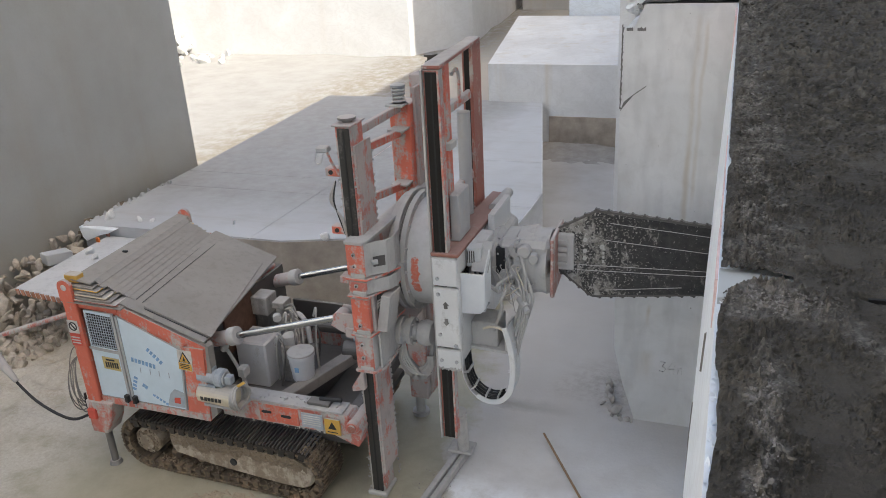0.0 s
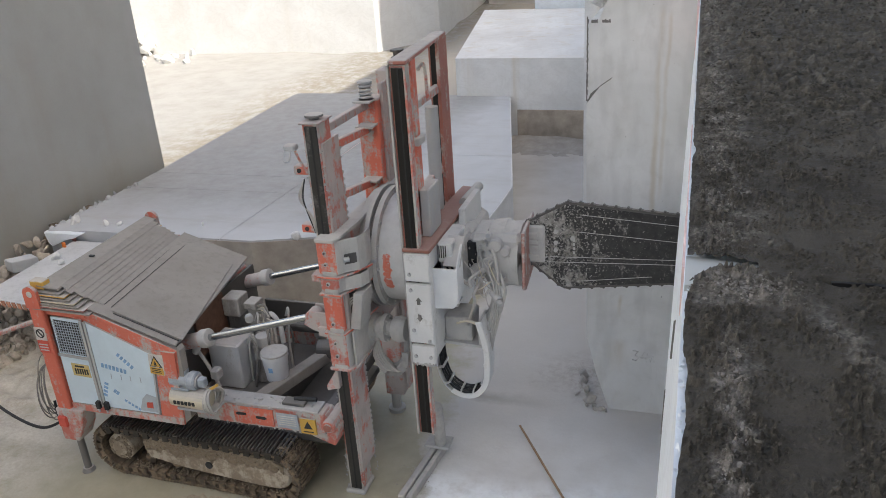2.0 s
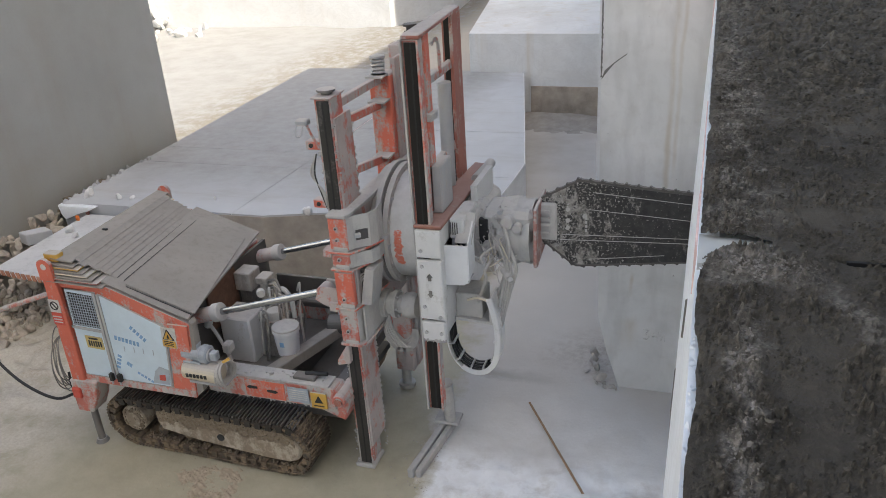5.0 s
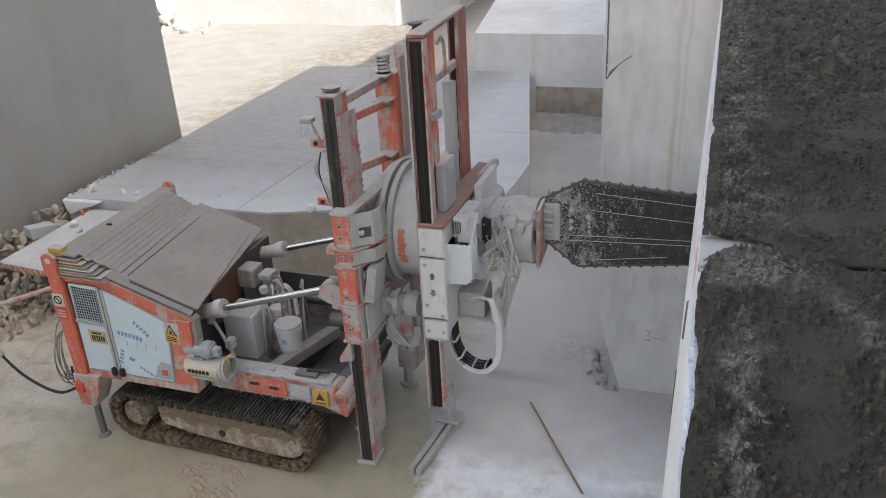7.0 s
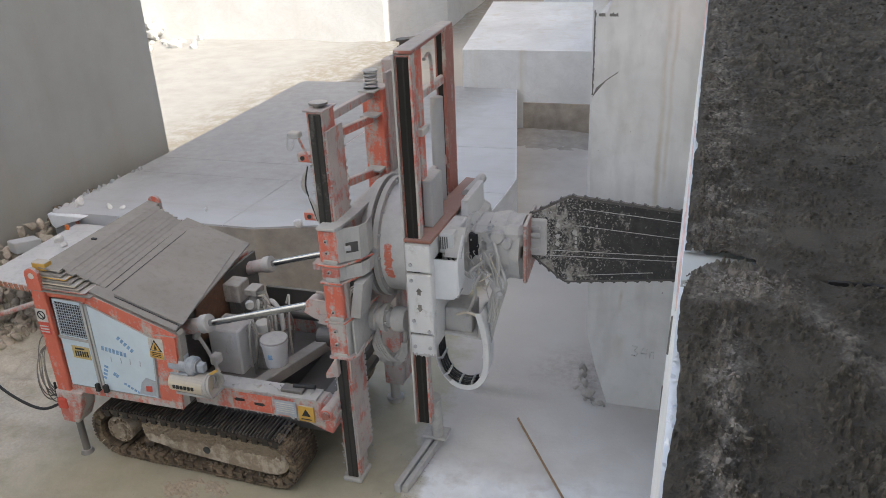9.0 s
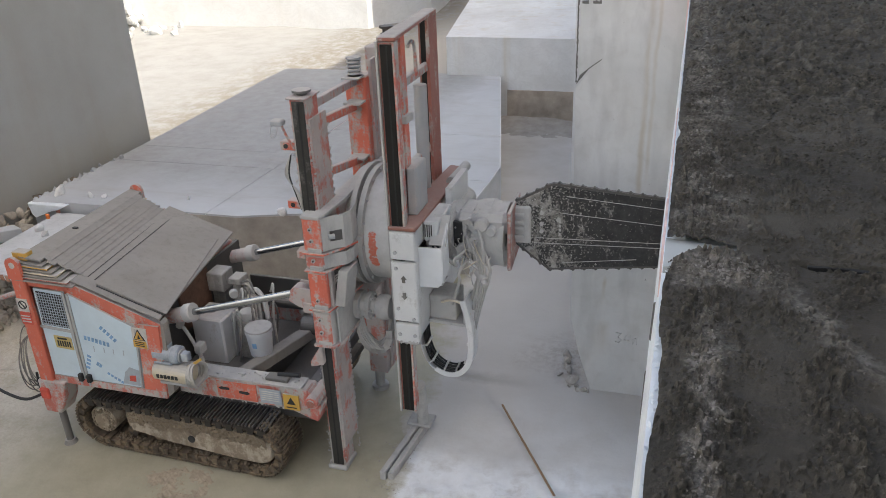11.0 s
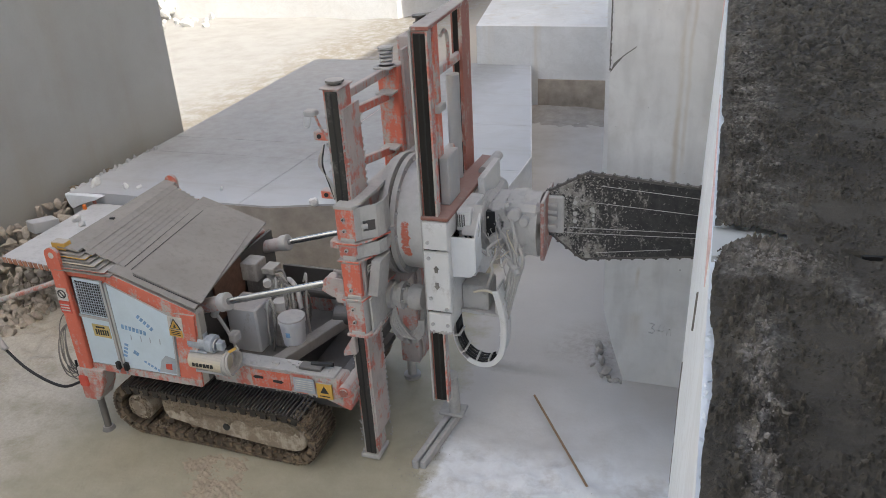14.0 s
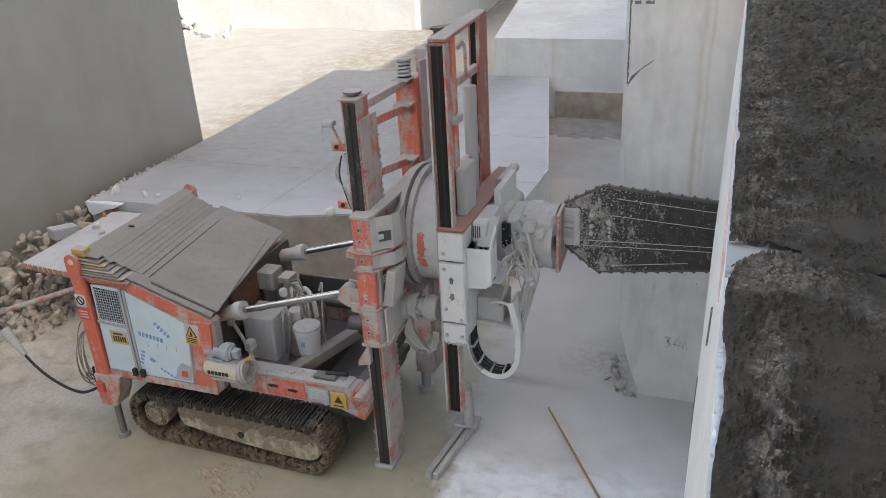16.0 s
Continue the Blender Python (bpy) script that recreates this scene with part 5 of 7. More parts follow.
def build_chassis():
    beam = part("side_beam", boxes((-5.0, -3.42, 6.38, 6.55, 0.90, 1.17)), M_ORANGE_DUST, SAW, "orange side beam under dust", bevel=0.012)
    part("beam_top", boxes((-5.0, -3.48, 6.37, 6.58, 1.172, 1.195)), M_CAKED, beam, bevel=0.005)
    part("beam_paint", boxes((-4.50, -4.02, 6.368, 6.38, 0.93, 1.15)), M_ORANGE_CLEAN, beam)
    for x, way in ((-4.41, -1), (-4.17, 1)):
        part("beam_arrow", prism(bmesh.new(), [(x + way * 0.07, 1.05 - 0.1 * (x + 4.4)), (x + way * 0.04, 1.07 - 0.1 * (x + 4.4)), (x - way * 0.06, 1.066 - 0.1 * (x + 4.4)), (x - way * 0.06, 1.04 - 0.1 * (x + 4.4)), (x + way * 0.04, 1.032 - 0.1 * (x + 4.4))], "y", 6.361, 6.367), M_BLACK, beam)
    part("data_plate", boxes((-3.97, -3.72, 6.352, 6.366, 0.95, 1.13)), M_GREYPLATE, beam, "grey printed data plate")
    for k in range(5):
        part("plate_bar", boxes((-3.95, -3.74, 6.348, 6.351, 0.99 + 0.027 * k, 1.0 + 0.027 * k)), M_SIGNWHITE, beam)
    sg = part("hazard_sticker", boxes((-3.69, -3.51, 6.345, 6.366, 0.92, 1.11)), M_YELLOW, beam, "yellow warning sticker")
    part("sticker_mark", prism(bmesh.new(), [(-3.65, 0.99), (-3.55, 0.99), (-3.60, 1.08)], "y", 6.34, 6.344), M_BLACK, sg)
    part("sticker_bar", boxes((-3.66, -3.54, 6.34, 6.344, 0.945, 0.955)), M_BLACK, sg)
    part("gusset", prism(bmesh.new(), [(-3.62, 0.86), (-3.34, 0.76), (-3.28, 0.98), (-3.42, 1.15), (-3.62, 1.15)], "y", 6.40, 6.62), M_ORANGE_DUST, SAW, bevel=0.012)
    pin = part("hinge_pin", rods(((-3.36, 6.33, 1.05), (-3.36, 6.70, 1.05), 0.075, 20)), M_ORANGE_DUST, SAW, "dusty pivot pin", bevel=0.01)
    part("pin_cap", rods(((-3.36, 6.31, 1.05), (-3.36, 6.335, 1.05), 0.045, 16)), M_RED, pin)
    part("side_beam", boxes((-5.0, -3.42, 8.10, 8.32, 0.90, 1.18)), M_ORANGE_DUST, SAW, bevel=0.012)
    part("cross_beam", bar(bmesh.new(), (-4.36, 6.58, 1.05), (-3.86, 8.1, 1.05), 0.15, 0.14), M_SHEET, SAW, bevel=0.01)
    part("cross_beam", boxes((-3.60, -3.48, 6.6, 8.1, 0.85, 1.0)), M_DARK, SAW, bevel=0.01)
    # Floor pan in dark steel, which paints in the shade under the bay
    part("floor_pan", boxes((-5.0, -3.5, 6.6, 8.1, 0.62, 0.70)), M_DARK, SAW, "floor pan coloured dark for the bay's shade")
    part("belly", boxes((-6.3, -4.2, 6.85, 8.05, 0.45, 0.95)), M_DARK, SAW, bevel=0.02)
    # Engine bay: pumps, tank, filters, hoses
    oil = part("oil_tank", boxes((-5.12, -4.72, 6.95, 7.35, 0.9, 1.52)), M_PLASTIC, SAW, "dust-caked oil tank", bevel=0.02)
    part("tank_cap", rods(((-4.95, 7.15, 1.52), (-4.95, 7.15, 1.58), 0.05, 14)), M_CAKED, oil)
    part("valve_box", boxes((-5.17, -4.95, 7.45, 7.7, 1.60, 1.84)), M_BAYDUST, SAW, "white valve box", bevel=0.012)
    part("tank_neck", boxes((-5.16, -4.96, 7.5, 7.7, 1.0, 1.62)), M_BAY, SAW, bevel=0.02)
    part("bay_wall", boxes((-5.24, -5.2, 6.3, 8.3, 0.95, 1.9)), M_DARK, SAW)
    part("rusty_panel", boxes((-5.2, -5.17, 6.9, 7.5, 1.35, 1.9)), M_RUSTY, SAW)
    part("filter", rods(((-4.80, 7.55, 1.2), (-4.80, 7.55, 1.72), 0.075, 16)), M_BAYDUST, SAW, "grey filter canister", bevel=0.008)
    part("filter_head", boxes((-4.88, -4.72, 7.45, 7.65, 1.72, 1.80)), M_BAYDUST, SAW, bevel=0.008)
    part("pump_block", boxes((-4.62, -4.40, 7.1, 7.4, 0.95, 1.45)), M_BAYDUST, SAW, "slurry-caked pump block", bevel=0.02)
    part("pump", rods(((-4.52, 7.2, 1.44), (-4.52, 7.2, 1.55), 0.09, 14)), M_CAKED, SAW, bevel=0.008)
    part("drive_motor", rods(((-4.1, 7.7, 1.12), (-3.7, 7.75, 1.12), 0.12, 18)), M_DARK, SAW, "dark hydraulic motor", bevel=0.012)
    part("grey_case", boxes((-4.0, -3.62, 7.75, 8.05, 1.1, 1.3)), M_GREYPLATE, SAW, "blue-grey case on the frame", bevel=0.012)
    part("small_valve", rods(((-4.2, 7.95, 1.15), (-4.2, 7.95, 1.42), 0.06, 14), ((-4.2, 7.95, 1.42), (-4.2, 7.95, 1.48), 0.085, 14)), M_CAKED, SAW)
    rng = random.Random(11)
    for k in range(9):
        a = Vector((rng.uniform(-4.7, -4.4), rng.uniform(6.9, 7.6), rng.uniform(1.45, 1.7)))
        b = a + Vector((rng.uniform(0.0, 0.2), rng.uniform(-0.25, 0.05), 0))
        b.z = 1.0
        m = (a + b) / 2 + Vector((rng.uniform(0.02, 0.14), rng.uniform(-0.1, 0.02), rng.uniform(0.05, 0.3)))
        part("hose", tubes([a, a + Vector((0.05, 0, 0.1)), m, b], r=0.014), M_HOSE if k % 3 else M_BAY, SAW)
    valve = part("pipe_valve", tubes([(-4.80, 6.62, 1.18), (-4.88, 6.62, 1.40), (-4.98, 6.62, 1.60), (-5.02, 6.62, 1.62)], r=0.02, seg=10), M_CAKED, SAW, "caked pipe with a shut-off valve")
    part("valve_body", boxes((-4.86, -4.76, 6.56, 6.68, 1.30, 1.42)), M_CAKED, valve, bevel=0.015)
    part("valve_knob", rods(((-5.03, 6.62, 1.60), (-4.98, 6.62, 1.70), 0.045, 12)), M_CAKED, valve, bevel=0.006)
    for k in range(4):
        part("hose", tubes([(-4.72, 7.5, 1.75 - 0.04 * k), (-4.56, 7.42 - 0.03 * k, 1.80 - 0.03 * k), (-4.47 + 0.02 * k, 7.3, 1.6), (-4.46 + 0.04 * k, 7.15, 1.1)], r=0.015), M_BAYDUST if k % 2 else M_BAY, SAW)
    part("elbow_pipe", tubes([(-4.62, 7.45, 1.45), (-4.55, 7.42, 1.68), (-4.45, 7.38, 1.72), (-4.36, 7.35, 1.6), (-4.33, 7.32, 1.4)], r=0.03, seg=10), M_CAKED, SAW, "caked elbow pipe")
    part("gauge", rods(((-4.74, 7.32, 1.70), (-4.70, 7.26, 1.70), 0.05, 16)), M_CAKED, SAW, bevel=0.006)
    for x, z in ((-4.2, 1.2), (-3.95, 1.2), (-3.75, 1.2)):
        part("beam_bolt", rods(((x, 6.46, z - 0.01), (x, 6.46, z + 0.02), 0.025, 6)), M_CAKED, SAW)
    part("tool_tray", boxes((-3.92, -3.66, 6.42, 6.54, 1.195, 1.235)), M_BAY, SAW, "small dusty tool tray", bevel=0.006)
    part("pipe_stub", rods(((-3.8, 6.5, 1.24), (-3.55, 6.52, 1.25), 0.025, 10)), M_RUBBER, SAW)
    # Dark panel added to stand for the shadows behind the bay
    part("shade_panel", boxes((-4.95, -3.55, 8.04, 8.08, 1.18, 1.55)), M_DARK, SAW, "dark panel added for the shadows at the bay's far side", bevel=0.006)
    part("bay_duct", rods(((-4.5, 7.85, 1.32), (-3.7, 7.9, 1.30), 0.07, 16)), M_DARK, SAW)
    # Compressor on the side beam
    comp = part("compressor_tank", rods(((-5.02, 6.34, 1.30), (-4.58, 6.34, 1.28), 0.115, 24)), M_CREAM, SAW, "cream compressor tank with a motor on top", bevel=0.03)
    for k in range(6):
        part("print_bar", boxes((-4.95 + 0.045 * k, -4.92 + 0.045 * k, 6.218, 6.228, 1.27, 1.31)), M_BLACK, comp)
    part("compressor_bracket", boxes((-4.95, -4.5, 6.26, 6.5, 1.17, 1.2)), M_GREYMETAL, comp)
    mot = part("compressor_motor", rods(((-5.02, 6.37, 1.50), (-4.74, 6.37, 1.49), 0.085, 18)), M_MOTOR, SAW, "blue-grey compressor motor", bevel=0.01)
    part("cylinder_head", boxes((-5.08, -4.97, 6.30, 6.44, 1.44, 1.64)), M_GREYMETAL, mot, bevel=0.012)
    part("motor_cap", rods(((-4.74, 6.37, 1.49), (-4.68, 6.37, 1.49), 0.075, 18)), M_GREYMETAL, mot)
    part("motor_box", boxes((-4.92, -4.82, 6.33, 6.42, 1.57, 1.62)), M_MOTOR, mot, bevel=0.006)
    part("motor_bell", rods(((-4.80, 6.37, 1.495), (-4.70, 6.37, 1.49), 0.105, 20)), M_MOTOR, mot, bevel=0.02, smooth=True)
    part("pump_head", boxes((-5.10, -5.00, 6.31, 6.43, 1.50, 1.63), (-5.12, -4.98, 6.30, 6.44, 1.60, 1.615), (-5.12, -4.98, 6.30, 6.44, 1.56, 1.572)), M_MOTOR, mot, bevel=0.004)
    part("air_filter", boxes((-4.66, -4.58, 6.30, 6.38, 1.46, 1.56)), M_MOTOR, mot, bevel=0.008)
    part("motor_foot", boxes((-5.0, -4.78, 6.28, 6.46, 1.405, 1.425)), M_MOTOR, mot, bevel=0.004)
    for k in range(3):
        ring = [(-4.575 + 0.022 * k, 6.34 + 0.135 * math.cos(q * 0.524), 1.29 + 0.135 * math.sin(q * 0.524)) for q in range(13)]
        part("hose_coil", tubes(ring, r=0.009), M_HOSE, comp)
    for k in range(5):
        part("air_hose", ring_tube((-4.55 + 0.012 * k, 6.34, 1.30), 0.13 + 0.006 * (k % 3), 0.011, "yz", 0.25 * k), M_HOSE, comp, "coiled air hose")
    part("yellow_lever", bar(bmesh.new(), (-4.64, 6.34, 1.36), (-4.42, 6.32, 1.52), 0.018, 0.03), M_YELLOW, comp)
    for ob in (comp, mot):
        ob.location += Vector((-0.085, -0.12, 0.0))
        ORIGIN[ob] += Vector((-0.085, -0.12, 0.0))
    # Tilt cylinders
    for y, x0_, z0, near in ((6.60, -5.0, 1.76, 0.29), (8.12, -5.12, 1.76, 0.34)):
        a, b = Vector((x0_ - 0.15, y, z0 - 0.04)), Vector((-3.47, y, z0 + 0.47))
        d = (b - a).normalized()
        cyl = part("tilt_cylinder", rods((a, a + d * near, 0.085, 20)), M_ORANGE_PALE, SAW, "slurry-caked hydraulic tilt cylinder", bevel=0.008)
        part("cylinder_gland", rods((a + d * (near - 0.02), a + d * (near + 0.09), 0.105, 20)), M_CAKED, cyl, bevel=0.01)
        part("piston_rod", rods((a + d * (near + 0.08), b - d * 0.06, 0.038, 20)), M_CHROME, cyl, "polished steel piston rod", smooth=True)
        part("rod_eye", rods((b + Vector((0, -0.07, 0)), b + Vector((0, 0.07, 0)), 0.085, 18)), M_ORANGE_DUST, cyl, bevel=0.01)
        for s in (-1, 1):
            part("rod_bracket", prism(bmesh.new(), [(b.x - 0.09, b.z - 0.06), (b.x - 0.02, b.z + 0.1), (b.x + 0.20, b.z + 0.09), (b.x + 0.20, b.z - 0.17), (b.x + 0.02, b.z - 0.12)], "y", b.y + s * 0.085 - 0.012, b.y + s * 0.085 + 0.012), M_ORANGE_PALE, cyl, bevel=0.005)


def ring_tube(c, big, small, plane, phase=0.0, seg=18):
    pts = []
    for i in range(seg + 1):
        a = math.tau * i / seg + phase
        u, v = big * math.cos(a), big * math.sin(a)
        pts.append((c[0] + 0.02 * math.sin(a * 2 + phase), c[1] + u, c[2] + v) if plane == "yz" else (c[0] + u, c[1], c[2] + v))
    return tubes(pts, r=small, seg=6)


def build_rail(name, x0, x1, y0, y1, z0, z1, mat, label, slide=None):
    """A guide rail: painted beam, black greased front, pale side flange."""
    r = part(name, boxes((x0, x1, y0 + 0.012, y1, z0, z1)), mat, SAW, label, bevel=0.008)
    part("slide_strip", boxes((x0 + 0.028, x1 - 0.012, y0 - 0.008, y0 + 0.012, z0 + 0.02, z1 - 0.02)), slide or M_RAIL, r, "black greased slide strip", bevel=0.004)
    part("slide_groove", boxes((x0 + 0.085, x0 + 0.10, y0 - 0.013, y0 - 0.008, z0 + 0.03, z1 - 0.03)), M_RUBBER, r)
    return r


def build_column_a():
    col = build_rail("column_rail", -3.325, -3.165, 6.57, 6.84, 0.06, 4.24, M_ORANGE_DUST, "slurry-caked column rail with a toothed rack", M_RAIL_DUSTY)
    part("rail_foot", boxes((-3.37, -3.14, 6.55, 6.86, 0.0, 0.06)), M_CAKED, col, bevel=0.015)
    part("rail_flange", boxes((-3.175, -3.145, 6.60, 6.95, 0.3, 4.05)), M_ORANGE_PALE, col)
    part("top_plate", boxes((-3.345, -3.14, 6.55, 6.86, 4.24, 4.258)), M_ORANGE_PALE, col, bevel=0.006)
    part("top_cap", rods(((-3.25, 6.70, 4.255), (-3.25, 6.70, 4.285), 0.05, 18), ((-3.25, 6.70, 4.285), (-3.25, 6.70, 4.305), 0.088, 20)), M_STEEL, col, "grey round cap")
    for k in range(48):
        z = 0.35 + 0.07 * k
        if z < 1.6 or 3.1 < z < 3.72:
            part("rack_tooth", boxes((-3.172, -3.147, 6.95, 6.985, z, z + 0.038)), M_CAKED, col)
    rng = random.Random(77)
    bm = bmesh.new()
    for _ in range(170):
        x, y = rng.choice(((-3.328, 6.58), (-3.15, 6.96), (-3.155, 6.60)))
        z = rng.choice((rng.uniform(0.05, 1.58), rng.uniform(0.05, 1.0), rng.uniform(3.2, 4.0)))
        rock(bm, (x + rng.uniform(-0.012, 0.012), y + rng.uniform(-0.015, 0.015), z), rng.uniform(0.006, 0.02), rng, 0.6)
    tagged(part("slurry_crust", bm, M_CAKED, col), kind="stuff")
    back = part("column_rail", boxes((-3.40, -3.16, 8.02, 8.30, 2.6, 4.12)), M_ORANGE, SAW, "orange rear column rail with chipped paint", bevel=0.012)
    part("lower_rail", boxes((-3.40, -3.16, 8.02, 8.30, 0.35, 2.6)), M_ORANGE_PALE, back, "washed-out lower rear rail", bevel=0.012)
    part("rail_edge", boxes((-3.16, -3.125, 8.12, 8.55, 0.4, 4.28)), M_ORANGE_PALE, back, bevel=0.006)
    part("end_post", boxes((-3.30, -3.13, 8.40, 8.62, 3.0, 4.36)), M_ORANGE_PALE, back, bevel=0.01)
    for k in range(4):
        part("spring_coil", ring_flat((-3.26, 7.98, 4.165 + 0.04 * k), 0.066, 0.011), M_GREYMETAL, back)
    for z in (4.12, 4.315):
        part("spring_cap", rods(((-3.26, 7.98, z), (-3.26, 7.98, z + 0.02), 0.082, 18)), M_GREYMETAL, back)
    part("rear_foot", rods(((-3.35, 8.2, -0.01), (-3.35, 8.2, 0.05), 0.11, 18), ((-3.35, 8.2, 0.05), (-3.35, 8.2, 0.4), 0.06, 16)), M_CAKED, back)
    for z, z2, mat in ((4.12, 4.07, M_ORANGE_PALE), (3.93, 3.80, M_ORANGE), (3.42, 3.19, M_ORANGE)):
        rung = part("column_rung", bar(bmesh.new(), (-3.24, 6.84, z), (-3.29, 8.04, z2), 0.06, 0.085), mat, SAW, "orange cross rung", bevel=0.008)
        part("rung_plate", boxes((-3.36, -3.17, 7.84, 8.02, z2 + 0.05, z2 + 0.07)), M_CAKED, rung)
    # Work lamp and its bracket on the front rail
    lamp = part("work_lamp", boxes((-3.51, -3.39, 6.50, 6.60, 4.0, 4.055)), M_GREYMETAL, SAW, "small grey work lamp", bevel=0.012)
    part("lamp_guard", tubes([(-3.50, 6.50, 4.0), (-3.49, 6.46, 3.92), (-3.44, 6.46, 3.92), (-3.43, 6.50, 4.0)], r=0.006), M_GREYMETAL, lamp)
    part("lamp_arm", tubes([(-3.42, 6.55, 4.02), (-3.39, 6.56, 3.92), (-3.33, 6.58, 3.77)], r=0.012), M_ORANGE_DUST, lamp)
    for z in (3.75, 3.16):
        br = part("rail_bracket", boxes((-3.47, -3.32, 6.58, 6.68, z, z + 0.085)), M_ORANGE, SAW, bevel=0.008)
        # Hole drawn as a black disc, its inner shade painted
        part("bracket_hole", rods(((-3.41, 6.57, z + 0.042), (-3.41, 6.585, z + 0.042), 0.022, 12)), M_BLACK, br)
    for k in range(3):
        part("lamp_cable", tubes([(-3.36, 6.56, 3.72), (-3.40 - 0.02 * k, 6.56, 3.52), (-3.36 + 0.015 * k, 6.56, 3.34), (-3.31, 6.56, 3.17)], r=0.008), M_HOSE if k else M_RUBBER, lamp)


def ring_flat(c, big, small, seg=18):
    return tubes([(c[0] + big * math.cos(math.tau * i / seg), c[1] + big * math.sin(math.tau * i / seg), c[2]) for i in range(seg + 1)], r=small, seg=6)


def build_carriage_a():
    x0, x1, yf = -3.275, -3.08, 6.44
    carr = part("carriage", boxes((-3.24, -3.06, 6.52, 8.45, 1.76, 3.13)), M_ORANGE_PALE, SAW, "orange slewing carriage caked with slurry", bevel=0.012)

    def flank(pts, z0, z1, mat, name="flank_plate"):
        """A thin upright plate that follows a line in plan."""
        back = [(x - 0.014, y + 0.006) for x, y in pts[::-1]]
        return part(name, prism(bmesh.new(), pts + back, "z", z0, z1), mat, carr)
    curve = [(-3.078, 6.45), (-3.04, 6.51), (-2.98, 6.565), (-2.915, 6.61), (-2.88, 6.72), (-2.90, 6.9)]
    # Front plates in stages, parted by shelves
    for z0, z1, mat, spots in ((2.79, 3.13, M_ORANGE, (2.90, 3.02)), (2.60, 2.74, M_ORANGE_DUST, (2.69,)), (2.165, 2.55, M_ORANGE_CLEAN, (2.25,)), (1.745, 2.12, M_ORANGE_DUST, (1.88, 2.03))):
        st = part("front_plate", boxes((x0, x1, yf, yf + 0.07, z0, z1)), mat, carr, bevel=0.012)
        part("plate_sill", boxes((x0 + 0.04, x1 - 0.005, yf - 0.012, yf + 0.004, z0 - 0.012, z0 + 0.035)), M_CAKED, st, bevel=0.008)
        bolts(st, [(x0 + 0.085, yf, z) for z in spots], (0, -1, 0), 0.022, 0.016, M_CAKED)
        bolts(st, [(x0 + 0.085, yf - 0.016, z) for z in spots], (0, -1, 0), 0.011, 0.008, M_DARK)
    flank(curve, 2.79, 3.13, M_CAKED)
    flank(curve, 2.60, 2.74, M_CAKED)
    flank([(-3.09, 6.48), (-3.07, 6.6), (-3.05, 6.75), (-3.03, 6.95)], 2.165, 2.55, M_CAKED)
    flank([(-3.078, 6.45), (-3.05, 6.56), (-3.025, 6.75), (-3.015, 7.0)], 1.745, 2.12, M_CAKED)
    for z, back in ((2.765, (-2.86, 6.80)), (2.575, (-2.90, 6.86)), (2.14, (-2.96, 7.06))):
        part("shelf_plate", prism(bmesh.new(), [(x0 - 0.02, yf - 0.02), (x1 + 0.01, yf - 0.02), ((x1 + back[0]) / 2 + 0.015, (yf + back[1]) / 2 - 0.02), back, (back[0] - 0.1, back[1] + 0.05), (x0 - 0.02, 6.75)],
                                        "z", z - 0.012, z + 0.012), M_ORANGE, carr, bevel=0.004)
    part("bottom_plate", prism(bmesh.new(), [(x0 - 0.01, yf - 0.02), (x1 + 0.02, yf - 0.02), (-3.0, 6.54), (-3.0, 7.02), (x0, 7.02)], "z", 1.71, 1.745), M_ORANGE_PALE, carr, bevel=0.005)
    part("top_plate", prism(bmesh.new(), [(x0, yf - 0.02), (x1, yf - 0.02), (-3.05, 6.50), (-3.025, 6.92), (-3.07, 8.5), (-3.20, 8.5), (-3.185, 6.9), (x0, 6.75)], "z", 3.13, 3.165), M_CAKED, carr, bevel=0.006)
    # Pocket with its locking bolt, and a wedge plate over a recess; dark plates paint their shade
    pocket = part("lock_pocket", prism(bmesh.new(), [(-3.025, 6.518), (-2.93, 6.594), (-2.935, 6.60), (-3.03, 6.524)], "z", 2.875, 2.98), M_DARK, carr, "dark locking pocket")
    part("lock_bolt", rods(((-3.03, 6.50, 2.93), (-2.985, 6.535, 2.93), 0.026, 12)), M_GREYMETAL, pocket)
    part("recess", prism(bmesh.new(), [(-3.075, 2.20), (-3.0, 2.20), (-2.96, 2.53), (-3.075, 2.53)], "y", 6.60, 6.62), M_DARK, carr)
    for k in range(3):
        part("recess_cable", tubes([(-3.07, 6.585, 2.34 + 0.045 * k), (-3.035, 6.57, 2.42 + 0.03 * k), (-2.99, 6.585, 2.46 + 0.02 * k)], r=0.008, seg=6), M_HOSE, carr)
    part("wedge_plate", prism(bmesh.new(), [(-3.06, 2.155), (-2.95, 2.155), (-2.885, 2.55), (-2.98, 2.56)], "y", 6.53, 6.80), M_CAKED, carr, bevel=0.005)
    part("brace_plate", prism(bmesh.new(), [(6.50, 1.75), (7.02, 1.75), (7.06, 2.13), (6.50, 2.13)], "x", -3.035, -3.015), M_CAKED, carr)
    part("arm_bracket", boxes((x0 - 0.09, x0, 6.44, 6.56, 2.70, 2.78)), M_ORANGE_PALE, carr, bevel=0.008)
    part("arm_bracket", prism(bmesh.new(), [(x0 - 0.12, 1.46), (x0 + 0.03, 1.70), (x0 + 0.03, 1.44), (x0 - 0.12, 1.40)], "y", 6.50, 6.58), M_ORANGE_PALE, carr, bevel=0.006)
    part("arm_bracket", boxes((x0 - 0.12, x0, 6.48, 6.62, 2.06, 2.17)), M_ORANGE_PALE, carr, bevel=0.008)
    # Slewing ring
    yc, zc = 7.52, 2.66
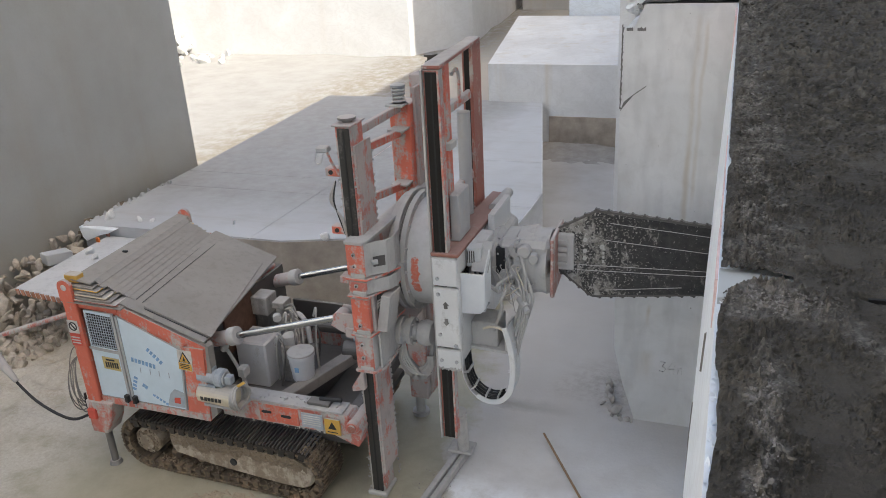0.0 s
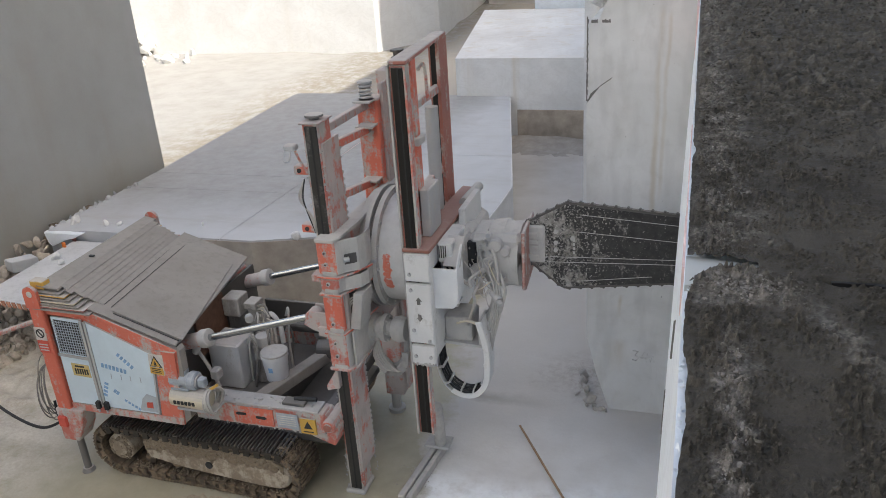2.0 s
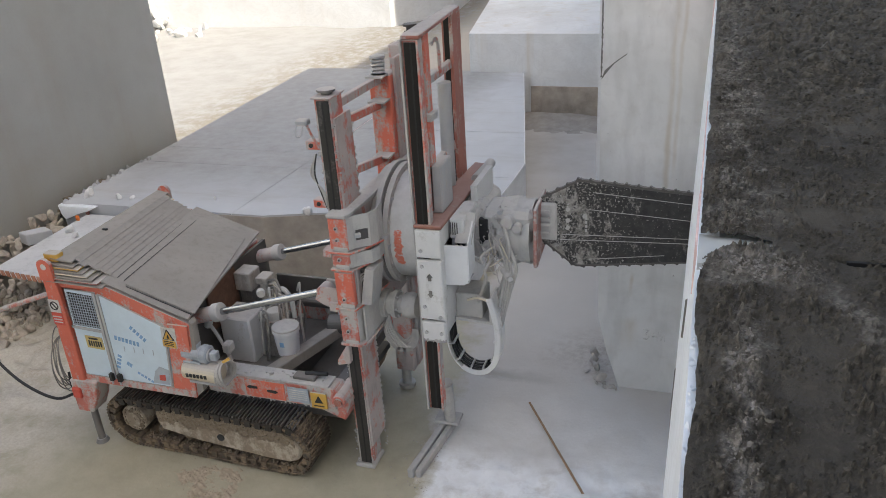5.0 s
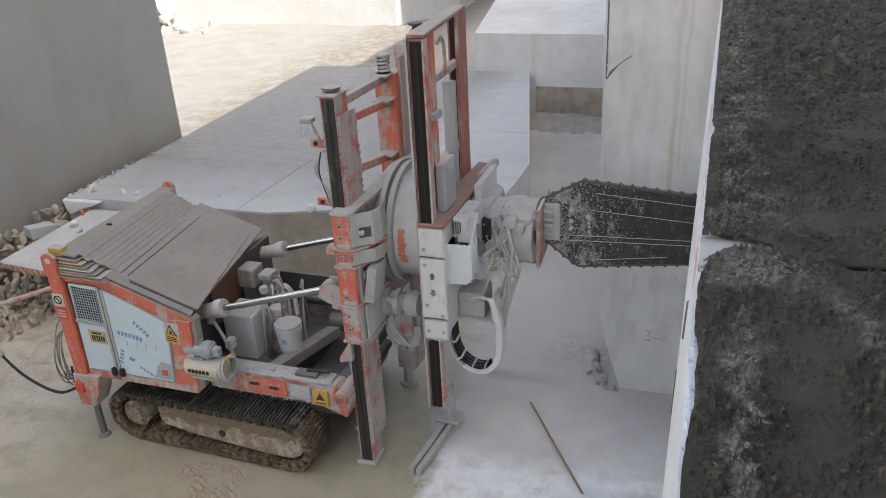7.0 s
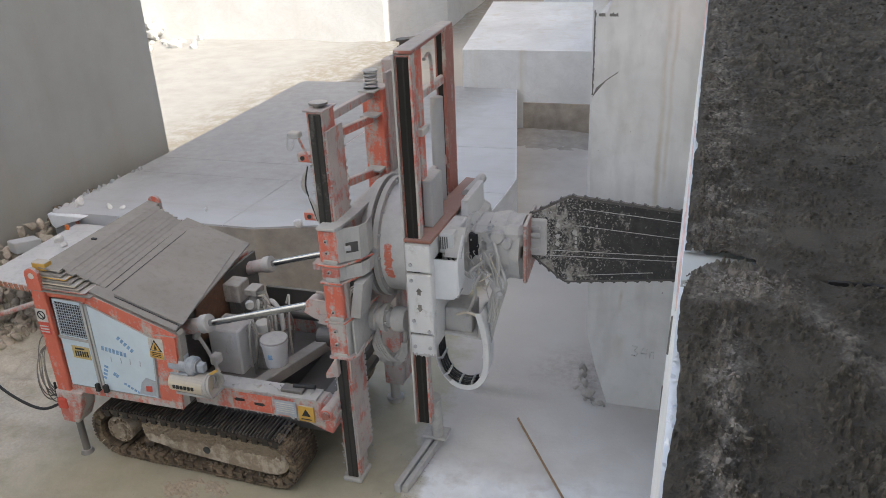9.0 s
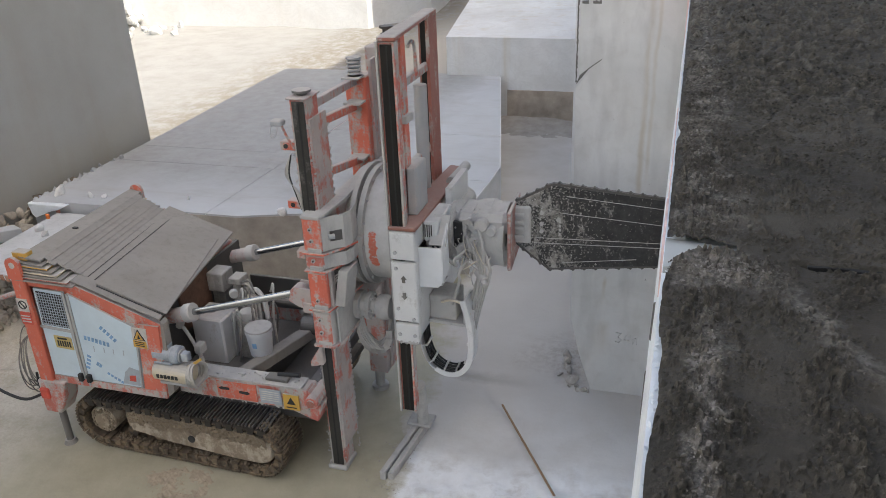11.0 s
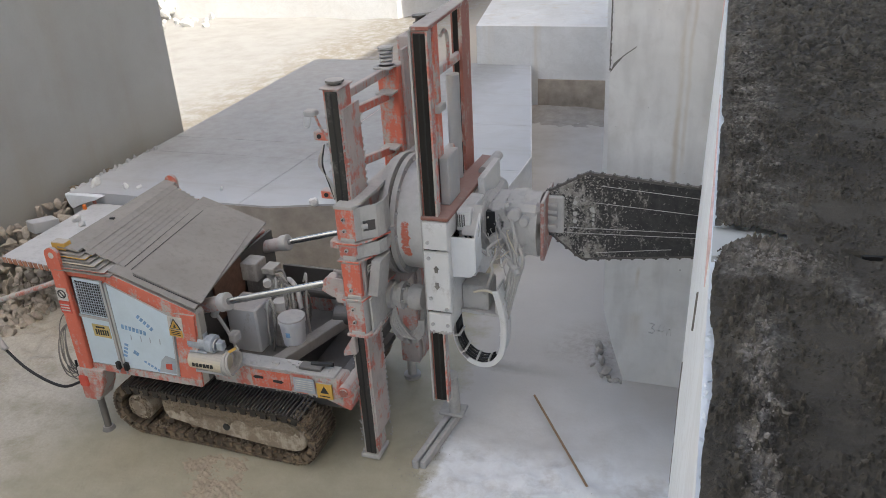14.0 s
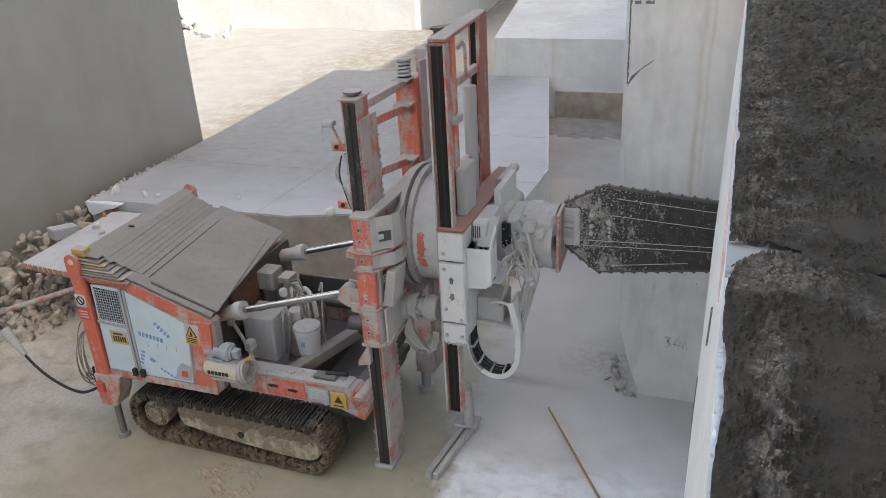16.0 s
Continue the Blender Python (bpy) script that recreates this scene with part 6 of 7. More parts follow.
    ring = part("slewing_ring", ring_yz(yc, zc, 0.66, 0.4, -3.0, -2.955), M_CAKED, SAW, "large round slewing ring", smooth=True)
    part("ring_gear", ring_yz(yc, zc, 0.60, 0.4, -2.955, -2.915), M_DARK, ring, smooth=True)
    part("ring_flange", ring_yz(yc, zc, 0.65, 0.4, -2.915, -2.86), M_CAKED, ring, smooth=True)
    part("ring_drum", rods(((-2.95, yc, zc), (-2.50, yc, zc), 0.58, 48)), M_DRUM, ring, "white drum with orange patches", bevel=0.015, smooth=True)
    part("ring_hub", rods(((-3.08, yc, zc), (-3.0, yc, zc), 0.62, 48)), M_CAKED, ring)
    part("hub_cone", rods(((-3.16, yc, zc), (-3.0, yc, zc), 0.50, 48, 0.64)), M_CAKED, ring, smooth=True)
    for k in range(16):
        a = math.tau * k / 16
        part("ring_bolt", rods(((-2.87, yc + 0.615 * math.cos(a), zc + 0.615 * math.sin(a)), (-2.845, yc + 0.615 * math.cos(a), zc + 0.615 * math.sin(a)), 0.018, 6)), M_GREYMETAL, ring)
    part("ring_clip", boxes((-3.01, -2.85, 6.86, 6.93, 2.75, 2.79)), M_GREYMETAL, ring, bevel=0.006)
    # Slewing motor under the ring
    mot = part("slewing_motor", lumpy(7.0, 1.93, ((-3.05, 0.10), (-3.04, 0.15), (-2.96, 0.155), (-2.95, 0.12), (-2.91, 0.12), (-2.90, 0.15), (-2.85, 0.15), (-2.84, 0.095), (-2.80, 0.09), (-2.78, 0.125), (-2.70, 0.14), (-2.64, 0.12), (-2.62, 0.06)), rough=0.008),
               M_CAKED, SAW, "dusty round slewing motor", smooth=True)
    for k in range(6):
        a = math.tau * k / 6
        part("motor_bolt", rods(((-2.86, 7.0 + 0.125 * math.cos(a), 1.93 + 0.125 * math.sin(a)), (-2.82, 7.0 + 0.125 * math.cos(a), 1.93 + 0.125 * math.sin(a)), 0.014, 6)), M_CAKED, mot)
    for k in range(4):
        part("motor_hose", tubes([(-2.96, 6.95, 1.82), (-3.0 + 0.03 * k, 6.95, 1.60), (-2.88 + 0.03 * k, 7.0, 1.40), (-2.75 + 0.02 * k, 7.1, 1.5), (-2.72, 7.2, 1.75)], r=0.014), M_HOSE if k % 2 else M_CAKED, mot)
    part("hose_tray", tubes([(-2.70, 7.14, 1.78), (-2.74, 7.12, 1.52), (-2.86, 7.1, 1.40), (-2.98, 7.1, 1.50)], r=0.028), M_CAKED, mot)
    for k in range(9):
        a = math.pi * (0.95 + 1.05 * k / 8)
        p, q = (-2.86 + 0.13 * math.cos(a), 1.58 + 0.19 * math.sin(a)), (-2.86 + 0.20 * math.cos(a), 1.58 + 0.26 * math.sin(a))
        part("tray_rib", bar(bmesh.new(), (p[0], 7.02, p[1]), (q[0], 7.02, q[1]), 0.022, 0.10), M_CAKED, mot)


def build_drips():
    """Hardened slurry that hangs from the carriages, the beam and the gearbox."""
    rng = random.Random(91)
    bm = bmesh.new()
    for _ in range(260):
        x, y, z = rng.choice(((rng.uniform(-3.27, -3.08), 6.44, rng.choice((1.74, 2.15, 2.585, 2.775))), (rng.uniform(-2.49, -2.26), 6.725, 1.71),
                              (rng.uniform(-4.9, -3.45), 6.375, rng.choice((0.91, 1.185))), (-3.015, rng.uniform(6.6, 7.0), rng.choice((1.76, 2.12))),
                              (rng.uniform(-5.0, -3.5), rng.uniform(6.40, 6.55), 1.195)))
        rock(bm, (x + rng.uniform(-0.01, 0.01), y + rng.uniform(-0.008, 0.008), z + rng.uniform(-0.015, 0.01)), rng.uniform(0.006, 0.022), rng, 0.6)
    tagged(part("slurry_crust", bm, M_CAKED, SAW), kind="stuff")


def build_column_b():
    front = build_rail("mast_rail", -2.508, -2.358, 6.77, 6.85, 0.80, 4.73, M_RED, "rust-red mast rail with a black greased slide")
    part("rail_lip", boxes((-2.524, -2.504, 6.755, 6.86, 0.80, 4.73)), M_CAKED, front)
    part("rail_lip", boxes((-2.364, -2.344, 6.758, 6.86, 0.80, 4.73)), M_ORANGE_DUST, front)
    back = build_rail("mast_rail", -2.60, -2.475, 8.18, 8.38, 1.2, 4.73, M_RED, "rust-red rear mast rail")
    part("rail_lip", boxes((-2.49, -2.455, 8.10, 8.39, 1.2, 4.735)), M_RED, back)
    part("mast_top", prism(bmesh.new(), [(-2.51, 6.77), (-2.335, 6.77), (-2.455, 8.39), (-2.60, 8.39)], "z", 4.735, 4.775), M_RED, SAW, "rusty mast top bar", bevel=0.008)
    part("top_spring", rods(((-2.61, 7.30, 4.60), (-2.61, 7.30, 4.76), 0.035, 16), ((-2.61, 7.30, 4.70), (-2.61, 7.30, 4.715), 0.055, 16), ((-2.61, 7.30, 4.76), (-2.61, 7.30, 4.78), 0.066, 18)), M_DARK, SAW)
    mid = part("mast_post", boxes((-2.485, -2.39, 7.05, 7.18, 3.0, 4.73)), M_ORANGE, SAW, "orange mast centre post", bevel=0.008)
    part("post_clamp", boxes((-2.495, -2.35, 7.02, 7.2, 3.92, 4.0)), M_CAKED, mid, bevel=0.01)
    for z in (4.18, 3.30):
        part("mast_brace", boxes((-2.55, -2.48, 7.18, 8.2, z, z + 0.08)), M_ORANGE_DUST, SAW, bevel=0.008)
    part("loop_bar", tubes([(-2.48, 7.72, 4.2), (-2.48, 7.70, 4.5), (-2.48, 7.62, 4.58), (-2.48, 7.5, 4.55)], r=0.02), M_ORANGE_DUST, mid)
    part("ram_tube", rods(((-2.49, 7.85, 2.9), (-2.49, 7.85, 4.1), 0.07, 18)), M_GREYMETAL, SAW, "grey lift ram", smooth=True)
    part("grey_box", boxes((-2.45, -2.31, 7.05, 7.40, 2.985, 3.48)), M_GREYMETAL, SAW, "grey control box", bevel=0.012)
    # Carriage with the saw head
    carr = part("mast_carriage", boxes((-2.49, -2.25, 6.77, 8.60, 1.74, 2.94)), M_WHITE, SAW, "white mast carriage with bolted plates", bevel=0.016)
    part("carriage_top", prism(bmesh.new(), [(-2.515, 6.735), (-2.235, 6.735), (-2.20, 8.55), (-2.42, 8.60)], "z", 2.945, 2.985), M_REDDUST, carr, bevel=0.008)
    part("front_plate", boxes((-2.502, -2.243, 6.72, 6.77, 1.95, 2.62)), M_WHITE, carr, bevel=0.012)
    part("front_plate", boxes((-2.502, -2.243, 6.72, 6.77, 2.64, 2.94)), M_WHITE, carr, bevel=0.012)
    part("front_plate", boxes((-2.495, -2.25, 6.72, 6.77, 1.70, 1.93)), M_WHITE, carr, bevel=0.012)
    bolts(carr, [(-2.45, 6.72, z) for z in (1.80, 2.10, 2.55, 2.72)] + [(-2.29, 6.72, z) for z in (1.80, 1.99)], (0, -1, 0), 0.02, 0.015)
    for z, up in ((2.25, -1), (2.43, 1)):
        part("arrow_mark", prism(bmesh.new(), [(-2.395, z - up * 0.035), (-2.36, z - up * 0.035), (-2.36, z + up * 0.005), (-2.345, z + up * 0.005), (-2.3775, z + up * 0.045), (-2.41, z + up * 0.005), (-2.395, z + up * 0.005)], "y", 6.714, 6.719), M_BAY, carr)
    # Head: covers, hydraulic boxes
    cover = part("white_cover", prism(bmesh.new(), [(-2.268, 2.30), (-2.06, 2.315), (-2.015, 2.37), (-2.012, 2.745), (-2.268, 2.742)], "y", 6.84, 6.86), M_CLEANWHITE, SAW, "white folded sheet metal cover", bevel=0.004)
    side = prism(bmesh.new(), [(6.845, 2.37), (7.06, 2.44), (7.06, 2.93), (6.845, 2.745)], "x", -2.022, -2.005)
    part("cover_side", side, M_CLEANWHITE, cover, bevel=0.003)
    part("cover_floor", boxes((-2.26, -2.02, 6.86, 7.06, 2.33, 2.345)), M_CLEANWHITE, cover)
    part("cover_flap", prism(bmesh.new(), [(6.95, 2.72), (7.16, 2.96), (7.15, 2.975), (6.935, 2.735)], "x", -2.17, -2.0), M_CAKED, cover)
    part("cover_wall", boxes((-2.268, -2.25, 6.86, 7.1, 2.33, 2.74)), M_DARK, cover)
    hb = part("head_box", boxes((-2.24, -2.09, 7.0, 7.5, 2.74, 2.955)), M_WHITE, SAW, "white valve box on the carriage", bevel=0.012)
    for k in range(4):
        part("vent_slot", boxes((-2.228 + 0.022 * k, -2.218 + 0.022 * k, 6.994, 7.002, 2.79, 2.92)), M_DARK, hb)
    part("side_shield", boxes((-2.17, -2.10, 7.55, 8.2, 2.70, 3.10)), M_WHITE, SAW, "white side shield", bevel=0.006)
    for k in range(4):
        part("hose", tubes([(-2.2 + 0.02 * k, 7.05, 2.72), (-2.16 + 0.03 * k, 7.0, 2.62), (-2.14 + 0.03 * k, 7.02, 2.54), (-2.2, 7.1, 2.46)], r=0.012), M_RUBBER if k % 2 else M_HOSE, SAW)
    part("head_cover", prism(bmesh.new(), [(-2.24, 2.93), (-2.04, 2.80), (-2.02, 2.5), (-2.24, 2.5)], "y", 7.6, 8.3), M_CAKED, SAW, "caked cover over the drive", bevel=0.02)
    part("head_roller", rods(((-2.24, 8.0, 3.0), (-2.20, 8.5, 3.02), 0.055, 18)), M_CAKED, SAW, smooth=True)
    part("dark_bracket", boxes((-2.02, -1.93, 7.3, 7.36, 2.55, 2.84)), M_RUBBER, SAW)
    part("lower_box", boxes((-2.25, -1.96, 7.1, 7.42, 1.80, 2.08)), M_CAKED, SAW, "slurry-caked lower box", bevel=0.012)
    part("lower_shelf", bar(bmesh.new(), (-2.27, 7.2, 1.80), (-1.86, 7.2, 1.78), 0.3, 0.03), M_CAKED, SAW)
    part("shelf_post", boxes((-1.88, -1.85, 7.06, 7.36, 1.76, 2.05)), M_CAKED, SAW)
    # Foot under the mast
    foot = part("mast_foot", prism(bmesh.new(), [(-2.735, 6.52), (-2.665, 6.52), (-2.545, 7.55), (-2.615, 7.55)], "z", 0.0, 0.12), M_CAKED, SAW, "pair of steel channels under the mast", bevel=0.01)
    part("foot_channel", prism(bmesh.new(), [(-2.65, 6.54), (-2.585, 6.54), (-2.465, 7.55), (-2.53, 7.55)], "z", 0.0, 0.10), M_CAKED, foot, bevel=0.01)
    part("foot_plate", boxes((-2.70, -2.40, 7.36, 7.60, 0.12, 0.16)), M_CAKED, foot, bevel=0.012)
    part("foot_post", rods(((-2.52, 7.45, 0.14), (-2.45, 7.2, 0.85), 0.07, 16)), M_CAKED, foot)


def lumpy(yc, zc, rings, seg=36, rough=0.022):
    """A turned body along x, uneven with caked slurry."""
    bm = bmesh.new()
    fine = []
    for (x0, r0), (x1, r1) in zip(rings, rings[1:]):
        n = max(1, round((x1 - x0) / 0.03))
        fine += [(x0 + (x1 - x0) * i / n, r0 + (r1 - r0) * i / n) for i in range(n)]
    fine.append(rings[-1])
    loops = []
    for x, r in fine:
        loop = []
        for i in range(seg):
            a = math.tau * i / seg
            rr = r + rough * fbm(x * 9, math.cos(a) * 2.5, math.sin(a) * 2.5)
            loop.append(bm.verts.new((x, yc + rr * math.cos(a), zc + rr * math.sin(a))))
        loops.append(loop)
    for p, q in zip(loops, loops[1:]):
        for i in range(seg):
            bm.faces.new((p[i], p[(i + 1) % seg], q[(i + 1) % seg], q[i]))
    bm.faces.new(loops[0][::-1])
    bm.faces.new(loops[-1])
    return bm


def build_head():
    """Gearbox, end plate and hoses that carry the saw bar."""
    yb = 7.60
    gear = part("gearbox", lumpy(yb, 2.62, ((-2.26, 0.20), (-2.22, 0.30), (-2.05, 0.32), (-2.0, 0.27), (-1.86, 0.28), (-1.82, 0.35), (-1.66, 0.36), (-1.60, 0.33), (-1.50, 0.34))), M_CAKED, SAW, "slurry-caked gearbox of the saw head", smooth=True)
    part("gearbox_top", boxes((-2.02, -1.46, yb - 0.28, yb + 0.2, 2.68, 2.92)), M_CAKED, gear, bevel=0.06)
    part("gearbox_foot", boxes((-1.80, -1.46, yb - 0.28, yb + 0.2, 2.36, 2.6)), M_CAKED, gear, bevel=0.05)
    part("end_plate", prism(bmesh.new(), [(7.29, 2.35), (7.34, 2.33), (7.80, 2.42), (7.80, 3.02), (7.29, 2.98)], "x", -1.46, -1.425), M_FLANGE, gear, "faded red flange plate", bevel=0.008)
    rng = random.Random(3)
    for x, z, r in ((-1.78, 2.62, 0.10), (-1.72, 2.84, 0.07), (-1.92, 2.55, 0.07), (-1.62, 2.78, 0.05)):
        part("gear_cap", rods(((x, yb - 0.36, z), (x, yb - 0.26, z), r, 18)), M_CAKED, gear, bevel=0.012)
    for k in range(10):
        a = (rng.uniform(-1.85, -1.58), yb - 0.29, rng.uniform(2.55, 2.95))
        part("fitting", rods((a, (a[0], a[1] - 0.06, a[2]), rng.uniform(0.018, 0.035), 8)), M_CAKED if k % 3 else M_GREYMETAL, gear)
    bm = bmesh.new()
    for _ in range(150):
        a = rng.uniform(1.9, 5.2)
        rock(bm, (rng.uniform(-2.1, -1.5), yb + 0.33 * math.cos(a), 2.64 + 0.33 * math.sin(a)), rng.uniform(0.006, 0.022), rng, 0.5)
    tagged(part("slurry_crust", bm, M_CAKED, gear), kind="stuff")
    for k, (z0, m, end) in enumerate((((2.75), (-1.7, 7.2, 2.45), (-1.85, 7.2, 1.9)), ((2.65), (-1.62, 7.15, 2.3), (-1.80, 7.15, 1.75)), ((2.85), (-1.68, 7.15, 2.5), (-1.78, 7.12, 1.95)), ((2.6), (-1.95, 7.1, 2.45), (-2.2, 7.15, 2.6)), ((2.5), (-1.9, 7.05, 2.3), (-2.0, 7.1, 2.0)))):
        part("hose", tubes([(-1.72 - 0.03 * k, 7.3, z0), (m[0], m[1], (m[2] + z0) / 2), m, end], r=0.017), M_HOSE, gear)
    wires = random.Random(83)
    for k in range(10):
        a = Vector((wires.uniform(-2.02, -1.75), 7.22 + wires.uniform(-0.06, 0.04), wires.uniform(2.55, 2.9)))
        b = Vector((wires.uniform(-1.85, -1.60), 7.20 + wires.uniform(-0.06, 0.04), wires.uniform(2.1, 2.7)))
        m = (a + b) / 2 + Vector((wires.uniform(-0.12, 0.12), -0.05, wires.uniform(-0.22, 0.04)))
        part("wire", tubes([a + Vector((0, 0.08, 0)), a, m, b, b + Vector((0.02, 0.08, 0.02))], r=wires.uniform(0.004, 0.008), seg=6), M_HOSE if k % 4 else M_CREAM, gear)
    for k in range(3):
        part("guard_hose", tubes([(-1.80 + 0.03 * k, 7.22, 2.62), (-1.72 + 0.03 * k, 7.14, 2.45), (-1.70 + 0.025 * k, 7.12, 2.2), (-1.76 + 0.02 * k, 7.12, 1.9), (-1.79, 7.12, 1.6)], r=0.011), M_HOSE, gear)
    part("yellow_hose", tubes([(-2.1, 7.05, 2.04), (-1.98, 7.02, 2.09), (-1.86, 7.02, 2.05), (-1.80, 7.05, 1.92)], r=0.016), M_CREAM, gear)
    part("nozzle", rods(((-1.74, 7.2, 2.36), (-1.66, 7.12, 2.30), 0.05, 12), ((-1.68, 7.13, 2.31), (-1.64, 7.08, 2.27), 0.03, 10)), M_CAKED, gear)
    # Cable chain hanging in a loop
    chain = part("cable_chain", cable_band(), M_WHITE, SAW, "white plastic cable chain with black cables", bevel=0.004)
    line = chain_line()
    for k in range(6):
        bm = tubes([p * 1.0 + Vector((0, -0.05 + 0.028 * k, 0)) + inward * (0.028 + 0.010 * (k % 2)) for p, inward in line[:-6:3]], r=0.011, seg=6)
        part("cable", bm, M_RUBBER, chain)
    bm = bmesh.new()
    rows = []
    for p, inward in line:
        rows.append([bm.verts.new(p + inward * k + Vector((0, e, 0))) for k, e in ((-0.012, -0.10), (0.045, -0.10), (0.045, -0.088), (-0.012, -0.088))])
    for r0, r1 in zip(rows[14:], rows[15:]):
        for k in range(4):
            bm.faces.new((r0[k], r0[(k + 1) % 4], r1[(k + 1) % 4], r1[k]))
    bm.faces.new(rows[14])
    bm.faces.new(rows[-1][::-1])
    bmesh.ops.delete(bm, geom=[v for v in bm.verts if not v.link_faces], context="VERTS")
    part("side_guard", bm, M_WHITE, chain)
    for i in range(5, len(line) - 8, 6):
        p, inward = line[i]
        part("chain_bar", bar(bmesh.new(), p + inward * 0.055 + Vector((0, -0.08, 0)), p + inward * 0.055 + Vector((0, 0.10, 0)), 0.014, 0.03), M_WHITE, chain)
        part("chain_bar", bar(bmesh.new(), p - inward * 0.0 + Vector((0, -0.08, 0)), p + inward * 0.06 + Vector((0, -0.08, 0)), 0.03, 0.012), M_WHITE, chain)


def chain_line():
    """The loop's middle line, each point with the way to the loop's inside."""
    pts = smooth_path([(-2.34, 7.1, 1.76), (-2.32, 7.1, 1.46), (-2.24, 7.1, 1.27), (-2.08, 7.1, 1.17), (-1.91, 7.1, 1.20), (-1.80, 7.1, 1.36), (-1.77, 7.1, 1.62), (-1.79, 7.1, 1.85), (-1.85, 7.1, 2.10)], 6)
    out = []
    for i, p in enumerate(pts):
        d = (pts[min(i + 1, len(pts) - 1)] - pts[max(0, i - 1)]).normalized()
        out.append((p, Vector((-d.z, 0, d.x))))
    return out


def cable_band():
    bm = bmesh.new()
    rows = []
    for p, inward in chain_line():
        q = p - inward * 0.016
        rows.append([bm.verts.new(p + Vector((0, -0.085, 0))), bm.verts.new(p + Vector((0, 0.105, 0))), bm.verts.new(q + Vector((0, 0.105, 0))), bm.verts.new(q + Vector((0, -0.085, 0)))])
    for a, b in zip(rows, rows[1:]):
        for k in range(4):
            bm.faces.new((a[k], a[(k + 1) % 4], b[(k + 1) % 4], b[k]))
    bm.faces.new(rows[0])
    bm.faces.new(rows[-1][::-1])
    return bm


# ---- the saw bar and its running chain ----
BAR_Y = 7.60
BAR = [(-1.44, 2.56), (-1.08, 2.28), (-0.02, 2.415), (1.05, 2.52), (1.30, 2.76), (1.05, 3.01), (-0.02, 3.12), (-1.05, 3.20), (-1.44, 2.98)]
CHAIN_SPEED, TEETH = 0.65, 54
TEETH_MADE = []


def loop_point(s):
    """The place and direction at s metres along the chain's loop, which runs outward above and back below."""
    ring = [Vector((x, 0, z)) for x, z in BAR[::-1]]
    ring = ring[1:] + ring[:1]
    lengths = [(ring[(i + 1) % len(ring)] - ring[i]).length for i in range(len(ring))]
    s %= sum(lengths)
    for i, l in enumerate(lengths):
        if s <= l:
            d = (ring[(i + 1) % len(ring)] - ring[i]) / l
            # Eased turn near the corners
            nxt = (ring[(i + 2) % len(ring)] - ring[(i + 1) % len(ring)]).normalized()
            prv = (ring[i] - ring[i - 1]).normalized()
            ease = 0.06
            if l - s < ease:
                d2 = d.lerp(nxt, 0.5 * (1 - (l - s) / ease)).normalized()
            elif s < ease:
                d2 = d.lerp(prv, 0.5 * (1 - s / ease)).normalized()
            else:
                d2 = d
            return ring[i] + d * s + Vector((0, BAR_Y, 0)), d2
        s -= l
    return ring[0] + Vector((0, BAR_Y, 0)), Vector((1, 0, 0))


def loop_length():
    ring = [Vector((x, 0, z)) for x, z in BAR]
    return sum((ring[(i + 1) % len(ring)] - ring[i]).length for i in range(len(ring)))


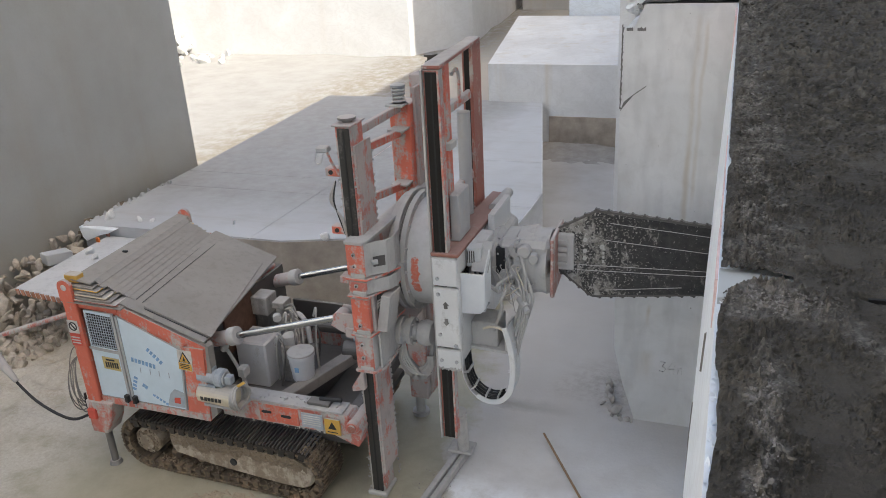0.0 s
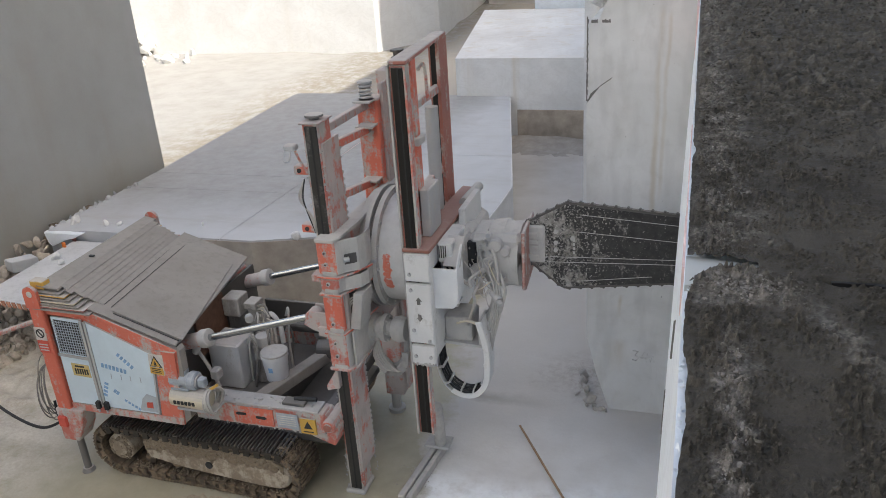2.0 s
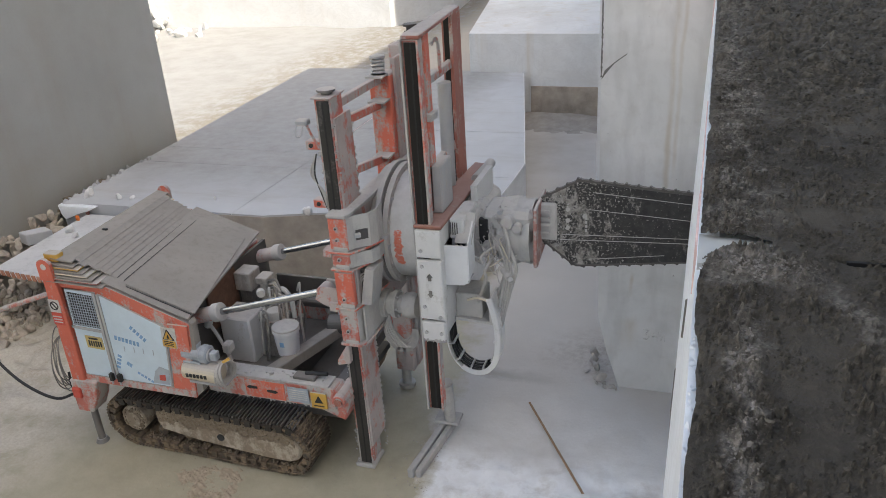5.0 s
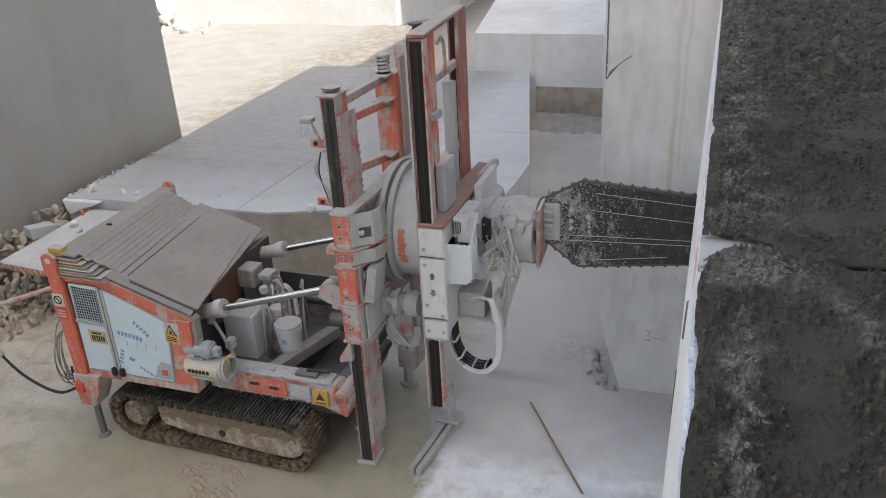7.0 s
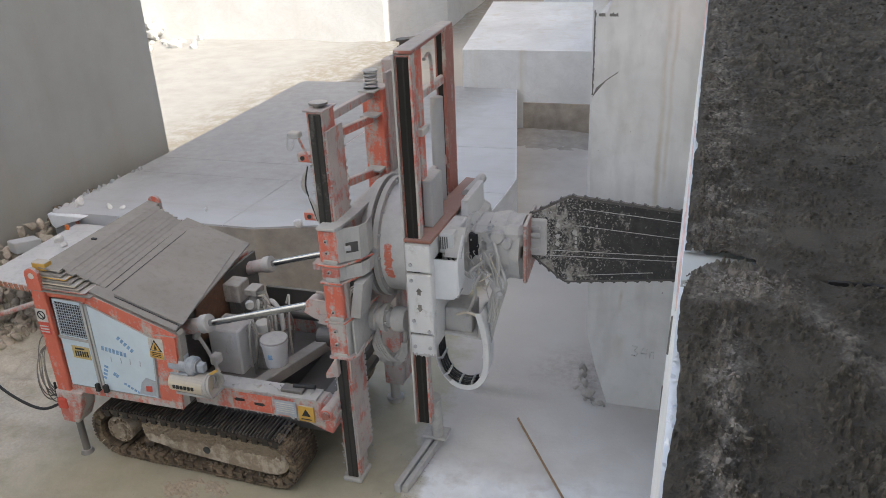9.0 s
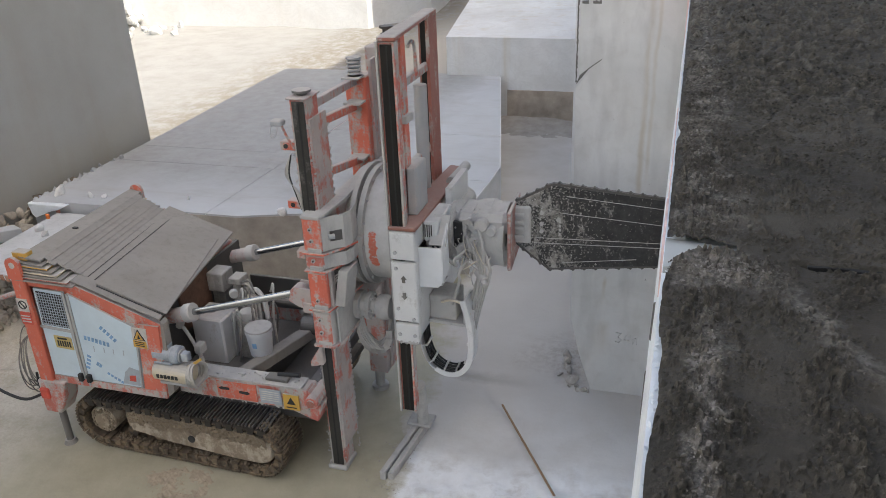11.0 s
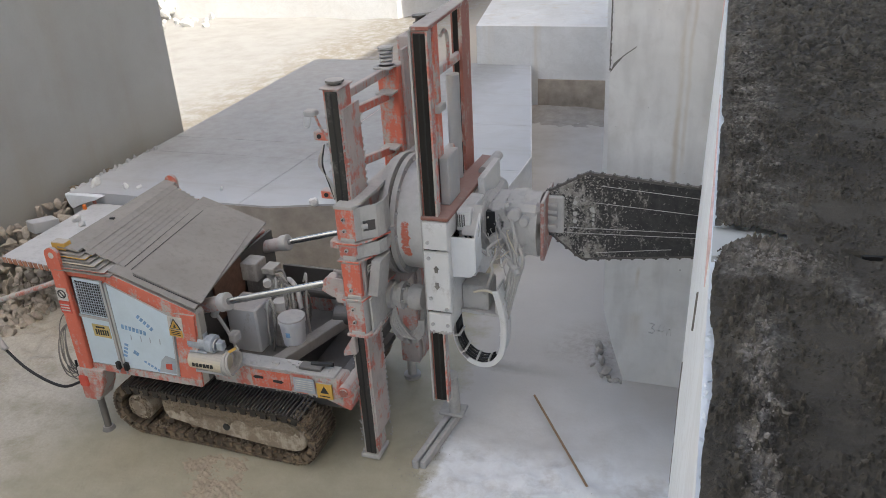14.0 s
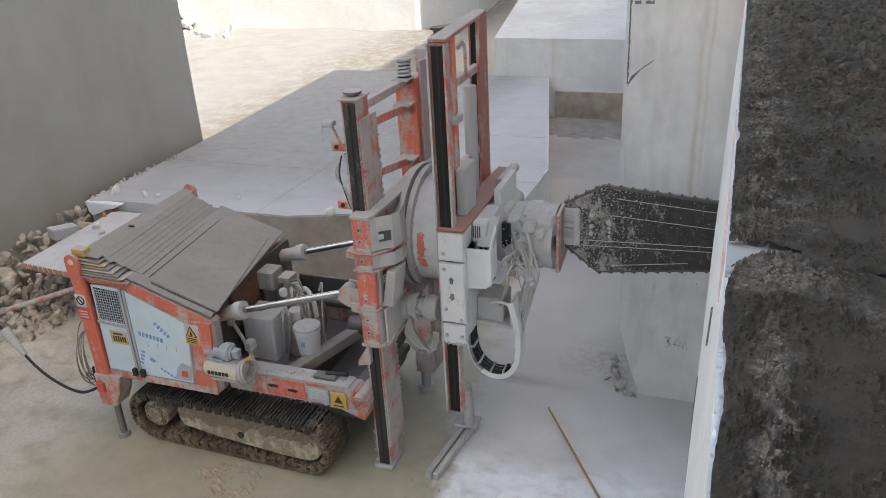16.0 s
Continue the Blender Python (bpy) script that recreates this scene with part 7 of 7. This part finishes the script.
def build_bar():
    bar_ = part("saw_bar", prism(bmesh.new(), BAR, "y", BAR_Y - 0.028, BAR_Y + 0.028), M_BLADE, SAW, "black steel saw bar splashed with pale slurry", bevel=0.006)
    yf = BAR_Y - 0.028
    for (x0, z0, x1, z1), w in (((-0.98, 3.10, 0.08, 3.025), 0.004), ((-1.10, 2.92, 0.08, 2.855), 0.004), ((-1.22, 2.62, 0.08, 2.668), 0.004), ((-1.24, 2.56, 0.02, 2.615), 0.004), ((-0.95, 2.36, -0.2, 2.47), 0.004)):
        part("guide_line", bar(bmesh.new(), (x0, yf - 0.003, z0), (x1, yf - 0.003, z1), 0.009, w), M_CAKED, bar_)
    for x, z, r in ((-1.02, 3.02, 0.13), (-1.03, 2.44, 0.12)):
        part("sprocket_cover", rods(((x, yf - 0.012, z), (x, yf + 0.004, z), r, 28)), M_BLADE, bar_, bevel=0.004)
    for k in range(4):
        part("print_bar", boxes((-0.985, -0.965, yf - 0.004, yf + 0.002, 2.665 + 0.045 * k, 2.695 + 0.045 * k)), M_CAKED, bar_)
    clamp = part("bar_clamp", boxes((-1.45, -1.27, BAR_Y - 0.07, BAR_Y + 0.07, 2.56, 2.96)), M_CAKED, bar_, "caked bar clamp", bevel=0.014)
    for z in (2.64, 2.74, 2.80, 2.88):
        part("clamp_rib", boxes((-1.44, -1.33, BAR_Y - 0.10, BAR_Y - 0.07, z - 0.022, z + 0.018)), M_CAKED, bar_, bevel=0.006)
    for x, z in ((-1.16, 2.90), (-1.16, 2.78), (-1.16, 2.70), (-0.99, 2.84)):
        part("bar_bolt", rods(((x, yf - 0.018, z), (x, yf, z), 0.022, 8)), M_CAKED, bar_)
    rng = random.Random(55)
    bm = bmesh.new()
    for _ in range(150):
        x = -1.28 + abs(rng.gauss(0, 0.16))
        rock(bm, (x, yf, rng.uniform(2.45, 3.05)), rng.uniform(0.003, 0.012), rng, 0.2)
    tagged(part("slurry_crust", bm, M_CAKED, bar_), kind="stuff")
    # Chain: a band of links round the bar, and the teeth that run on it
    bm = bmesh.new()
    n = 160
    total = loop_length()
    rows = []
    for i in range(n):
        p, d = loop_point(i * total / n)
        out = Vector((-d.z, 0, d.x))
        rows.append([bm.verts.new(p + out * a + Vector((0, b, 0))) for a, b in ((0.0, -0.02), (0.022, -0.02), (0.022, 0.02), (0.0, 0.02))])
    for a, b in zip(rows, rows[1:] + rows[:1]):
        for k in range(4):
            bm.faces.new((a[k], a[(k + 1) % 4], b[(k + 1) % 4], b[k]))
    part("chain_band", bm, M_DARK, bar_, "dark saw chain")
    bm = bmesh.new()
    prism(bm, [(-0.03, 0.016), (0.03, 0.016), (0.026, 0.026), (0.006, 0.028), (0.0, 0.039), (-0.016, 0.037), (-0.022, 0.027)], "y", -0.019, 0.019)
    bmesh.ops.recalc_face_normals(bm, faces=bm.faces[:])
    me = bpy.data.meshes.new("chain_tooth")
    bm.to_mesh(me)
    bm.free()
    me.materials.append(M_DARK)
    for i in range(TEETH):
        o = new("chain_tooth", me)
        o.parent = bar_
        TEETH_MADE.append((o, i * total / TEETH, ORIGIN[bar_]))


def tooth_pose(s, origin):
    p, d = loop_point(s)
    return Matrix.Translation(p - origin) @ Matrix.Rotation(math.atan2(-d.z, d.x), 4, "Y")


def motions():
    for tooth, start, origin in TEETH_MADE:
        walk(tooth, [(k * 0.1, tooth_pose(start + CHAIN_SPEED * k * 0.1, origin)) for k in range(161)])


build_housing()
build_chassis()
build_track(6.24, 6.72, -1, -0.02)
build_track(8.10, 8.54, 1)
build_column_a()
build_carriage_a()
build_column_b()
build_drips()
build_head()
build_bar()


# ---- loose things ----
def build_bucket():
    b = thing("bucket", (-4.31, 7.05, 1.10), "white plastic bucket with a dusty lid on the machine frame", "bucket")
    rng = [(0.125, 1.10), (0.15, 1.38), (0.158, 1.385), (0.158, 1.41), (0.15, 1.43)]
    bm = bmesh.new()
    loops = [[bm.verts.new((-4.31 + r * math.cos(math.tau * i / 28), 7.05 + r * math.sin(math.tau * i / 28), z)) for i in range(28)] for r, z in rng]
    for a, c in zip(loops, loops[1:]):
        for i in range(28):
            bm.faces.new((a[i], a[(i + 1) % 28], c[(i + 1) % 28], c[i]))
    bm.faces.new(loops[0])
    bm.faces.new(loops[-1])
    body = part("bucket_body", bm, M_PLASTIC, b, smooth=True)
    part("lid", rods(((-4.31, 7.05, 1.425), (-4.31, 7.05, 1.45), 0.16, 28)), M_CAKED, b, "dusty bucket lid", bevel=0.006, smooth=True)
    part("print_mark", boxes((-4.33, -4.28, 6.905, 6.915, 1.24, 1.30)), M_BLUE, b)


def build_stick():
    s = thing("stick", (-1.24, 7.35, 0.0), "thin brown stick lying on the white dust", "stick")
    part("stick_shaft", rods(((-1.70, 8.10, 0.06), (-0.76, 6.58, 0.05), 0.014, 8)), M_WOOD, s)


def build_trailer():
    t = thing("trailer_deck", (-10.0, 10.0, 0.0), "low white steel deck with a red and white striped edge", "trailer")
    part("deck", prism(bmesh.new(), [(-9.97, 8.27), (-8.2, 8.10), (-8.2, 10.40), (-10.03, 10.40)], "z", 0.92, 1.03), M_TRAILER, t, bevel=0.012)
    for k in range(16):
        x = -9.93 + 0.108 * k
        part("stripe", prism(bmesh.new(), [(x, 0.93), (x + 0.058, 0.93), (x + 0.038, 1.02), (x - 0.02, 1.02)], "y", 8.245 - 0.0104 * k, 8.262 - 0.0104 * k), M_STRIPE, t)
    for x, y in ((-9.98, 10.10), (-9.99, 10.36)):
        part("reflector", boxes((x - 0.035, x + 0.035, y - 0.02, y + 0.02, 1.03, 1.12)), M_AMBER if y < 10.2 else M_RED, t, "amber reflector", bevel=0.01)
    for x in (-9.7, -8.6):
        part("deck_leg", boxes((x - 0.08, x + 0.08, 9.0, 10.0, -0.02, 0.92)), M_DARK, t, bevel=0.01)


def build_offcuts():
    rng = random.Random(17)
    b = part("marble_offcut", prism(bmesh.new(), [(-10.62, 9.42), (-10.40, 9.34), (-10.10, 9.62), (-10.34, 9.72)], "z", 0.86, 1.06), M_SLAB, bevel=0.012)
    tagged(b, "white and grey marble offcut on the deck's edge", "stone")
    for i, (x, y, z, s) in enumerate(((-9.5, 9.5, 1.04, 0.10), (-9.75, 9.65, 1.04, 0.09), (-9.6, 10.75, 1.2, 0.10), (-9.35, 10.8, 1.2, 0.07), (-7.8, 11.0, 1.21, 0.05), (-5.9, 10.75, 1.21, 0.12), (-10.25, 10.75, 1.2, 0.13))):
        r = part("marble_chunk", rock(bmesh.new(), (x, y, z + s * 0.3), s, rng), M_WHITE_STONE)
        tagged(r, "broken white marble chunk on the slab", "stone", "marble chunks")
    # Plate in the brightest marble paints the light on the broken corner
    c = part("lit_corner", prism(bmesh.new(), [(-10.56, 1.195), (-9.75, 1.195), (-9.95, 1.10), (-10.15, 1.07), (-10.45, 0.92), (-10.52, 1.0)], "y", 10.30, 10.42), M_FACE, bevel=0.015)
    tagged(c, "broken corner of the marble slab, painted bright as if lit", "rock edge", kind="structure")
    bm = bmesh.new()
    for k in range(34):
        y = 10.5 + 0.07 * k + rng.uniform(-0.03, 0.03)
        rock(bm, (-10.53 + rng.uniform(-0.05, 0.05), y, 1.16), rng.uniform(0.05, 0.13), rng, 0.5)
    tagged(part("ragged_edge", bm, M_SLAB), "ragged broken edge of the marble slab", "rock edge", kind="structure")
    # Rubble in the gap behind the slab, its dark colour paints the shadow there
    bm = bmesh.new()
    for _ in range(60):
        rock(bm, (rng.uniform(-11.2, -10.7), rng.uniform(10.6, 12.6), rng.uniform(0.2, 1.15)), rng.uniform(0.08, 0.22), rng)
    tagged(part("shaded_rubble", bm, M_DARKRUBBLE), "brown rubble between wall and slab, darkened for the shadow there", "rubble", kind="stuff")
    for i in range(80):
        x, y = rng.uniform(-10.95, -9.6), rng.uniform(7.9, 10.4)
        if y > 9.4 + (x + 10.9) * -1.2 and x > -10.8:
            continue
        s = rng.uniform(0.08, 0.20)
        pile = 0.12 + 0.95 * max(0, min(1, (-9.9 - x) / 0.8)) * max(0, min(1, (y - 7.6) / 0.8))
        r = part("stone", rock(bmesh.new(), (x, y, pile * rng.uniform(0.6, 1.0)), s, rng), M_STONE)
        tagged(r, "broken tan stone in the rubble heap", "stone", "rubble stones")
    bm = bmesh.new()
    for i in range(560):
        x, y = rng.uniform(-11.0, -9.5), rng.uniform(7.5, 10.6)
        pile = 0.12 + 0.92 * max(0, min(1, (-9.9 - x) / 0.8)) * max(0, min(1, (y - 7.6) / 0.8))
        rock(bm, (x, y, pile * rng.uniform(0.2, 1.0)), rng.uniform(0.04, 0.13), rng)
    tagged(part("rubble", bm, M_STONE), "heap of tan rubble at the wall's foot", "rubble", kind="stuff")
    for x, y, s in ((-0.92, 8.86, 0.10), (-0.78, 8.72, 0.07), (-0.86, 8.70, 0.05), (-1.0, 8.9, 0.08), (-1.02, 9.1, 0.11), (-1.08, 9.3, 0.09), (-1.12, 9.0, 0.05), (-0.97, 8.76, 0.045), (-1.06, 9.2, 0.06), (-0.88, 8.78, 0.06), (-1.1, 9.45, 0.08), (-0.72, 8.70, 0.04)):
        r = part("fallen_stone", rock(bmesh.new(), (x, y, s * 0.35), s, rng), M_GREYSTONE)
        tagged(r, "grey stone fallen at the block's foot", "stone", "fallen stones")


def build_cable():
    c = thing("power_cable", (-7.6, 6.2, 0.0), "black power cable hanging from the machine to a dusty plug", "cable")
    part("cable_line", tubes([(-8.3, 6.3, 1.36), (-7.85, 6.15, 1.12), (-7.45, 6.1, 0.82), (-7.0, 6.1, 0.66), (-6.66, 6.13, 0.78)], r=0.018), M_RUBBER, c)
    part("cable_plug", rods(((-8.05, 6.2, 1.30), (-7.72, 6.12, 1.05), 0.07, 14, 0.03)), M_HOSE, c, "grey dusty cable plug", bevel=0.006)
    part("cable_line", tubes([(-6.78, 6.2, 1.0), (-6.72, 6.14, 0.85), (-6.66, 6.13, 0.78)], r=0.014), M_RUBBER, c)
    part("cable_clamp", boxes((-6.70, -6.58, 6.09, 6.16, 0.72, 0.86)), M_SIGNRED, c, bevel=0.012)
    p = thing("tow_bar", (-7.8, 6.9, 0.0), "long red and white tow bar behind the machine", "bar")
    part("bar_tube", rods(((-8.9, 6.6, 1.14), (-6.66, 6.6, 1.98), 0.032, 14)), M_ORANGE_DUST, p)


build_bucket()
build_stick()
build_trailer()
build_offcuts()
build_cable()

motions()
